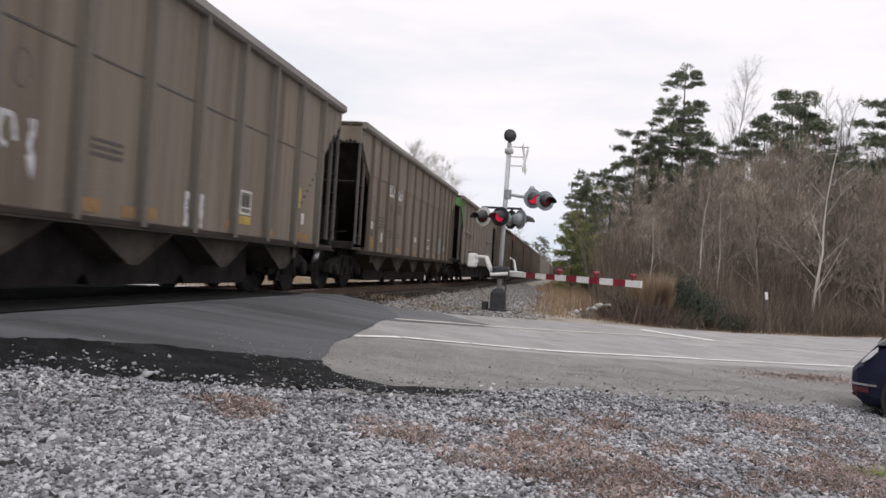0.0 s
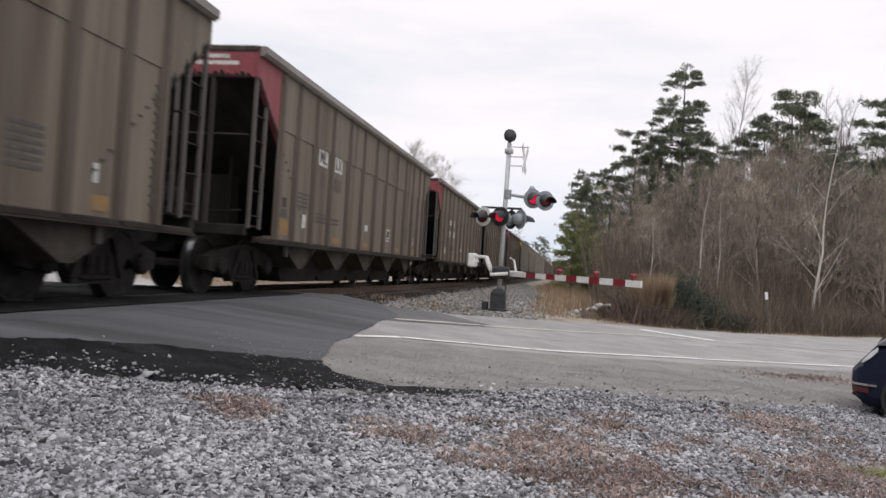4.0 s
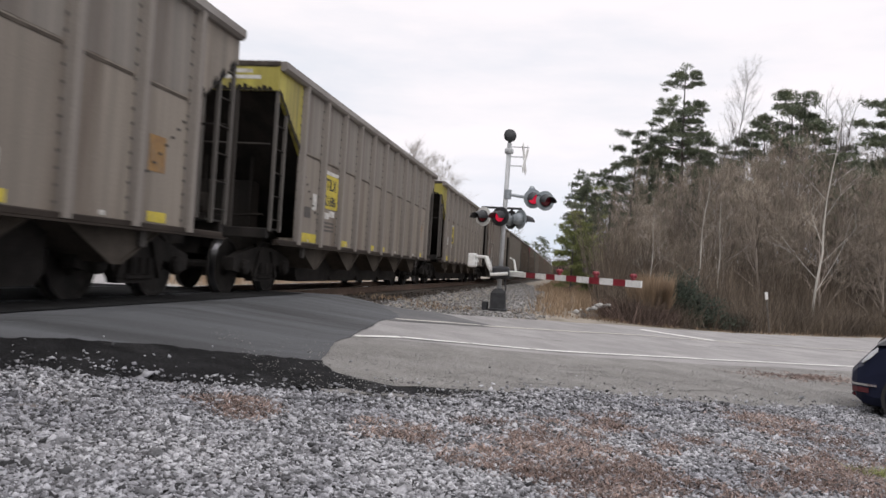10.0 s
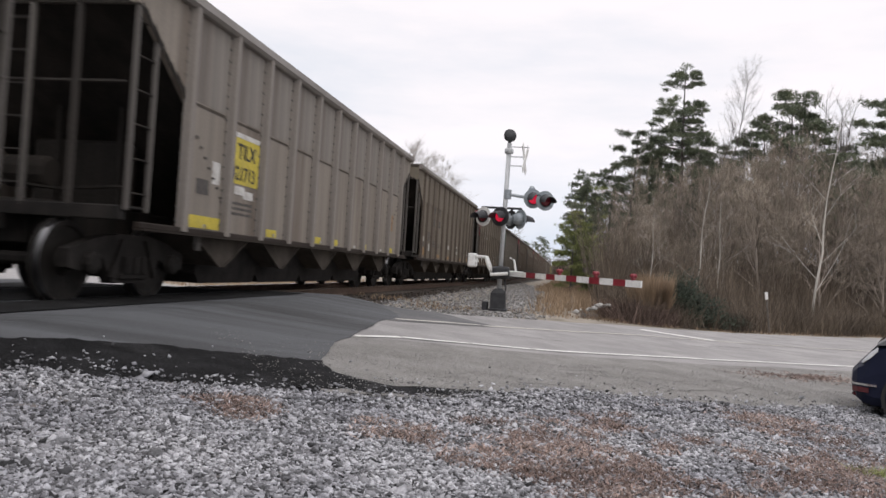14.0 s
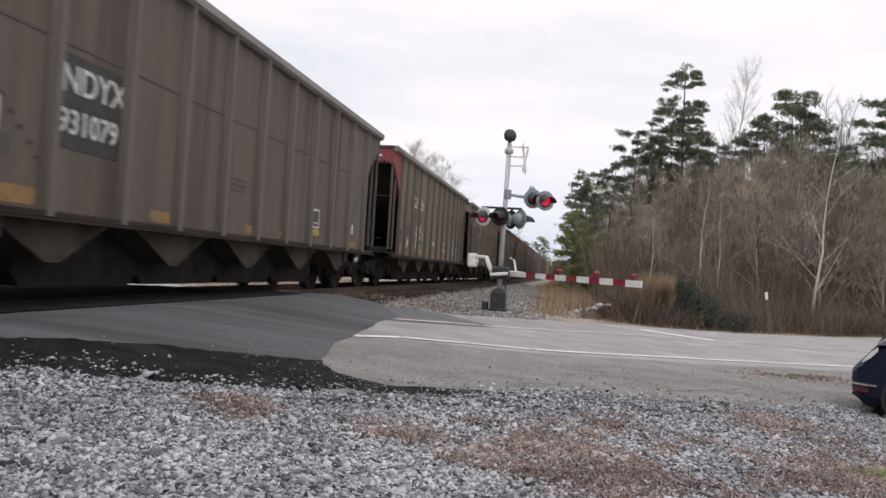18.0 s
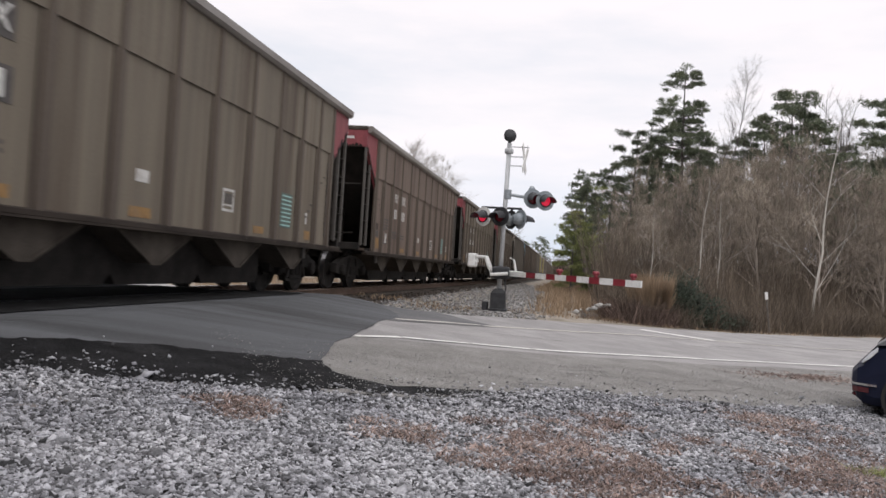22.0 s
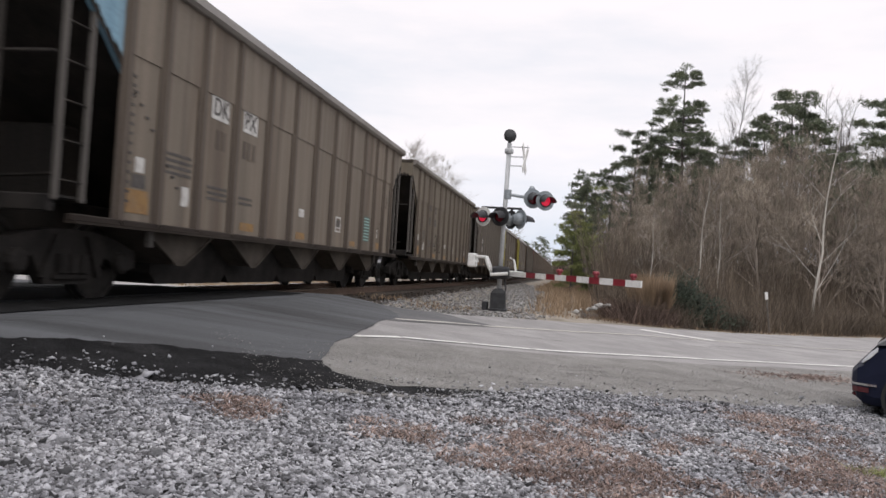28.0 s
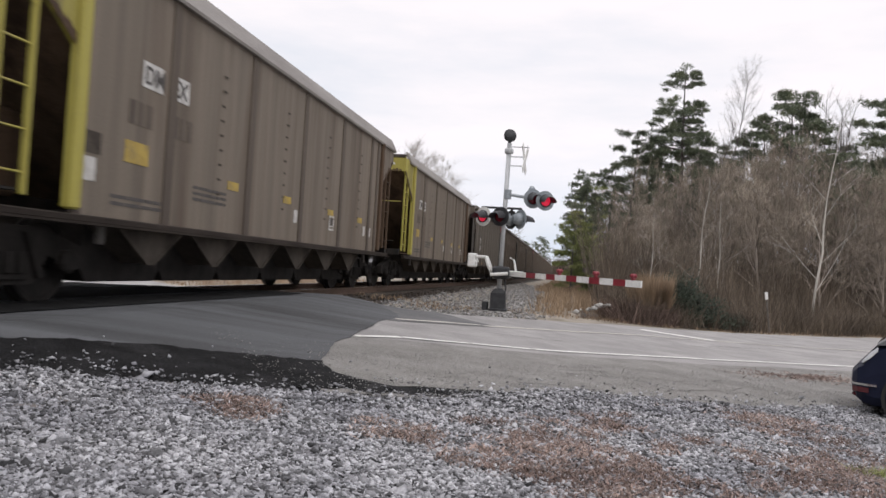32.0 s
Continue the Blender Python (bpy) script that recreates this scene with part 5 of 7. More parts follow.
spray(train[10], -y1 + w * 3.75, 1.7, 0.5, 0.6, 8, 17, M_fade)
plate(train[10], "red_patch", -5.18, 1.82, 0.40, 0.36, M_reddecal, "faded red patch")
plate(train[10], "placard", -y1 + w * 0.55, 1.45, 0.2, 0.1, M_tealdecal)

# ---- crossing signal ----
MAST = Vector((4.49, 20.8))
z0 = gz(MAST.x, MAST.y)
signal = thing("crossing_signal", "galvanised crossing signal mast with red flashing lamps and a bell", "crossing signal", at=pose(MAST.x, MAST.y, z0))
H = 4.45
LEAN = 0.012
part("mast", M().tube([(0, 0, 0.3), (LEAN * H, 0, H)], 0.062, 14), M_galv, signal, smooth=True)
m = M().box((-0.24, -0.24, 0.0), (0.24, 0.24, 0.10), bev=0.02)
m.loft([[(-0.2, -0.2, 0.1), (0.2, -0.2, 0.1), (0.2, 0.2, 0.1), (-0.2, 0.2, 0.1)], [(-0.19, -0.19, 0.5), (0.19, -0.19, 0.5), (0.19, 0.19, 0.5), (-0.19, 0.19, 0.5)], [(-0.1, -0.1, 0.62), (0.1, -0.1, 0.62), (0.1, 0.1, 0.62), (-0.1, 0.1, 0.62)]])
part("junction_base", m, M_hood, signal, "dark metal base box")
part("footing", M().box((-0.45, -0.35, -0.2), (0.35, 0.35, 0.03), bev=0.03), M_concrete, signal)
m = M().box((-0.42, -0.12, 0.03), (-0.26, 0.1, 0.26), bev=0.02)
part("cable_box", m, M_hood, signal)
bz = H + 0.2
m = M().disc((LEAN * H, -0.02, bz), (0.35, -0.9, 0.1), [(0.03, -0.12), (0.10, -0.10), (0.16, -0.03), (0.175, 0.03), (0.15, 0.07), (0.05, 0.10)], 16)
m.tube([(LEAN * H, 0, H - 0.05), (LEAN * H, 0, bz - 0.1)], 0.045, 10)
part("bell", m, M_hood, signal, "dark round warning bell", True)
m = M().disc((LEAN * H, 0, 4.18), (0, 0, 1), [(0.10, 0), (0.12, 0.04), (0.12, 0.10), (0.10, 0.13)], 12)
part("collar", m, M_galv, signal)
for z, ln in ((4.36, 0.52), (4.10, 0.36), (3.86, 0.36)):
    part("bracket", M().tube([(LEAN * z, 0, z), (LEAN * z + ln, 0.12, z + 0.02)], 0.014, 6), M_galv, signal)
for a in (45, -45):
    m = M().box((-0.01, -0.48, -0.10), (0.01, 0.48, 0.10), bev=0.004)
    o = part("crossbuck_blade", m, M_whitep, signal, "white crossbuck blade")
    o.matrix_basis = pose(0.47 + (0.014 if a > 0 else -0.014), 0.14, 4.08, 0, 0, -6) @ pose(0, 0, 0, a)


def lamp(at, aim, back, base_name="lamp"):
    """A round flasher: backing disc, hood over a lens, housing; the lit drum in it turns."""
    d = Vector(aim).normalized()
    rz = math.degrees(math.atan2(d.y, d.x))
    ob = new("flasher")
    ob.parent = signal
    ob.matrix_basis = pose(*at, 0, 0, rz)
    m = M().disc((0, 0, 0), (1, 0, 0), [(0.05, -0.22), (0.14, -0.18), (0.17, -0.03)], 18)
    part("housing", m, M_greyh, ob, smooth=True)
    m = M().disc((0, 0, 0), (1, 0, 0), [(0.15, -0.028), (0.255, -0.028), (0.255, -0.014), (0.15, -0.014)], 28)
    part("backing", m, back, ob)
    m = M()
    n = 14
    rings = []
    for x, r, dz in ((-0.014, 0.160, 0.0), (0.14, 0.162, -0.03), (0.34, 0.168, -0.085)):
        span = 1.12 if x < 0.2 else 0.9
        rings.append([(x, math.sin(math.pi * span * (k / n - 0.5)) * r, math.cos(math.pi * span * (k / n - 0.5)) * r + dz) for k in range(n + 1)] + [(x, math.sin(math.pi * span * (k / n - 0.5)) * (r - 0.008), math.cos(math.pi * span * (k / n - 0.5)) * (r - 0.008) + dz) for k in range(n, -1, -1)])
    m.loft(rings)
    part("visor", m, M_hood, ob)
    part("rim", M().disc((0, 0, 0), (1, 0, 0), [(0.158, -0.014), (0.165, 0.03), (0.145, 0.035), (0.14, -0.012)], 24), M_hood, ob)
    # two-faced drum: one half glows, the other half is dark
    m = M()
    for slot, s in ((0, 1), (1, -1)):
        rings = []
        for r, x in ((0.138, 0.002), (0.12, 0.03), (0.07, 0.045), (0.01, 0.05)):
            rings.append([(s * x, math.cos(2 * math.pi * k / 20) * r, math.sin(2 * math.pi * k / 20) * r) for k in range(20)])
        m.loft(rings, slot=slot)
    drum = part("lens_drum", m, [M_lit, M_dark_unlit], ob, "red lamp lens")
    return drum


def rel(x, z, y=20.8):
    return (x - MAST.x, y - MAST.y, z - z0)


toward = (0.25, -1.0, 0)
drums_a, drums_b = [], []
drums_a.append(lamp(rel(3.96, 2.07, 20.75), (-0.55, -0.83, 0), M_whitep))
drums_b.append(lamp(rel(4.42, 2.08, 20.62), (-0.42, -0.9, 0), M_hood))
drums_b.append(lamp(rel(5.25, 2.59, 20.7), (0.45, -0.9, 0), M_greyh))
drums_a.append(lamp(rel(5.58, 2.53, 20.5), (0.45, -0.9, 0), M_greyh))
lamp(rel(4.70, 2.03, 20.98), (0.75, 0.66, 0), M_hood)
lamp(rel(4.96, 2.04, 20.75), (0.75, 0.66, 0), M_greyh)
m = M().tube([rel(3.9, 2.32, 20.85), rel(4.96, 2.32, 20.85)], 0.03, 8)
for x in (3.96, 4.42, 4.70, 4.96):
    m.tube([rel(x, 2.32, 20.85), rel(x, 2.1, 20.85)], 0.025, 6)
part("crossarm", m, M_hood, signal, "dark lamp crossarm")
m = M().tube([rel(4.6, 2.68), rel(5.1, 2.62)], 0.04, 8).tube([rel(5.1, 2.62, 20.85), rel(5.6, 2.58, 20.75)], 0.03, 8)
m.disc(rel(4.57, 2.68), (0, 0, 1), [(0.10, -0.12), (0.10, 0.12)], 10)
m.disc(rel(5.2, 2.86, 20.8), (0, 0, 1), [(0.07, -0.1), (0.09, 0.0), (0.05, 0.06)], 10)
part("side_arm", m, M_greyh, signal, "grey side arm for two lamps")
part("cable", M().tube([rel(4.62, 0.5, 20.7), rel(4.68, 0.2, 20.68), rel(4.6, -0.1, 20.72)], 0.02, 6), M_hood, signal)

gate = thing("crossing_gate", "lowered white and red striped crossing gate arm", "crossing gate", at=pose(4.78, 20.72, 0.60))
tip = Vector((7.80, 17.0, 0.55)) - Vector((4.78, 20.72, 0.60))
glen = tip.length
gdir = tip.normalized()
garm = new("arm")
garm.parent = gate
garm.matrix_basis = pose(0, 0, 0, 0, math.degrees(-math.asin(gdir.z)), math.degrees(math.atan2(gdir.y, gdir.x)))
edges = [-0.15, 0.71, 1.10, 1.54, 1.89, 2.32, 2.70, 3.14, 3.50, 3.94, 4.33, glen]
for i, (a, b) in enumerate(zip(edges, edges[1:])):
    m = M().loft([[(t, -0.022, -hh), (t, 0.022, -hh), (t, 0.022, hh), (t, -0.022, hh)] for t, hh in ((a, 0.064 + 0.002 * a), (b, 0.064 + 0.002 * b))])
    part("stripe", m, M_redp if i % 2 else M_whitep, garm, "red stripe" if i % 2 else "white stripe")
for t in (2.04, 3.35, 4.54):
    m = M().box((t - 0.025, -0.03, 0.06), (t + 0.025, 0.03, 0.12)).disc((t, 0, 0.165), (0, 1, 0), [(0.03, -0.08), (0.05, -0.05), (0.04, 0.0), (0.05, 0.05), (0.03, 0.08)], 12).box((t - 0.05, -0.015, 0.06), (t + 0.05, 0.015, 0.085))
    part("gate_lamp", m, M_redp, garm, "small red gate lamp")
g0 = Vector((4.78, 20.72, 0.60))


def grel(x, z, y=20.72):
    return (x - g0.x, y - g0.y, z - g0.z)


m = M().box(grel(4.30, 0.45, 20.55), grel(4.75, 0.78, 20.9), bev=0.05)
part("gearbox", m, M_hood, gate, "dark gate mechanism box")
for y in (20.5, 20.95):
    m = M()
    pts = [(4.72, 0.60), (4.28, 0.55), (4.22, 0.74), (4.12, 1.0), (3.86, 1.0), (3.86, 0.86)]
    m.tube([grel(a, b, y) for a, b in pts], 0.046, 8)
    part("counterweight_arm", m, M_whitep, gate, "white bent counterweight arm")
m = M().box(grel(3.66, 0.72, 20.45), grel(3.86, 1.08, 21.0), bev=0.03)
part("counterweight", m, M_whitep, gate)
m = M().tube([grel(4.74, 1.02), grel(4.85, 0.96), grel(4.92, 0.62)], 0.03, 6).tube([grel(4.5, 0.66), grel(5.1, 0.64)], 0.035, 6)
part("bracket", m, M_whitep, gate)

# ---- plants ----


def rnd_dir(rng, up=0.0):
    v = Vector((rng.gauss(0, 1), rng.gauss(0, 1), rng.gauss(0, 1) + up))
    return v.normalized()


def limb(m, rng, p, d, ln, r, depth, tips, bend=0.25, slot=0):
    pts, rs = [p], [r]
    n = 4 if depth > 1 else 3
    for i in range(n):
        d = (d + rnd_dir(rng, 0.5) * bend * 0.5).normalized()
        p = p + d * ln / n
        pts.append(p)
        rs.append(r * (1 - 0.75 * (i + 1) / n))
    m.tube(pts, rs, 6 if r > 0.06 else 3, slot)
    if depth <= 0:
        tips.append((p, d, ln))
        return
    for i in range(3 + (depth > 1)):
        k = rng.uniform(0.35, 1.0) * n
        j = min(int(k), n - 1)
        q = pts[j].lerp(pts[j + 1], k - j)
        dd = (d * 0.75 + rnd_dir(rng, 0.35) * 0.75).normalized()
        limb(m, rng, q, dd, ln * rng.uniform(0.5, 0.72), max(rs[j] * 0.6, 0.006), depth - 1, tips, bend, slot)


def twig_cloud(tips, rng, per, ln, w):
    """Thin three-sided spikes that grow from the ends of limbs."""
    vs, fs = [], []
    for p, d, l in tips:
        for _ in range(per):
            q = p - d * rng.uniform(0, l * 0.8)
            e = (d * 0.7 + rnd_dir(rng, 0.3) * 0.8).normalized()
            u = e.orthogonal().normalized()
            v = e.cross(u)
            k = len(vs)
            L_ = ln * rng.uniform(0.5, 1.3)
            for a in (0, 2.09, 4.19):
                vs.append(q + (u * math.cos(a) + v * math.sin(a)) * w)
            vs.append(q + e * L_ + rnd_dir(rng) * L_ * 0.12)
            fs += [(k, k + 1, k + 3), (k + 1, k + 2, k + 3), (k + 2, k, k + 3)]
    return vs, fs


def bare_tree_meshes(seed, h, spread=0.32, bark=None, start=0.3, per=7, forks=15):
    rng = random.Random(seed)
    m, tips = M(), []
    pts, rs, p, d = [], [], Vector((0, 0, -0.2)), Vector((0, 0, 1))
    r0 = 0.011 * h + 0.02
    n = 9
    for i in range(n + 1):
        pts.append(p)
        rs.append(r0 * (1 - 0.93 * i / n))
        d = (d + rnd_dir(rng, 0.6) * 0.09).normalized()
        p = p + d * (h + 0.2) / n
    m.tube(pts, rs, 8)
    for i in range(forks):
        k = start + (1 - start) * (i + rng.random()) / forks
        j = min(int(k * n), n - 1)
        q = pts[j].lerp(pts[j + 1], k * n - j)
        a = rng.uniform(0, 6.28)
        dd = Vector((math.cos(a), math.sin(a), rng.uniform(0.5, 1.3))).normalized()
        limb(m, rng, q, dd, h * spread * (1.15 - 0.75 * k) * rng.uniform(0.7, 1.2), rs[j] * 0.5, 2 if h > 5 else 1, tips)
    vs, fs = twig_cloud(tips, rng, per, 0.05 * h + 0.15, 0.0075)
    return m.mesh("trunk", [bark or M_bark]), raw_mesh("crown", vs, fs, [M_twig])


def needle_pads(rg, pads, needles):
    """Needle tufts that fill flat, rounded pads: each pad is (centre, radius, flatness)."""
    out = []
    for c, r, flat in pads:
        tufts = max(8, int(62 * r * r + 8))
        u = rg.normal(0, 1, (tufts, 3))
        u /= np.linalg.norm(u, axis=1)[:, None]
        o = u * (rg.random((tufts, 1)) ** 0.45) * r
        o *= 1 + 0.35 * np.sin(3 * u[:, 0:1] + c.x * 5) * np.cos(4 * u[:, 1:2] + c.z * 3)
        o[:, 2] = np.abs(o[:, 2]) * flat * np.where(rg.random(tufts) < 0.78, 1, -0.6)
        o += np.array(c)
        n = 13
        o = np.repeat(o, n, axis=0)
        d = rg.normal(0, 1, (len(o), 3)) + np.array((0, 0, 0.5)) + np.repeat(u, n, axis=0) * 0.5
        d /= np.linalg.norm(d, axis=1)[:, None]
        b = o + d * 0.02
        t = o + d * rg.uniform(0.15, 0.27, (len(o), 1))
        w = np.cross(d, rg.normal(0, 1, d.shape))
        w *= 0.016 / np.maximum(np.linalg.norm(w, axis=1)[:, None], 1e-6)
        out.append(np.stack([b - w, b + w, t], axis=1).reshape(-1, 3))
    vs = np.concatenate(out)
    return raw_mesh("crown", vs, np.arange(len(vs)).reshape(-1, 3), [needles])


def pine_trunk(m, rng, h, r0):
    pts, rs, p, d = [], [], Vector((0, 0, -0.2)), Vector((0, 0, 1))
    n = 9
    for i in range(n + 1):
        pts.append(p)
        rs.append(r0 * (1 - 0.88 * i / n))
        d = (d + rnd_dir(rng, 1.0) * 0.035).normalized()
        p = p + d * (h + 0.2) / n
    m.tube(pts, rs, 8)
    return pts, rs


def pine_bough(m, rng, pts, rs, k, e, ln, pads, size):
    """One bough from the trunk with pads of needles on its outer half and on two side shoots."""
    n = len(pts) - 1
    j = min(int(k * n), n - 1)
    q = pts[j].lerp(pts[j + 1], k * n - j)
    end = q + e * ln
    mid = q + e * ln * 0.5 - Vector((0, 0, 0.06 * ln))
    m.tube([q, mid, end], [rs[j] * 0.32 + 0.012, rs[j] * 0.18 + 0.008, 0.006], 4)
    pads.append((end, size * rng.uniform(0.8, 1.15), rng.uniform(0.36, 0.55)))
    for _ in range(2 if ln > 1.0 else 1):
        a = mid.lerp(end, rng.uniform(0.0, 0.7))
        b = a + (e + rnd_dir(rng, 0.2) * 0.8).normalized() * ln * rng.uniform(0.28, 0.5)
        m.tube([a, b], [0.012, 0.005], 3)
        pads.append((b, size * rng.uniform(0.55, 0.9), rng.uniform(0.36, 0.55)))


def pine_meshes(seed, h, needles, bare=0.5, wide=0.2, count=0):
    """A pine with an open crown of flat needle pads."""
    rng = random.Random(seed)
    m, pads = M(), []
    pts, rs = pine_trunk(m, rng, h, 0.011 * h + 0.02)
    count = count or int(12 + h * 1.1)
    for i in range(count):
        k = bare + (0.985 - bare) * ((i + rng.random()) / count)
        u = (k - bare) / (1 - bare)
        shape = (0.55 + 0.9 * u) if u < 0.45 else 0.95 - 0.85 * (u - 0.45)
        ln = h * wide * shape * rng.uniform(0.6, 1.1)
        a = i * 2.4 + rng.uniform(-0.6, 0.6)
        e = Vector((math.cos(a), math.sin(a), rng.uniform(0.0, 0.5) + 0.5 * u)).normalized()
        pine_bough(m, rng, pts, rs, k, e, ln, pads, 0.34 + 0.19 * ln)
    pads.append((pts[-1], 0.032 * h + 0.12, 0.8))
    return m.mesh("trunk", [M_greybark]), needle_pads(np.random.default_rng(seed), pads, needles)


def tall_pine_meshes(seed, h, needles):
    """An old pine with storeys of boughs and open gaps between them, its heaviest storey half way down the crown."""
    rng = random.Random(seed)
    m, pads = M(), []
    pts, rs = pine_trunk(m, rng, h, 0.2)
    # storeys: height below the top, reach to one side and the other, number of boughs, pad size
    for drop, left, right, boughs, size in ((0.5, 0.9, 1.2, 7, 0.46), (1.1, 1.5, 1.2, 6, 0.42), (2.7, 1.9, 1.3, 7, 0.5), (3.1, 2.5, 1.9, 7, 0.5), (3.9, 2.9, 1.1, 9, 0.55), (4.7, 1.7, 1.9, 9, 0.55), (5.4, 2.7, 2.3, 11, 0.62), (6.2, 2.0, 2.2, 7, 0.5), (7.6, 1.3, 1.9, 5, 0.45)):
        for i in range(boughs):
            a = 2 * math.pi * (i + rng.uniform(-0.3, 0.3)) / boughs + drop
            reach = (right if math.cos(a) > 0 else left) * (0.55 + 0.45 * abs(math.cos(a))) * rng.uniform(0.75, 1.05)
            k = (h - drop - 0.25 * reach + rng.uniform(-0.15, 0.15)) / h
            pine_bough(m, rng, pts, rs, min(k, 0.98), Vector((math.cos(a), math.sin(a), 0.25)).normalized(), reach * 0.95, pads, size)
    pads.append((pts[-1], 0.5, 0.7))
    return m.mesh("trunk", [M_greybark]), needle_pads(np.random.default_rng(seed), pads, needles)


def vase_tree_meshes(seed, h, stems, spread=0.07, low=0.35):
    """A tall leafless tree whose leaders rise steeply and carry fine upright twigs."""
    rng = random.Random(seed)
    m, tips = M(), []
    base = [Vector((0, 0, -0.2))]
    for i in range(4):
        base.append(base[-1] + Vector((rng.gauss(0, 0.012) * h, rng.gauss(0, 0.012) * h, h * low / 4 + 0.05)))
    m.tube(base, [0.0085 * h + 0.02, 0.008 * h + 0.015, 0.0072 * h + 0.01, 0.0065 * h + 0.01, 0.0055 * h + 0.008], 7)
    for sidx in range(stems):
        a = 2 * math.pi * sidx / stems + rng.uniform(-0.4, 0.4)
        start = base[-1].lerp(base[-2], rng.random() * 0.8)
        d = Vector((math.cos(a) * spread * 3, math.sin(a) * spread * 3, 1)).normalized()
        top = h * rng.uniform(0.82, 1.0) - start.z
        p, pts, rs = start, [start], [0.0033 * h]
        n = 7
        for i in range(n):
            d = (d + Vector((rng.gauss(0, 0.06), rng.gauss(0, 0.06), 0.16))).normalized()
            p = p + d * top / n
            pts.append(p)
            rs.append(0.0033 * h * (1 - 0.85 * (i + 1) / n) + 0.004)
        m.tube(pts, rs, 5)
        for i in range(int((14 + h * 0.6) * (2.4 if stems == 1 else 1))):
            k = rng.uniform(0.12, 1.0) * n
            j = min(int(k), n - 1)
            q = pts[j].lerp(pts[j + 1], k - j)
            b = rng.uniform(0, 6.28)
            e = Vector((math.cos(b), math.sin(b), rng.uniform(1.0, 2.2))).normalized()
            ln = h * (0.175 if stems == 1 else 0.125) * rng.uniform(0.5, 1.15) * (1.2 - 0.65 * k / n)
            r1 = q + e * ln * 0.5 + rnd_dir(rng) * 0.05
            r2 = q + e * ln + Vector((0, 0, ln * 0.12))
            m.tube([q, r1, r2], [max(rs[j] * 0.45, 0.007), 0.008, 0.004], 3)
            tips.append((r2, (r2 - r1).normalized(), ln))
    vs, fs = twig_cloud(tips, rng, 13 if stems == 1 else 9, 0.035 * h + 0.2, 0.0058)
    return m.mesh("trunk", [M_greybark]), raw_mesh("crown", vs, fs, [M_greytwig])


def plant(name, label, meshes, x, y, s=1.0, rz=0.0, group="", tilt=0.0):
    ob = thing(name, label, "tree", group, pose(x, y, gz(x, y) - 0.05, 0, tilt, rz) @ Matrix.Diagonal((s, s, s, 1)))
    part("trunk", meshes[0], None, ob)
    part("crown", meshes[1], None, ob)
    return ob


rng = random.Random(5)
pine_v = [pine_meshes(11, 15, M_needle, 0.50, 0.17), pine_meshes(12, 12, M_needle, 0.42, 0.20), pine_meshes(13, 10, M_needle, 0.32, 0.20), pine_meshes(15, 10, M_light_needle, 0.22, 0.2)]
young_pine = pine_meshes(14, 6, M_light_needle, 0.08, 0.24, 26)
old_pine = tall_pine_meshes(16, 17.2, M_needle)
plant("pine_tree", "tall dark green pine with an open storeyed crown", old_pine, 13.82, 58.0, 0.955, 9, "pines of the wood")
PINES = ((9.9, 58.5, 11.3, 1), (11.8, 60.0, 10.6, 2), (8.7, 60.0, 9.5, 2), (7.2, 60.5, 8.9, 2), (6.4, 68.0, 8.5, 2), (12.6, 64.0, 11.3, 2), (15.0, 62.0, 10.8, 2), (19.6, 62.0, 13.0, 1), (17.6, 65.0, 11.6, 1), (24.6, 61.0, 11.4, 2), (8.3, 79.0, 9.8, 3), (7.3, 93.0, 10.0, 3), (20.4, 58.0, 14.2, 1), (22.2, 58.5, 13.5, 2), (26.4, 58.0, 13.9, 1), (28.2, 60.0, 14.2, 1), (23.4, 54.0, 10.0, 2), (16.1, 58.0, 9.6, 2), (18.6, 60.0, 11.6, 2), (33, 58, 12, 1), (26.2, 55, 9.6, 2))
for x, y, top, v in PINES:
    h = (15, 12, 10, 10)[v]
    plant("pine_tree", "dark green pine with flat needle pads", pine_v[v], x, y, (top + 0.1) / h, rng.uniform(0, 360), "pines of the wood")
for x, y, s in ((6.3, 54.0, 0.86), (7.1, 56.0, 0.80), (6.6, 76.0, 1.05), (9.0, 60.0, 0.7), (7.6, 54.0, 0.62)):
    plant("young_pine", "bright green bushy young pine at the wood's edge", young_pine, x, y, s, rng.uniform(0, 360), "young pines at the edge")
bare_v = [bare_tree_meshes(21, 15), bare_tree_meshes(22, 12), bare_tree_meshes(23, 9, 0.36), bare_tree_meshes(24, 7, 0.4, start=0.15), bare_tree_meshes(25, 6, 0.42, start=0.1), bare_tree_meshes(26, 8, 0.3, start=0.2)]
bare_h = (15, 12, 9, 7, 6, 8)
vase_v = [vase_tree_meshes(31, 17, 1, 0.01, 0.45), vase_tree_meshes(32, 15, 6, 0.09, 0.4), vase_tree_meshes(33, 11, 5, 0.11, 0.3), vase_tree_meshes(34, 10, 6, 0.14, 0.2), vase_tree_meshes(35, 9, 7, 0.16, 0.12)]
for meshes in vase_v[2:]:
    meshes[1].materials[0] = M_twig
    meshes[0].materials[0] = M_bark
vase_h = (17, 15, 11, 10, 9)
for x, y, top, v in ((15.6, 60.5, 13.0, 1), (23.2, 58.6, 14.3, 1), (24.7, 59.3, 15.0, 1), (18.6, 52.0, 11.3, 2), (20.2, 50.0, 10.6, 2), (27.4, 61, 13, 1), (22.0, 60, 13.8, 1)):
    plant("bare_tree", "tall leafless grey tree with steep fine branches", vase_v[v], x, y, (top + 0.3) / vase_h[v], rng.uniform(0, 360), "bare trees of the wood")
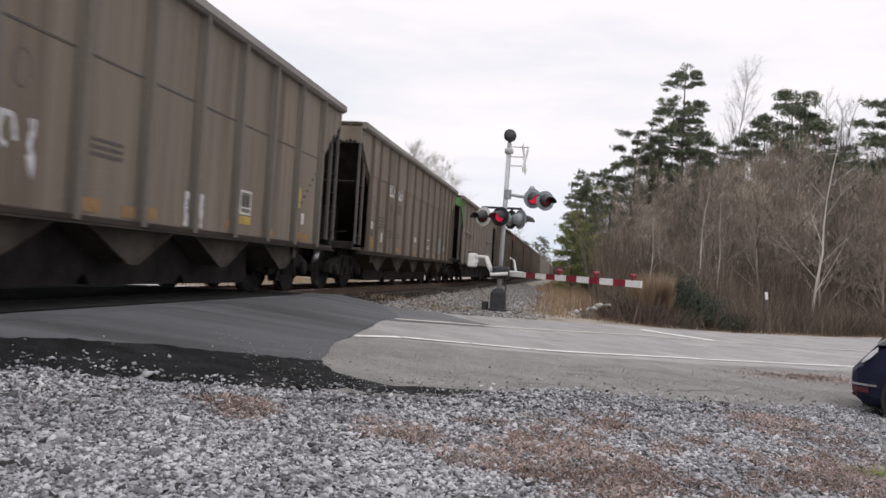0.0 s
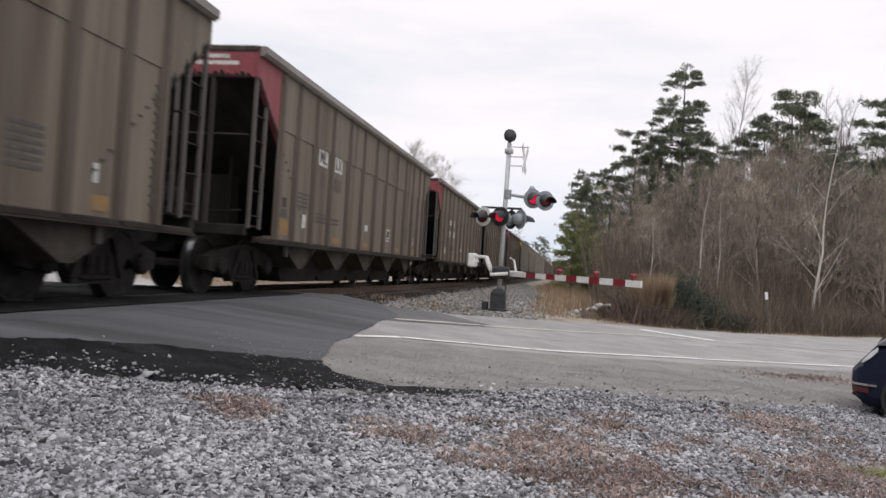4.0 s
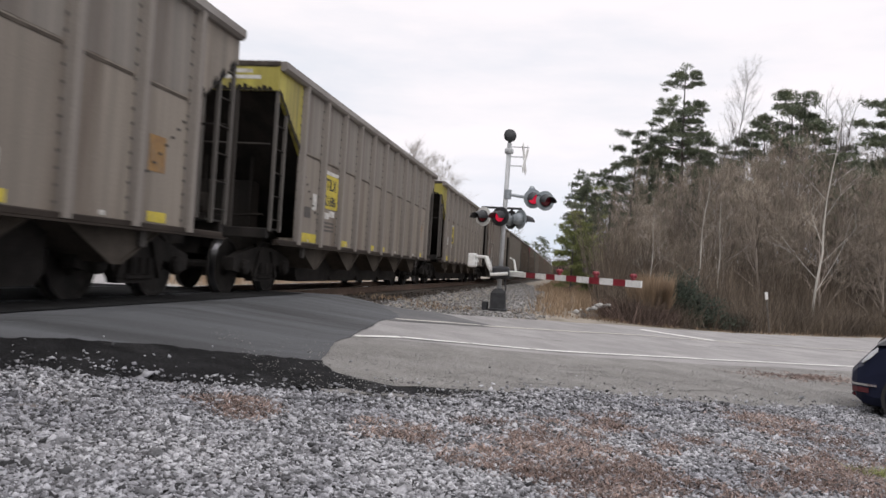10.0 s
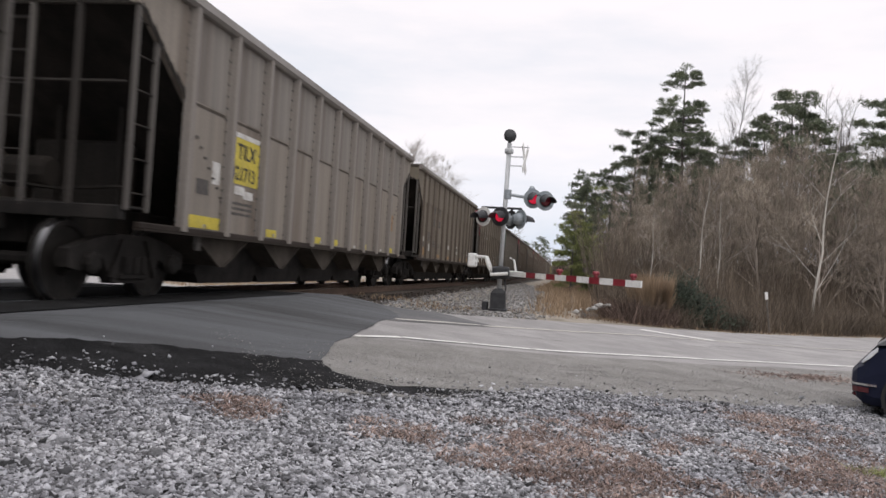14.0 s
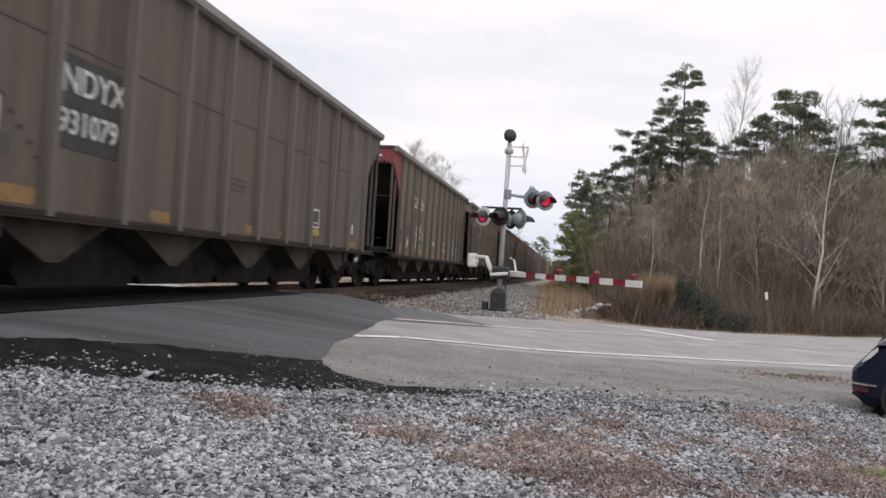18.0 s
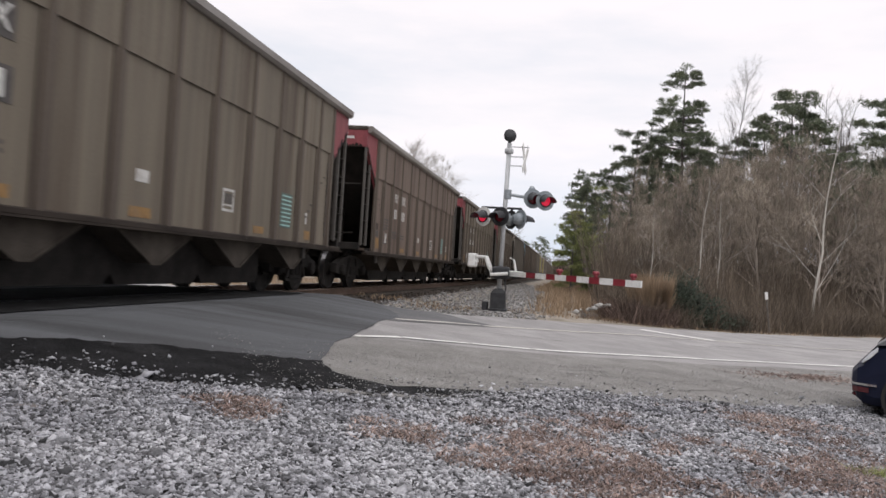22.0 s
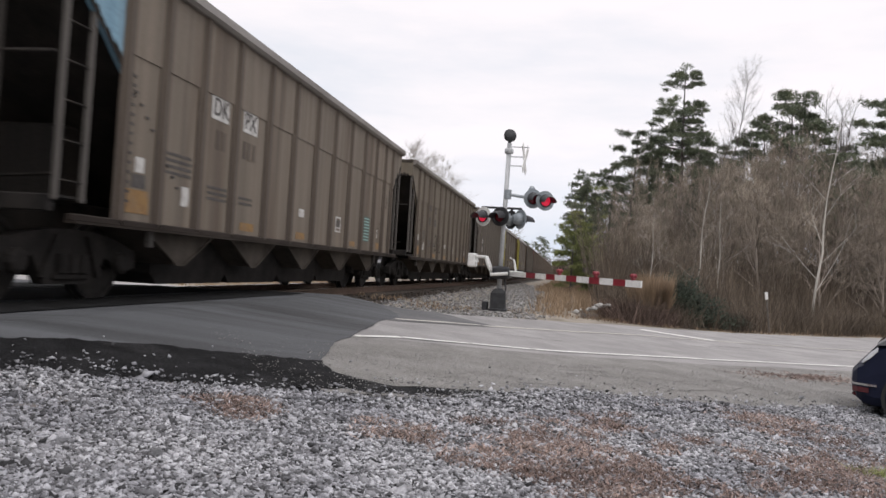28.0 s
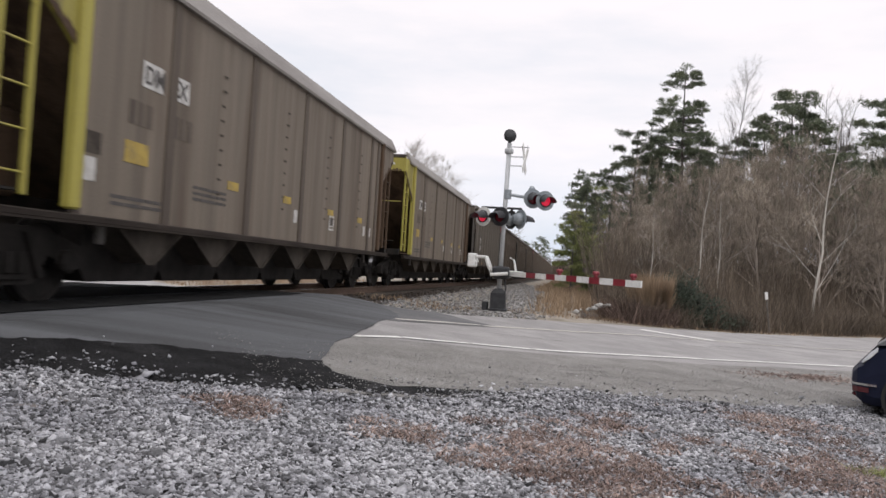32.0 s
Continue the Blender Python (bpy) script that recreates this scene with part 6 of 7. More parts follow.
plant("bare_tree", "very tall leafless grey tree with one straight trunk", vase_v[0], 16.5, 57.0, 0.985, 0, "bare trees of the wood", 2.6)


def pale_tree_meshes(seed, h):
    """A slender single trunk with a few long ascending branches."""
    rng = random.Random(seed)
    m, tips, pts = M(), [], [Vector((0, 0, -0.2))]
    for i in range(8):
        pts.append(pts[-1] + Vector((rng.gauss(0, 0.08), rng.gauss(0, 0.08), (h + 0.2) / 8)))
    rs = [0.0064 * h * (1 - 0.105 * i) for i in range(9)]
    m.tube(pts, rs, 8)
    for i in range(11):
        k = 0.16 + 0.78 * (i + 0.5 * rng.random()) / 11
        j = min(int(k * 8), 7)
        a = 0.5 + i * 2.6 + rng.uniform(-0.4, 0.4)
        e = Vector((math.cos(a), math.sin(a), rng.uniform(0.75, 1.2))).normalized()
        limb(m, rng, pts[j].lerp(pts[j + 1], k * 8 - j), e, h * rng.uniform(0.26, 0.38) * (1.2 - k), rs[j] * 0.36, 1, tips, 0.12)
    vs, fs = twig_cloud(tips, rng, 5, 0.45, 0.006)
    return m.mesh("trunk", [M_pale]), raw_mesh("crown", vs, fs, [M_greytwig])


pale_v = pale_tree_meshes(27, 9)
for x, y, h, lean in ((16.72, 36.5, 9.2, 2.5), (11.9, 37.0, 6.2, 1), (9.55, 34.0, 4.2, -3), (13.4, 40, 5.6, 2)):
    plant("pale_barked_tree", "slender leafless tree with pale bark", pale_v, x, y, h / 9, 0 if h > 9 else rng.uniform(0, 360), "pale-barked trees", lean)
CANOPY = ((7.6, 5.6), (9.2, 7.0), (10.7, 8.0), (12.2, 8.6), (13.7, 8.7), (15.3, 9.1), (16.9, 9.8), (18.4, 10.6), (19.7, 9.8), (21.7, 8.7), (24, 9.0), (30, 9.2))
x = 7.8
while x < 27.5:
    y = 50 + rng.uniform(-3.5, 3.0)
    top = prof(CANOPY, x) * y / 50 * rng.uniform(0.86, 1.03)
    v = rng.choice((2, 3, 4))
    plant("bare_tree", "slender leafless brown tree in the thicket", vase_v[v], x * y / 50 - 6.4 * (y / 50 - 1), y, (top + 0.35) / vase_h[v], rng.uniform(0, 360), "bare trees of the wood")
    x += rng.uniform(0.45, 0.85)
count = 0
while count < 210:
    y = rng.uniform(27, 100)
    x = rng.uniform(6.5, 62)
    q = road_q(x, y)
    d = x - track_x(y)
    if q < 9.5 or d < 7.5 + 0.02 * y or x > 12 + 0.62 * y:
        continue
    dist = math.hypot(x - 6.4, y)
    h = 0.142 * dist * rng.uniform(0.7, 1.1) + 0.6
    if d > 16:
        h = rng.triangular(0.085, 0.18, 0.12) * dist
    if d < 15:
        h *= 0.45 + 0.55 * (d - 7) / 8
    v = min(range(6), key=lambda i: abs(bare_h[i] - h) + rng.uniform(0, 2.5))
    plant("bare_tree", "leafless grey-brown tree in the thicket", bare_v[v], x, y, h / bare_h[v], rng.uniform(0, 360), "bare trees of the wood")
    count += 1
for x, y, top in ((-8.1, 68.5, 10.6), (-8.4, 83.6, 11.6), (-9.6, 74.5, 11.0), (-10, 95, 12)):
    plant("bare_tree", "leafless grey tree beyond the railway", bare_v[1], x, y, (top + 0.8) / 12, rng.uniform(0, 360), "bare trees beyond the track")
for i in range(26):
    y = 130 + i * 9 + rng.uniform(-3, 3)
    for side in (-1, 1):
        x = track_x(y) + side * rng.uniform(8, 14)
        if rng.random() < 0.4:
            plant("pine_tree", "dark green pine along the railway", pine_v[rng.randrange(3)], x, y, rng.uniform(0.7, 1.0), rng.uniform(0, 360), "trees along the line")
        else:
            v = rng.randrange(3)
            plant("bare_tree", "leafless tree along the railway", bare_v[v], x, y, rng.uniform(0.7, 1.0), rng.uniform(0, 360), "trees along the line")


for x, y, top in ((-7.5, 350, 17.5), (-10.5, 358, 15), (-14, 342, 15), (-6.6, 378, 17), (-17, 365, 14)):
    plant("pine_tree", "dark green pine far down the line", pine_v[0], x, y, top / 15, rng.uniform(0, 360), "trees along the line")


def blades(spots, per, hgt, w, lean, mat, name, label, cat, seed, three=False):
    """Upright thin blades or stems in one mesh."""
    rng = np.random.default_rng(seed)
    spots = np.repeat(np.asarray(spots, dtype=float), per, axis=0)
    n = len(spots)
    rad = spots[:, 4:5] if spots.shape[1] > 4 else 0.12
    base = spots[:, :3] + np.concatenate([rng.normal(0, 1, (n, 2)) * rad, np.zeros((n, 1))], axis=1)
    hh = spots[:, 3:4] * hgt * rng.uniform(0.5, 1.15, (n, 1))
    a = rng.uniform(0, 2 * np.pi, n)
    side = np.stack([np.cos(a), np.sin(a), np.zeros(n)], axis=1) * w * rng.uniform(0.6, 1.4, (n, 1))
    tilt = np.concatenate([rng.normal(0, lean, (n, 2)), np.ones((n, 1))], axis=1) * hh
    mid = base + tilt * 0.55
    top = base + tilt + np.concatenate([rng.normal(0, lean * 0.6, (n, 2)), np.zeros((n, 1))], axis=1) * hh
    vs = np.stack([base - side, base + side, mid - side * 0.7, mid + side * 0.7, top], axis=1).reshape(-1, 3)
    k = np.arange(n)[:, None] * 5
    fs = np.concatenate([k + np.array([[0, 1, 3]]), k + np.array([[0, 3, 2]]), k + np.array([[2, 3, 4]])], axis=0)
    return tagged(new(name, raw_mesh(name, vs, fs, [mat])), label, cat, kind="stuff")


# leaf litter sheet; its dark brown also holds the shade at the wood's base
lit_v, lit_f = [], []
for j in range(60):
    for i in range(60):
        s_, q_ = 3 + i * 1.4, 8.6 + j * 0.8
        p_ = ROAD_AT + ROAD_DIR * s_ + ROAD_NORMAL * q_
        x_ = max(p_.x, 6.2 + track_x(p_.y) + 0.02 * p_.y)
        lit_v.append((x_, p_.y, gz(x_, p_.y) + 0.02))
for j in range(59):
    for i in range(59):
        lit_f.append((j * 60 + i, j * 60 + i + 1, (j + 1) * 60 + i + 1, (j + 1) * 60 + i))
sheet("wood_floor", (lit_v, lit_f), M_litter, "leaf litter on the floor of the wood, its brown darkened for shade", "ground")
spots = []
while len(spots) < 1500:
    s_ = rng.uniform(5, 42)
    p_ = ROAD_AT + ROAD_DIR * s_ + ROAD_NORMAL * (rng.uniform(8.0, 10.5) + 0.6 * noise.noise((s_, 0, 0)))
    if p_.x < 8.0:
        continue
    spots.append((p_.x, p_.y, gz(p_.x, p_.y), rng.uniform(0.35, 1.25), 0.2))
blades(spots, 16, 1.0, 0.008, 0.45, M_brush, "edge_brush", "low tangled brush along the edge of the wood", "brush", 13)
spots = []
while len(spots) < 420:
    x_, y_ = rng.gauss(8.5, 0.6), rng.gauss(26.4, 0.8)
    if road_q(x_, y_) > 7.6 and x_ > 7.5:
        spots.append((x_, y_, gz(x_, y_), rng.uniform(0.3, 0.85), 0.15))
blades(spots, 14, 1.0, 0.008, 0.6, M_bramble, "brambles", "dark brown leafless brambles by the gate", "brush", 15)
spots = []
for i in range(1500):
    x_ = rng.uniform(-90, 90)
    spots.append((x_, 420 + rng.uniform(-20, 60), -1.2, rng.uniform(7, 13), 0.8))
blades(spots, 14, 1.0, 0.16, 0.12, M_brush, "far_woods", "distant bare woods at the end of the line", "woods", 14)
spots = []
while len(spots) < 8200:
    y = rng.uniform(25, 75)
    x = rng.uniform(6.0, 52)
    q = road_q(x, y)
    d = x - track_x(y)
    if q < 8.2 + rng.random() * 0.8 or d < 6.6 + 0.02 * y + rng.random():
        continue
    if q > 22 and rng.random() < 0.55:
        continue
    hmax = min(5.5, 1.0 + 0.35 * (q - 8)) * rng.uniform(0.4, 1.0)
    spots.append((x, y, gz(x, y), hmax, 0.12))
blades(spots, 6, 1.0, 0.012, 0.22, M_brush, "undergrowth", "tangled dry brown undergrowth of the wood", "brush", 3)
spots = []
while len(spots) < 1500:
    y = rng.uniform(22, 110)
    d = rng.uniform(4.3, 8.5)
    x = d + track_x(y)
    if road_q(x, y) < 8.4 or y < 48 and d < 5.5 - 0.5 * rng.random() ** 2 or 6.1 < x < 8.0 and 24 < y < 26.4:
        continue
    spots.append((x, y, gz(x, y), rng.uniform(0.2, 0.65), 0.1))
while len(spots) < 1850:
    s, q = rng.uniform(4, 50), rng.uniform(7.3, 9.0)
    p = ROAD_AT + ROAD_DIR * s + ROAD_NORMAL * q
    spots.append((p.x, p.y, gz(p.x, p.y), rng.uniform(0.04, 0.16), 0.2))
while len(spots) < 3150:
    y, x = rng.uniform(14, 60), rng.uniform(-30, -5.5)
    if (Vector((x, y)) - ROAD_AT).dot(ROAD_DIR) < 3.8 and road_q(x, y) > 10:
        continue
    spots.append((x, y, gz(x, y), rng.uniform(0.1, 0.5), 0.15))
blades(spots, 12, 1.0, 0.010, 0.25, M_grass, "dry_grass", "dry tan broom grass along the verge", "grass", 4)


def clump(name, label, mat, x, y, h, r, n, seed, w=0.012, lean=0.16):
    rg = random.Random(seed)
    vs, fs = [], []
    for i in range(n):
        a, k = rg.uniform(0, 6.28), math.sqrt(rg.random()) * r
        b = Vector((math.cos(a) * k * 0.5, math.sin(a) * k * 0.5, 0))
        hh = h * rg.uniform(0.5, 1.05)
        t = Vector((math.cos(a) * k * 1.2, math.sin(a) * k * 1.2, hh)) + rnd_dir(rg) * 0.08
        c = b.lerp(t, 0.55) + Vector((0, 0, 0.12 * hh))
        s = Vector((-math.sin(a + 1), math.cos(a + 1), 0)) * w
        kk = len(vs)
        vs += [b - s, b + s, c - s * 0.8, c + s * 0.8, t]
        fs += [(kk, kk + 1, kk + 3), (kk, kk + 3, kk + 2), (kk + 2, kk + 3, kk + 4)]
    ob = tagged(new(name, raw_mesh(name, vs, fs, [mat])), label, "grass clump")
    ob.matrix_basis = pose(x, y, gz(x, y))
    return ob


clump("broom_grass", "tall tawny clump of dry broom grass", M_grass, 9.05, 26.6, 1.7, 0.62, 1500, 1)
clump("broom_grass", "tall tawny clump of dry broom grass", M_grass, 8.6, 27.2, 1.3, 0.4, 600, 2)


def leafy_bush(x, y, h, r, n, seed):
    rg = random.Random(seed)
    ob = thing("evergreen_bush", "dark green leafy evergreen bush at the wood's edge", "bush", at=pose(x, y, gz(x, y)))
    m = M()
    vs, fs = [], []
    for i in range(14):
        a = rg.uniform(0, 6.28)
        e = Vector((math.cos(a) * r * rg.random(), math.sin(a) * r * rg.random(), h * rg.uniform(0.4, 0.95)))
        m.tube([(0, 0, -0.05), e * 0.5 + Vector((0, 0, 0.1)), e], [0.02, 0.014, 0.006], 4)
        for _ in range(n // 14):
            c = e + Vector((rg.gauss(0, 0.28) * r, rg.gauss(0, 0.28) * r, rg.gauss(-0.1, 0.22) * h))
            if c.z < 0.02:
                continue
            d = rnd_dir(rg, 0.3)
            s = d.orthogonal().normalized() * 0.025
            kk = len(vs)
            vs += [c - d * 0.05, c + s, c + d * 0.06, c - s]
            fs.append((kk, kk + 1, kk + 2, kk + 3))
    part("branches", m, M_bark, ob)
    part("foliage", raw_mesh("foliage", vs, fs, [M_evergreen]), M_evergreen, ob)


for i, (x, y, h, r) in enumerate(((9.95, 27.4, 1.45, 0.6), (10.5, 28.0, 0.95, 0.8), (11.3, 28.8, 0.55, 0.9), (10.1, 27.6, 1.1, 0.7))):
    leafy_bush(x, y, h, r, 2600, 40 + i)

post = thing("marker_post", "slim grey marker post with a white reflector in the brush", "marker post", at=pose(13.35, 29.6, gz(13.35, 29.6), 0, -7, 0))
part("shaft", M().box((-0.022, -0.016, -0.1), (0.022, 0.016, 1.22), bev=0.006), M_greybark, post)
part("reflector", M().box((-0.045, -0.034, 1.2), (0.045, 0.03, 1.46), bev=0.008), M_whitep, post, "white reflector plate")

# ---- loose stones ----
OCT = [(0, 0, 1), (1, 0, 0), (0, 1, 0), (-1, 0, 0), (0, -1, 0), (0, 0, -1)]
OCT_F = [(0, 1, 2), (0, 2, 3), (0, 3, 4), (0, 4, 1), (5, 2, 1), (5, 3, 2), (5, 4, 3), (5, 1, 4)]


def stones(name, label, places, size, mat, seed):
    """Angular stones: squashed, skewed eight-faced bodies in one mesh."""
    rg = np.random.default_rng(seed)
    p = np.asarray(places, dtype=float)
    n = len(p)
    ico = np.array(OCT)[None] * rg.uniform(0.6, 1.3, (n, 6, 1)) + rg.normal(0, 0.15, (n, 6, 3))
    s = size * np.exp(rg.normal(0, 0.32, (n, 1, 1))) * 0.52
    ax = rg.normal(0, 1, (n, 3, 3))
    qm, _ = np.linalg.qr(ax)
    body = (ico * rg.uniform(0.42, 1.3, (n, 1, 3))) * s
    body = np.einsum("nij,nkj->nki", qm, body)
    body[:, :, 2] *= 0.7
    vs = (body + p[:, None, :]).reshape(-1, 3)
    fs = (np.array(OCT_F)[None] + (np.arange(n) * 6)[:, None, None]).reshape(-1, 3)
    return tagged(new(name, raw_mesh(name, vs, fs, [mat])), label, "gravel", kind="stuff")


GRAVEL_EDGE = ((-40, -4.25), (-4.5, -4.2), (-3.77, -4.0), (-3, -4.05), (-2.58, -4.12), (-1.77, -4.3), (-1.2, -4.1), (-0.6, -3.8), (0.6, -3.4), (1.3, -3.7), (2.8, -3.98), (6, -4.02), (60, -4.02))
WEEDS = ((6.5, 4.9, 0.7, 0.9), (5.3, 5.0, 0.3, 0.9), (6.6, 6.6, 0.4, 0.75), (8.2, 8.3, 0.6, 0.8), (8.3, 6.2, 0.9, 0.85), (4.3, 4.84, 0.22, 0.55), (7.0, 5.9, 0.5, 0.6))
rg = np.random.default_rng(8)
pl = []
weed = []
while len(pl) < 150000:
    dist = 3.2 + 11 * rg.random() ** 1.25
    a = radians(90 + 9.34) + rg.uniform(-0.60, 0.60)
    x, y = EYE.x + math.cos(a) * dist, math.sin(a) * dist
    q = road_q(x, y)
    s_ = (Vector((x, y)) - ROAD_AT).dot(ROAD_DIR)
    over = q - prof(GRAVEL_EDGE, s_) - 0.2 * noise.noise((x * 1.5, y * 1.5, 0)) - 0.16 * noise.noise((x * 5, y * 5, 0))
    if over > 0 and rg.random() > (0.30 * math.exp(-over / 0.14) if s_ < -1.6 else 0.14 * math.exp(-over / 0.14)) + 0.0003:
        continue
    if q > -2.2:
        continue
    w = max(k * math.exp(-((x - u) ** 2 + (y - v) ** 2) / (2 * r * r)) for u, v, r, k in WEEDS)
    w += 0.5 * noise.noise((x * 1.1, y * 1.1, 5.0)) + 0.6 * noise.noise((x * 4, y * 4, 9.0)) - 0.54
    if w > 0.04:
        weed.append((x, y, gz(x, y) + 0.01, rg.uniform(0.4, 1.0), 0.05))
        if rg.random() < 0.24:
            continue
    pl.append((x, y, gz(x, y) + rg.uniform(0.0, 0.02) + (0.035 if over > 0.12 else 0.016 if q > -4.35 else 0.0)))
rest = 0
while rest < 60000:
    r, a = 0.2 + 12.8 * rg.random() ** 0.8, rg.uniform(0, 2 * math.pi)
    x, y = EYE.x + math.cos(a) * r, math.sin(a) * r
    q, s_ = road_q(x, y), (Vector((x, y)) - ROAD_AT).dot(ROAD_DIR)
    if abs((a - radians(99.34) + math.pi) % (2 * math.pi) - math.pi) < 0.59 and r > 3.2 or not (-15 < q < -4.2 and -9 < s_ < 22) or x < 2.9:
        continue
    pl.append((x, y, gz(x, y) + rg.uniform(0.0, 0.02)))
    rest += 1
chips = []
while len(chips) < 16000:
    s_, q = rg.uniform(-2.6, 8.5), -4.25 + 2.6 * rg.random() ** 2.2
    if q < prof(GRAVEL_EDGE, s_) - 0.1 or (s_ < prof(SEAM, q) - 0.05 and rg.random() < 0.75) or noise.noise((s_ * 1.8, q * 2.4, 2)) < rg.uniform(-0.5, 0.35):
        continue
    p_ = ROAD_AT + ROAD_DIR * s_ + ROAD_NORMAL * q
    chips.append((p_.x, p_.y, gz(p_.x, p_.y) + (0.046 if s_ < prof(SEAM, q) else 0.034)))
stones("stone_chips", "fine pale stone chips scattered over the asphalt edge", chips, 0.0105, M_chip, 21)
stones("gravel", "loose grey and white crushed stone", pl, 0.031, M_stone, 1)
spill = []
for i in range(1100):
    p_ = ROAD_AT + ROAD_DIR * rg.normal(7.3, 0.7) + ROAD_NORMAL * rg.normal(-1.75, 0.28)
    if noise.noise((p_.x * 2, p_.y * 2, 3)) > -0.1:
        spill.append((p_.x, p_.y, gz(p_.x, p_.y) + 0.03, rg.uniform(0.3, 0.7), 0.06))
blades(spill, 2, 0.05, 0.007, 1.2, M_leaf, "leaf_litter", "brown leaves blown onto the edge of the asphalt", "leaves", 7)
tuft = [(8.75 + rg.normal(0, 0.1), 6.35 + rg.normal(0, 0.07), gz(8.75, 6.35), rg.uniform(0.5, 1.0), 0.02) for i in range(130)]
blades(tuft, 3, 0.10, 0.004, 0.5, M_light_needle, "green_tuft", "small tuft of green grass in the gravel", "grass", 8)
blades(weed[::2][:16000], 3, 0.040, 0.0058, 1.1, M_leaf, "dead_weeds", "matted dead brown weeds and leaves in the gravel", "weeds", 6)
pl = []
while len(pl) < 26000:
    y = 14.5 + 60 * rg.random() ** 1.6
    d = rg.uniform(-2.2, 6.0 if y < 40 else 4.8)
    x = d + track_x(y)
    if road_q(x, y) < prof(FAR_EDGE, (Vector((x, y)) - ROAD_AT).dot(ROAD_DIR)) + 0.15:
        continue
    if d > 5.0 and rg.random() < (d - 5.0):
        continue
    zt = gz(x, y) + rg.uniform(-0.01, 0.03)
    pl.append((x, y, zt))
stones("ballast", "grey railway ballast with rusty dust", [p for p in pl if p[0] - track_x(p[1]) > 2.0 + 0.25 * noise.noise((p[1], p[0], 0))], 0.07, M_ballast, 2)
stones("oily_ballast", "dark oil-stained ballast between and beside the rails", [p for p in pl if p[0] - track_x(p[1]) <= 2.0 + 0.25 * noise.noise((p[1], p[0], 0))], 0.06, M_oily, 12)
stones("riprap", "pale broken rocks on the bank", [(6.45 + 0.09 * i + rg.uniform(-0.1, 0.1), 25.3 + 0.05 * i + rg.uniform(-0.2, 0.2), gz(6.9, 25.3) + 0.12 + 0.022 * i) for i in range(14)], 0.22, M_rock, 3)


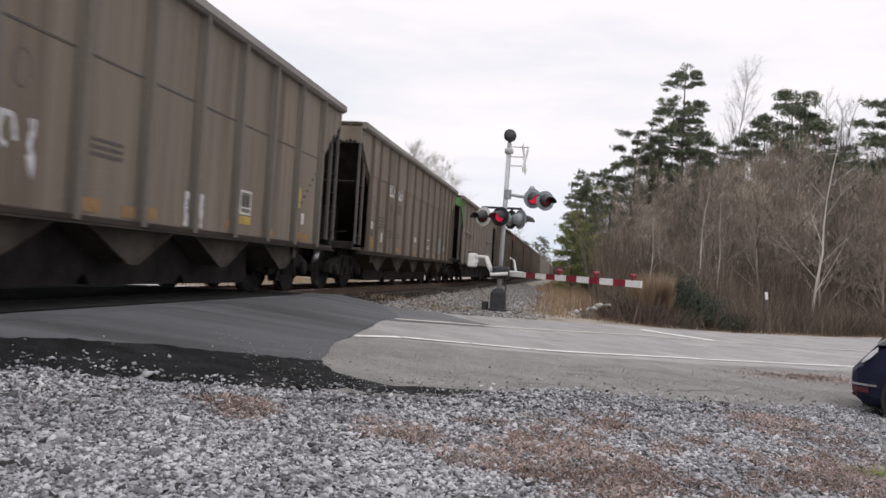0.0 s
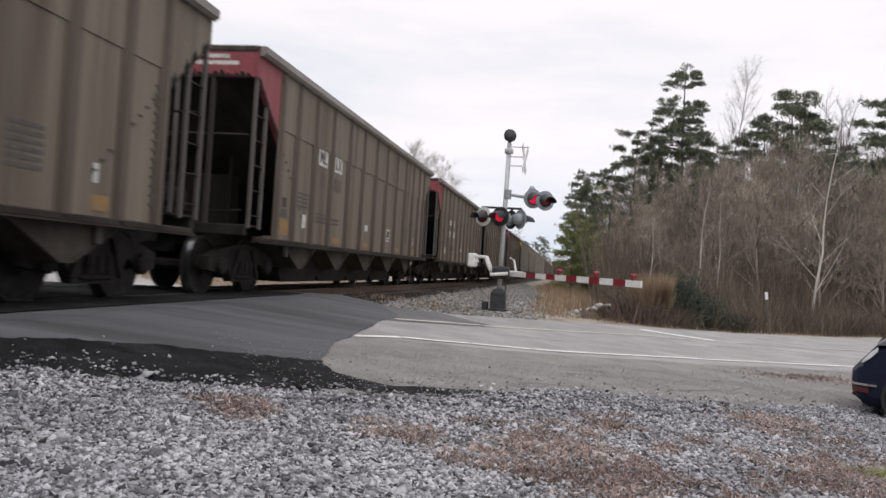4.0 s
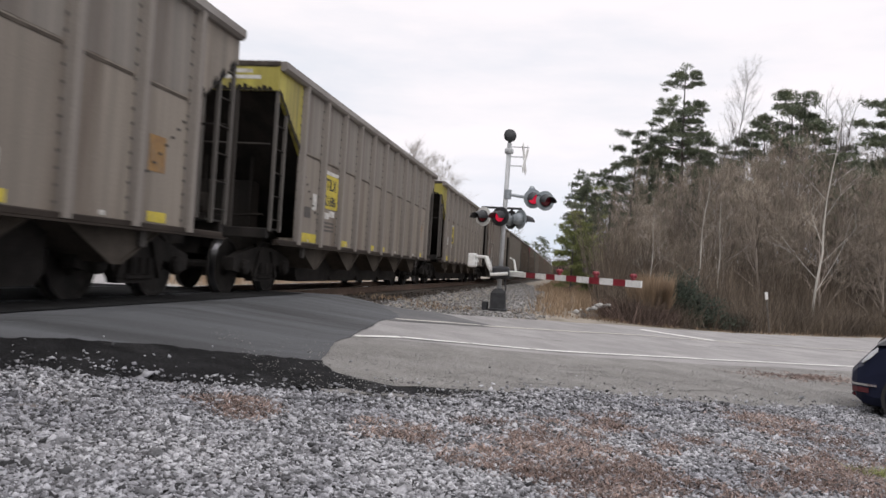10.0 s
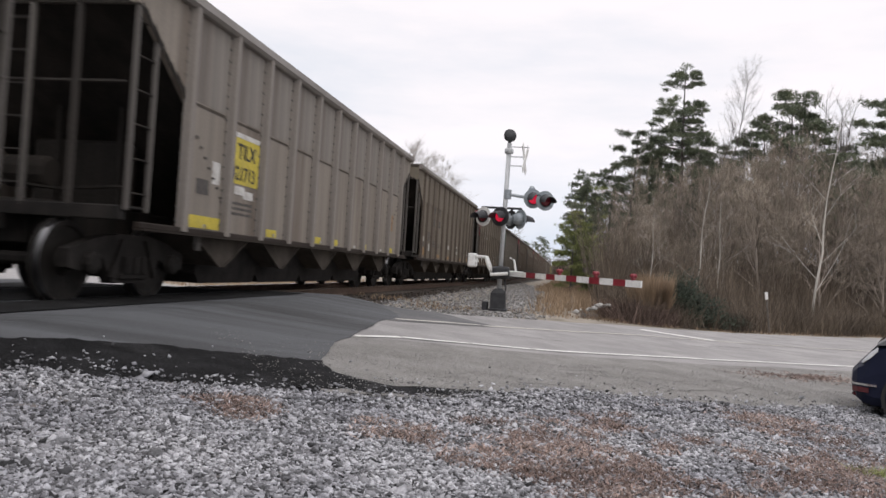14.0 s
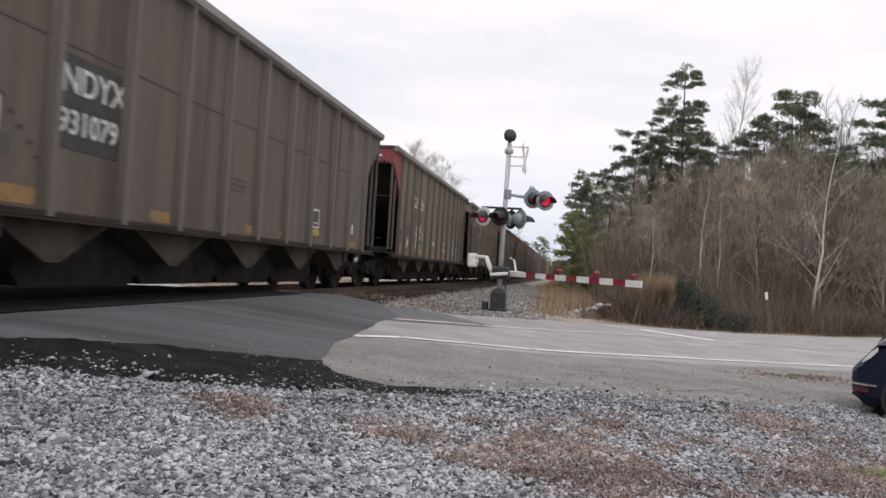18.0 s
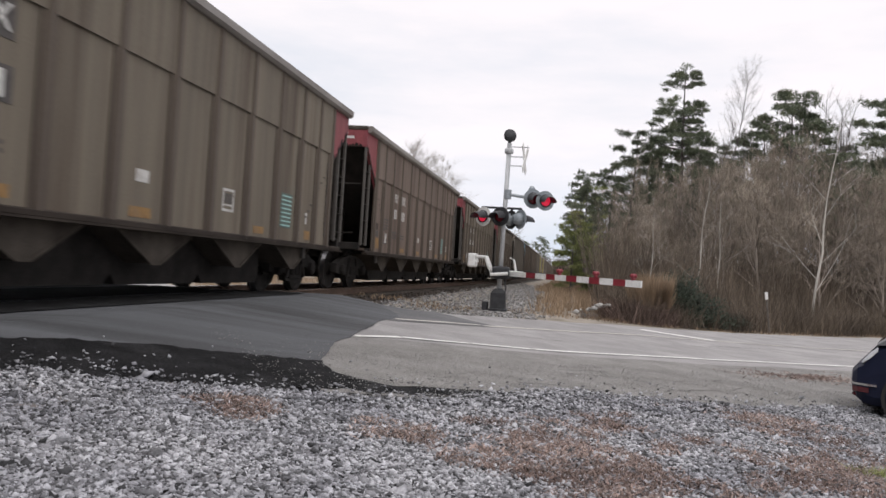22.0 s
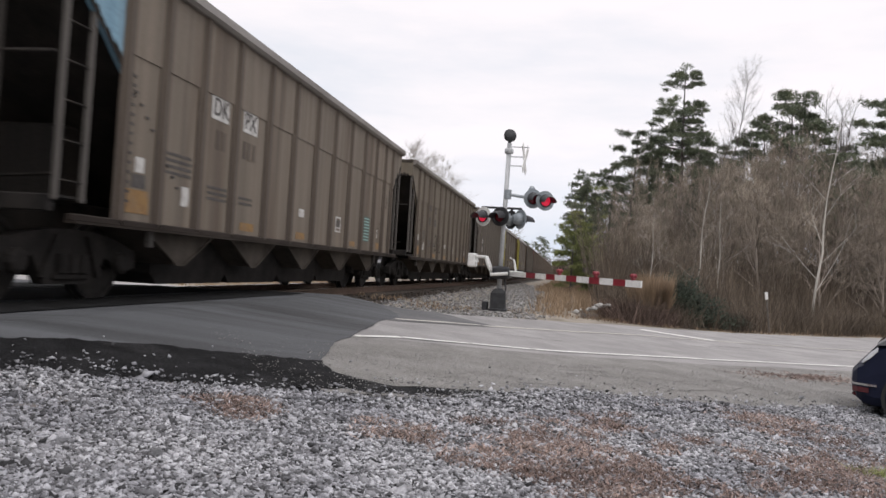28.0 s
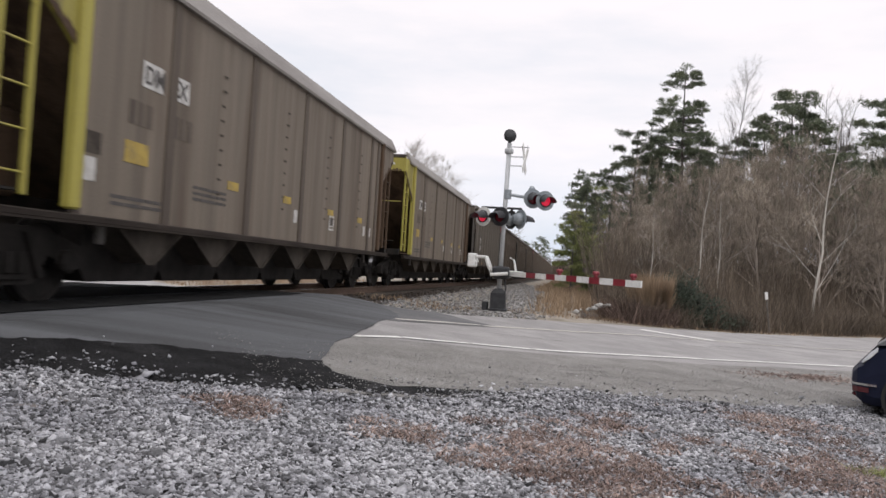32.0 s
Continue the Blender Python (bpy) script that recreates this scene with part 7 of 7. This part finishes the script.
# ---- parked car ----
def parked_car():
    """A dark blue hatchback; its tail points along -x of its own space."""
    root = thing("parked_car", "dark blue parked car with clear tail lamps", "car")
    paint_m = mk("dark_blue_car_paint", (0.012, 0.015, 0.032), (0.016, 0.019, 0.040), 2, 200, 0.3, 0.0, 0.0, spec=0.18)
    glass = mk("dark_window_glass", (0.02, 0.022, 0.025), (0.03, 0.032, 0.035), 2, 90, 0.05, 0, 0.0, spec=0.8)
    tyre = mk("black_tyre_rubber", (0.015, 0.015, 0.015), (0.025, 0.025, 0.025), 9, 90, 0.85, 0, 0.2)
    alloy = mk("grey_alloy", (0.4, 0.4, 0.41), (0.5, 0.5, 0.5), 9, 90, 0.35, 0.8, 0.02)
    clear = mk("clear_lamp_glass", (0.6, 0.62, 0.64), (0.75, 0.76, 0.78), 9, 90, 0.1, 0, 0.0)
    redl = mk("red_reflector", (0.07, 0.013, 0.018), (0.10, 0.02, 0.025), 9, 90, 0.2, 0, 0.0)
    chrome = mk("chrome_trim", (0.6, 0.6, 0.62), (0.7, 0.7, 0.7), 9, 90, 0.15, 1, 0.0)
    # tail first: along, underside, top, half width
    sect = [(-2.18, 0.38, 0.56, 0.60), (-2.165, 0.33, 0.60, 0.70), (-2.11, 0.26, 0.66, 0.78), (-2.05, 0.22, 0.70, 0.81), (-1.93, 0.19, 0.86, 0.84), (-1.8, 0.18, 0.92, 0.86), (-1.5, 0.18, 0.96, 0.88), (-0.5, 0.18, 0.95, 0.89), (0.6, 0.18, 0.95, 0.89), (1.3, 0.20, 0.93, 0.87), (1.9, 0.24, 0.82, 0.80), (2.15, 0.30, 0.66, 0.66), (2.2, 0.40, 0.56, 0.55)]
    m = M()
    m.loft([[(x, -w * 0.92, a), (x, -w, a + 0.1), (x, -w * 1.005, a + (b - a) * 0.55), (x, -w * 0.975, b - 0.05), (x, -w * 0.90, b), (x, w * 0.90, b), (x, w * 0.975, b - 0.05), (x, w * 1.005, a + (b - a) * 0.55), (x, w, a + 0.1), (x, w * 0.92, a)] for x, a, b, w in sect])
    part("body", m, paint_m, root)
    roof = [(-1.92, 0.90, 0.92, 0.76), (-1.35, 0.94, 1.36, 0.68), (-0.2, 0.94, 1.46, 0.68), (0.45, 0.94, 1.38, 0.68), (1.25, 0.93, 0.95, 0.76)]
    m = M()
    m.loft([[(x, -0.84, a), (x, -w, b - 0.05), (x, -w * 0.85, b), (x, w * 0.85, b), (x, w, b - 0.05), (x, 0.84, a)] for x, a, b, w in roof])
    part("cabin", m, glass, root, "dark glass cabin")
    m = M().loft([[(x, -0.62, z), (x, 0.62, z), (x, 0.62, z + 0.025), (x, -0.62, z + 0.025)] for x, z in ((-1.4, 1.355), (-0.2, 1.462), (0.45, 1.385))])
    part("roof", m, paint_m, root)
    part("tail_spoiler", M().prism([(-2.075, 0.70), (-2.02, 0.685), (-1.86, 0.90), (-1.90, 0.92)], 1, -0.55, 0.55), paint_m, root)
    part("badge", M().box((-2.082, -0.30, 0.665), (-2.05, 0.30, 0.69), bev=0.008), chrome, root)
    for sy in (-1, 1):
        m = M().loft([[(x, sy * w, 0.415), (x, sy * (w - 0.05), 0.415), (x, sy * (w - 0.05), 0.44), (x, sy * w, 0.44)] for x, w in ((-2.172, 0.685), (-2.12, 0.80), (-2.0, 0.852), (-1.9, 0.868))])
        part("side_strip", m, chrome, root, "chrome strip round the bumper corner")
        m = M().loft([[(x, sy * w, 0.335), (x, sy * (w - 0.05), 0.335), (x, sy * (w - 0.05), 0.395), (x, sy * w, 0.395)] for x, w in ((-2.16, 0.715), (-2.10, 0.80), (-1.98, 0.855))])
        part("corner_reflector", m, redl, root, "dark red corner reflector")
        for x in (-1.48, 1.35):
            part("wheel_arch", M().disc((x, sy * 0.79, 0.31), (0, sy, 0), [(0.37, 0.02), (0.37, 0.112), (0.33, 0.112), (0.33, 0.02)], 24), tyre, root)
    part("valance", M().box((-2.06, -0.6, 0.15), (-1.7, 0.6, 0.36), bev=0.04), tyre, root)
    for sy in (-1, 1):
        m = M().loft([[(x, sy * w, z0_), (x, sy * (w - 0.10), z0_), (x, sy * (w - 0.1), z1_), (x, sy * w, z1_)] for x, w, z0_, z1_ in ((-2.065, 0.805, 0.672, 0.705), (-1.98, 0.834, 0.74, 0.81), (-1.90, 0.85, 0.83, 0.885))])
        part("tail_lamp", m, clear, root)
        part("reflector", M().box((-2.16, sy * 0.72, 0.27), (-1.96, sy * 0.42, 0.33), bev=0.02), redl, root)
        part("head_lamp", M().box((1.95, sy * 0.72, 0.62), (2.14, sy * 0.45, 0.74), bev=0.03), clear, root)
        part("mirror", M().box((0.75, sy * 0.90, 0.95), (0.92, sy * 1.05, 1.08), bev=0.03), paint_m, root)
        part("door_handle", M().box((-0.35, sy * 0.89, 0.80), (-0.17, sy * 0.915, 0.83), bev=0.008), paint_m, root)
        for x in (-1.48, 1.35):
            wh = new("wheel")
            wh.parent = root
            wh.matrix_basis = pose(x, sy * 0.80, 0.31)
            part("tyre", M().disc((0, 0, 0), (0, sy, 0), [(0.2, -0.1), (0.29, -0.1), (0.31, -0.06), (0.31, 0.06), (0.29, 0.1), (0.21, 0.1)], 24), tyre, wh)
            m = M().disc((0, 0, 0), (0, sy, 0), [(0.21, 0.05), (0.21, 0.10), (0.19, 0.105), (0.18, 0.06)], 20)
            for i in range(5):
                a = i * 1.2566
                m.tube([(0, sy * 0.08, 0), (math.cos(a) * 0.19, sy * 0.08, math.sin(a) * 0.19)], 0.03, 5)
            part("rim", m, alloy, wh)
    return root


car = parked_car()
ca = -22.0
car.matrix_basis = pose(10.0 + 2.18 * math.cos(radians(ca)), 10.9 + 2.18 * math.sin(radians(ca)), gz(11.5, 11.2) + 0.03, 0, 0, ca)


# ---- what moves ----
def motions():
    times = [i * 1.0 for i in range(33)]
    for k, root in train.items():
        walk(root, [(t, car_at(centre(k, t))) for t in times])
        # wheels turn while the car is near
        for o in root.children_recursive:
            if not o.name.startswith("wheelset"):
                continue
            yy = o.parent.matrix_basis.translation.y + o.matrix_basis.translation.y
            at = o.matrix_basis.translation.copy()
            rows = []
            near = [i / 30 for i in range(0, 961) if 3.0 < centre(k, i / 30) + yy < 19.0]
            if len(near) < 3:
                continue
            ts = sorted({0.0, 32.0, *near})
            turn = 0.0
            prev = None
            for t in ts:
                if prev is not None and t - prev < 0.05:
                    turn += (run(t) - run(prev)) / 0.457
                prev = t
                rows.append((t, Matrix.Translation(at) @ Matrix.Rotation(turn, 4, "X")))
            walk(o, rows)
    half = 0.62
    for drums, ph in ((drums_a, 0), (drums_b, 1)):
        for o in drums:
            rows, t, i, ang = [], 6.75 - 11 * half, -11, 0.0
            lit = ((i + ph) % 2 == 0)
            ang = 0 if lit else 180
            rows.append((0.0, Matrix.Rotation(radians(ang), 4, "Z")))
            t += half
            while t < 31.9:
                for j in range(4):
                    rows.append((t - 0.05 + 0.0333 * j, Matrix.Rotation(radians(ang + 60 * j), 4, "Z")))
                ang += 180
                t += half
            rows.append((32.0, Matrix.Rotation(radians(ang), 4, "Z")))
            walk(o, rows)


motions()
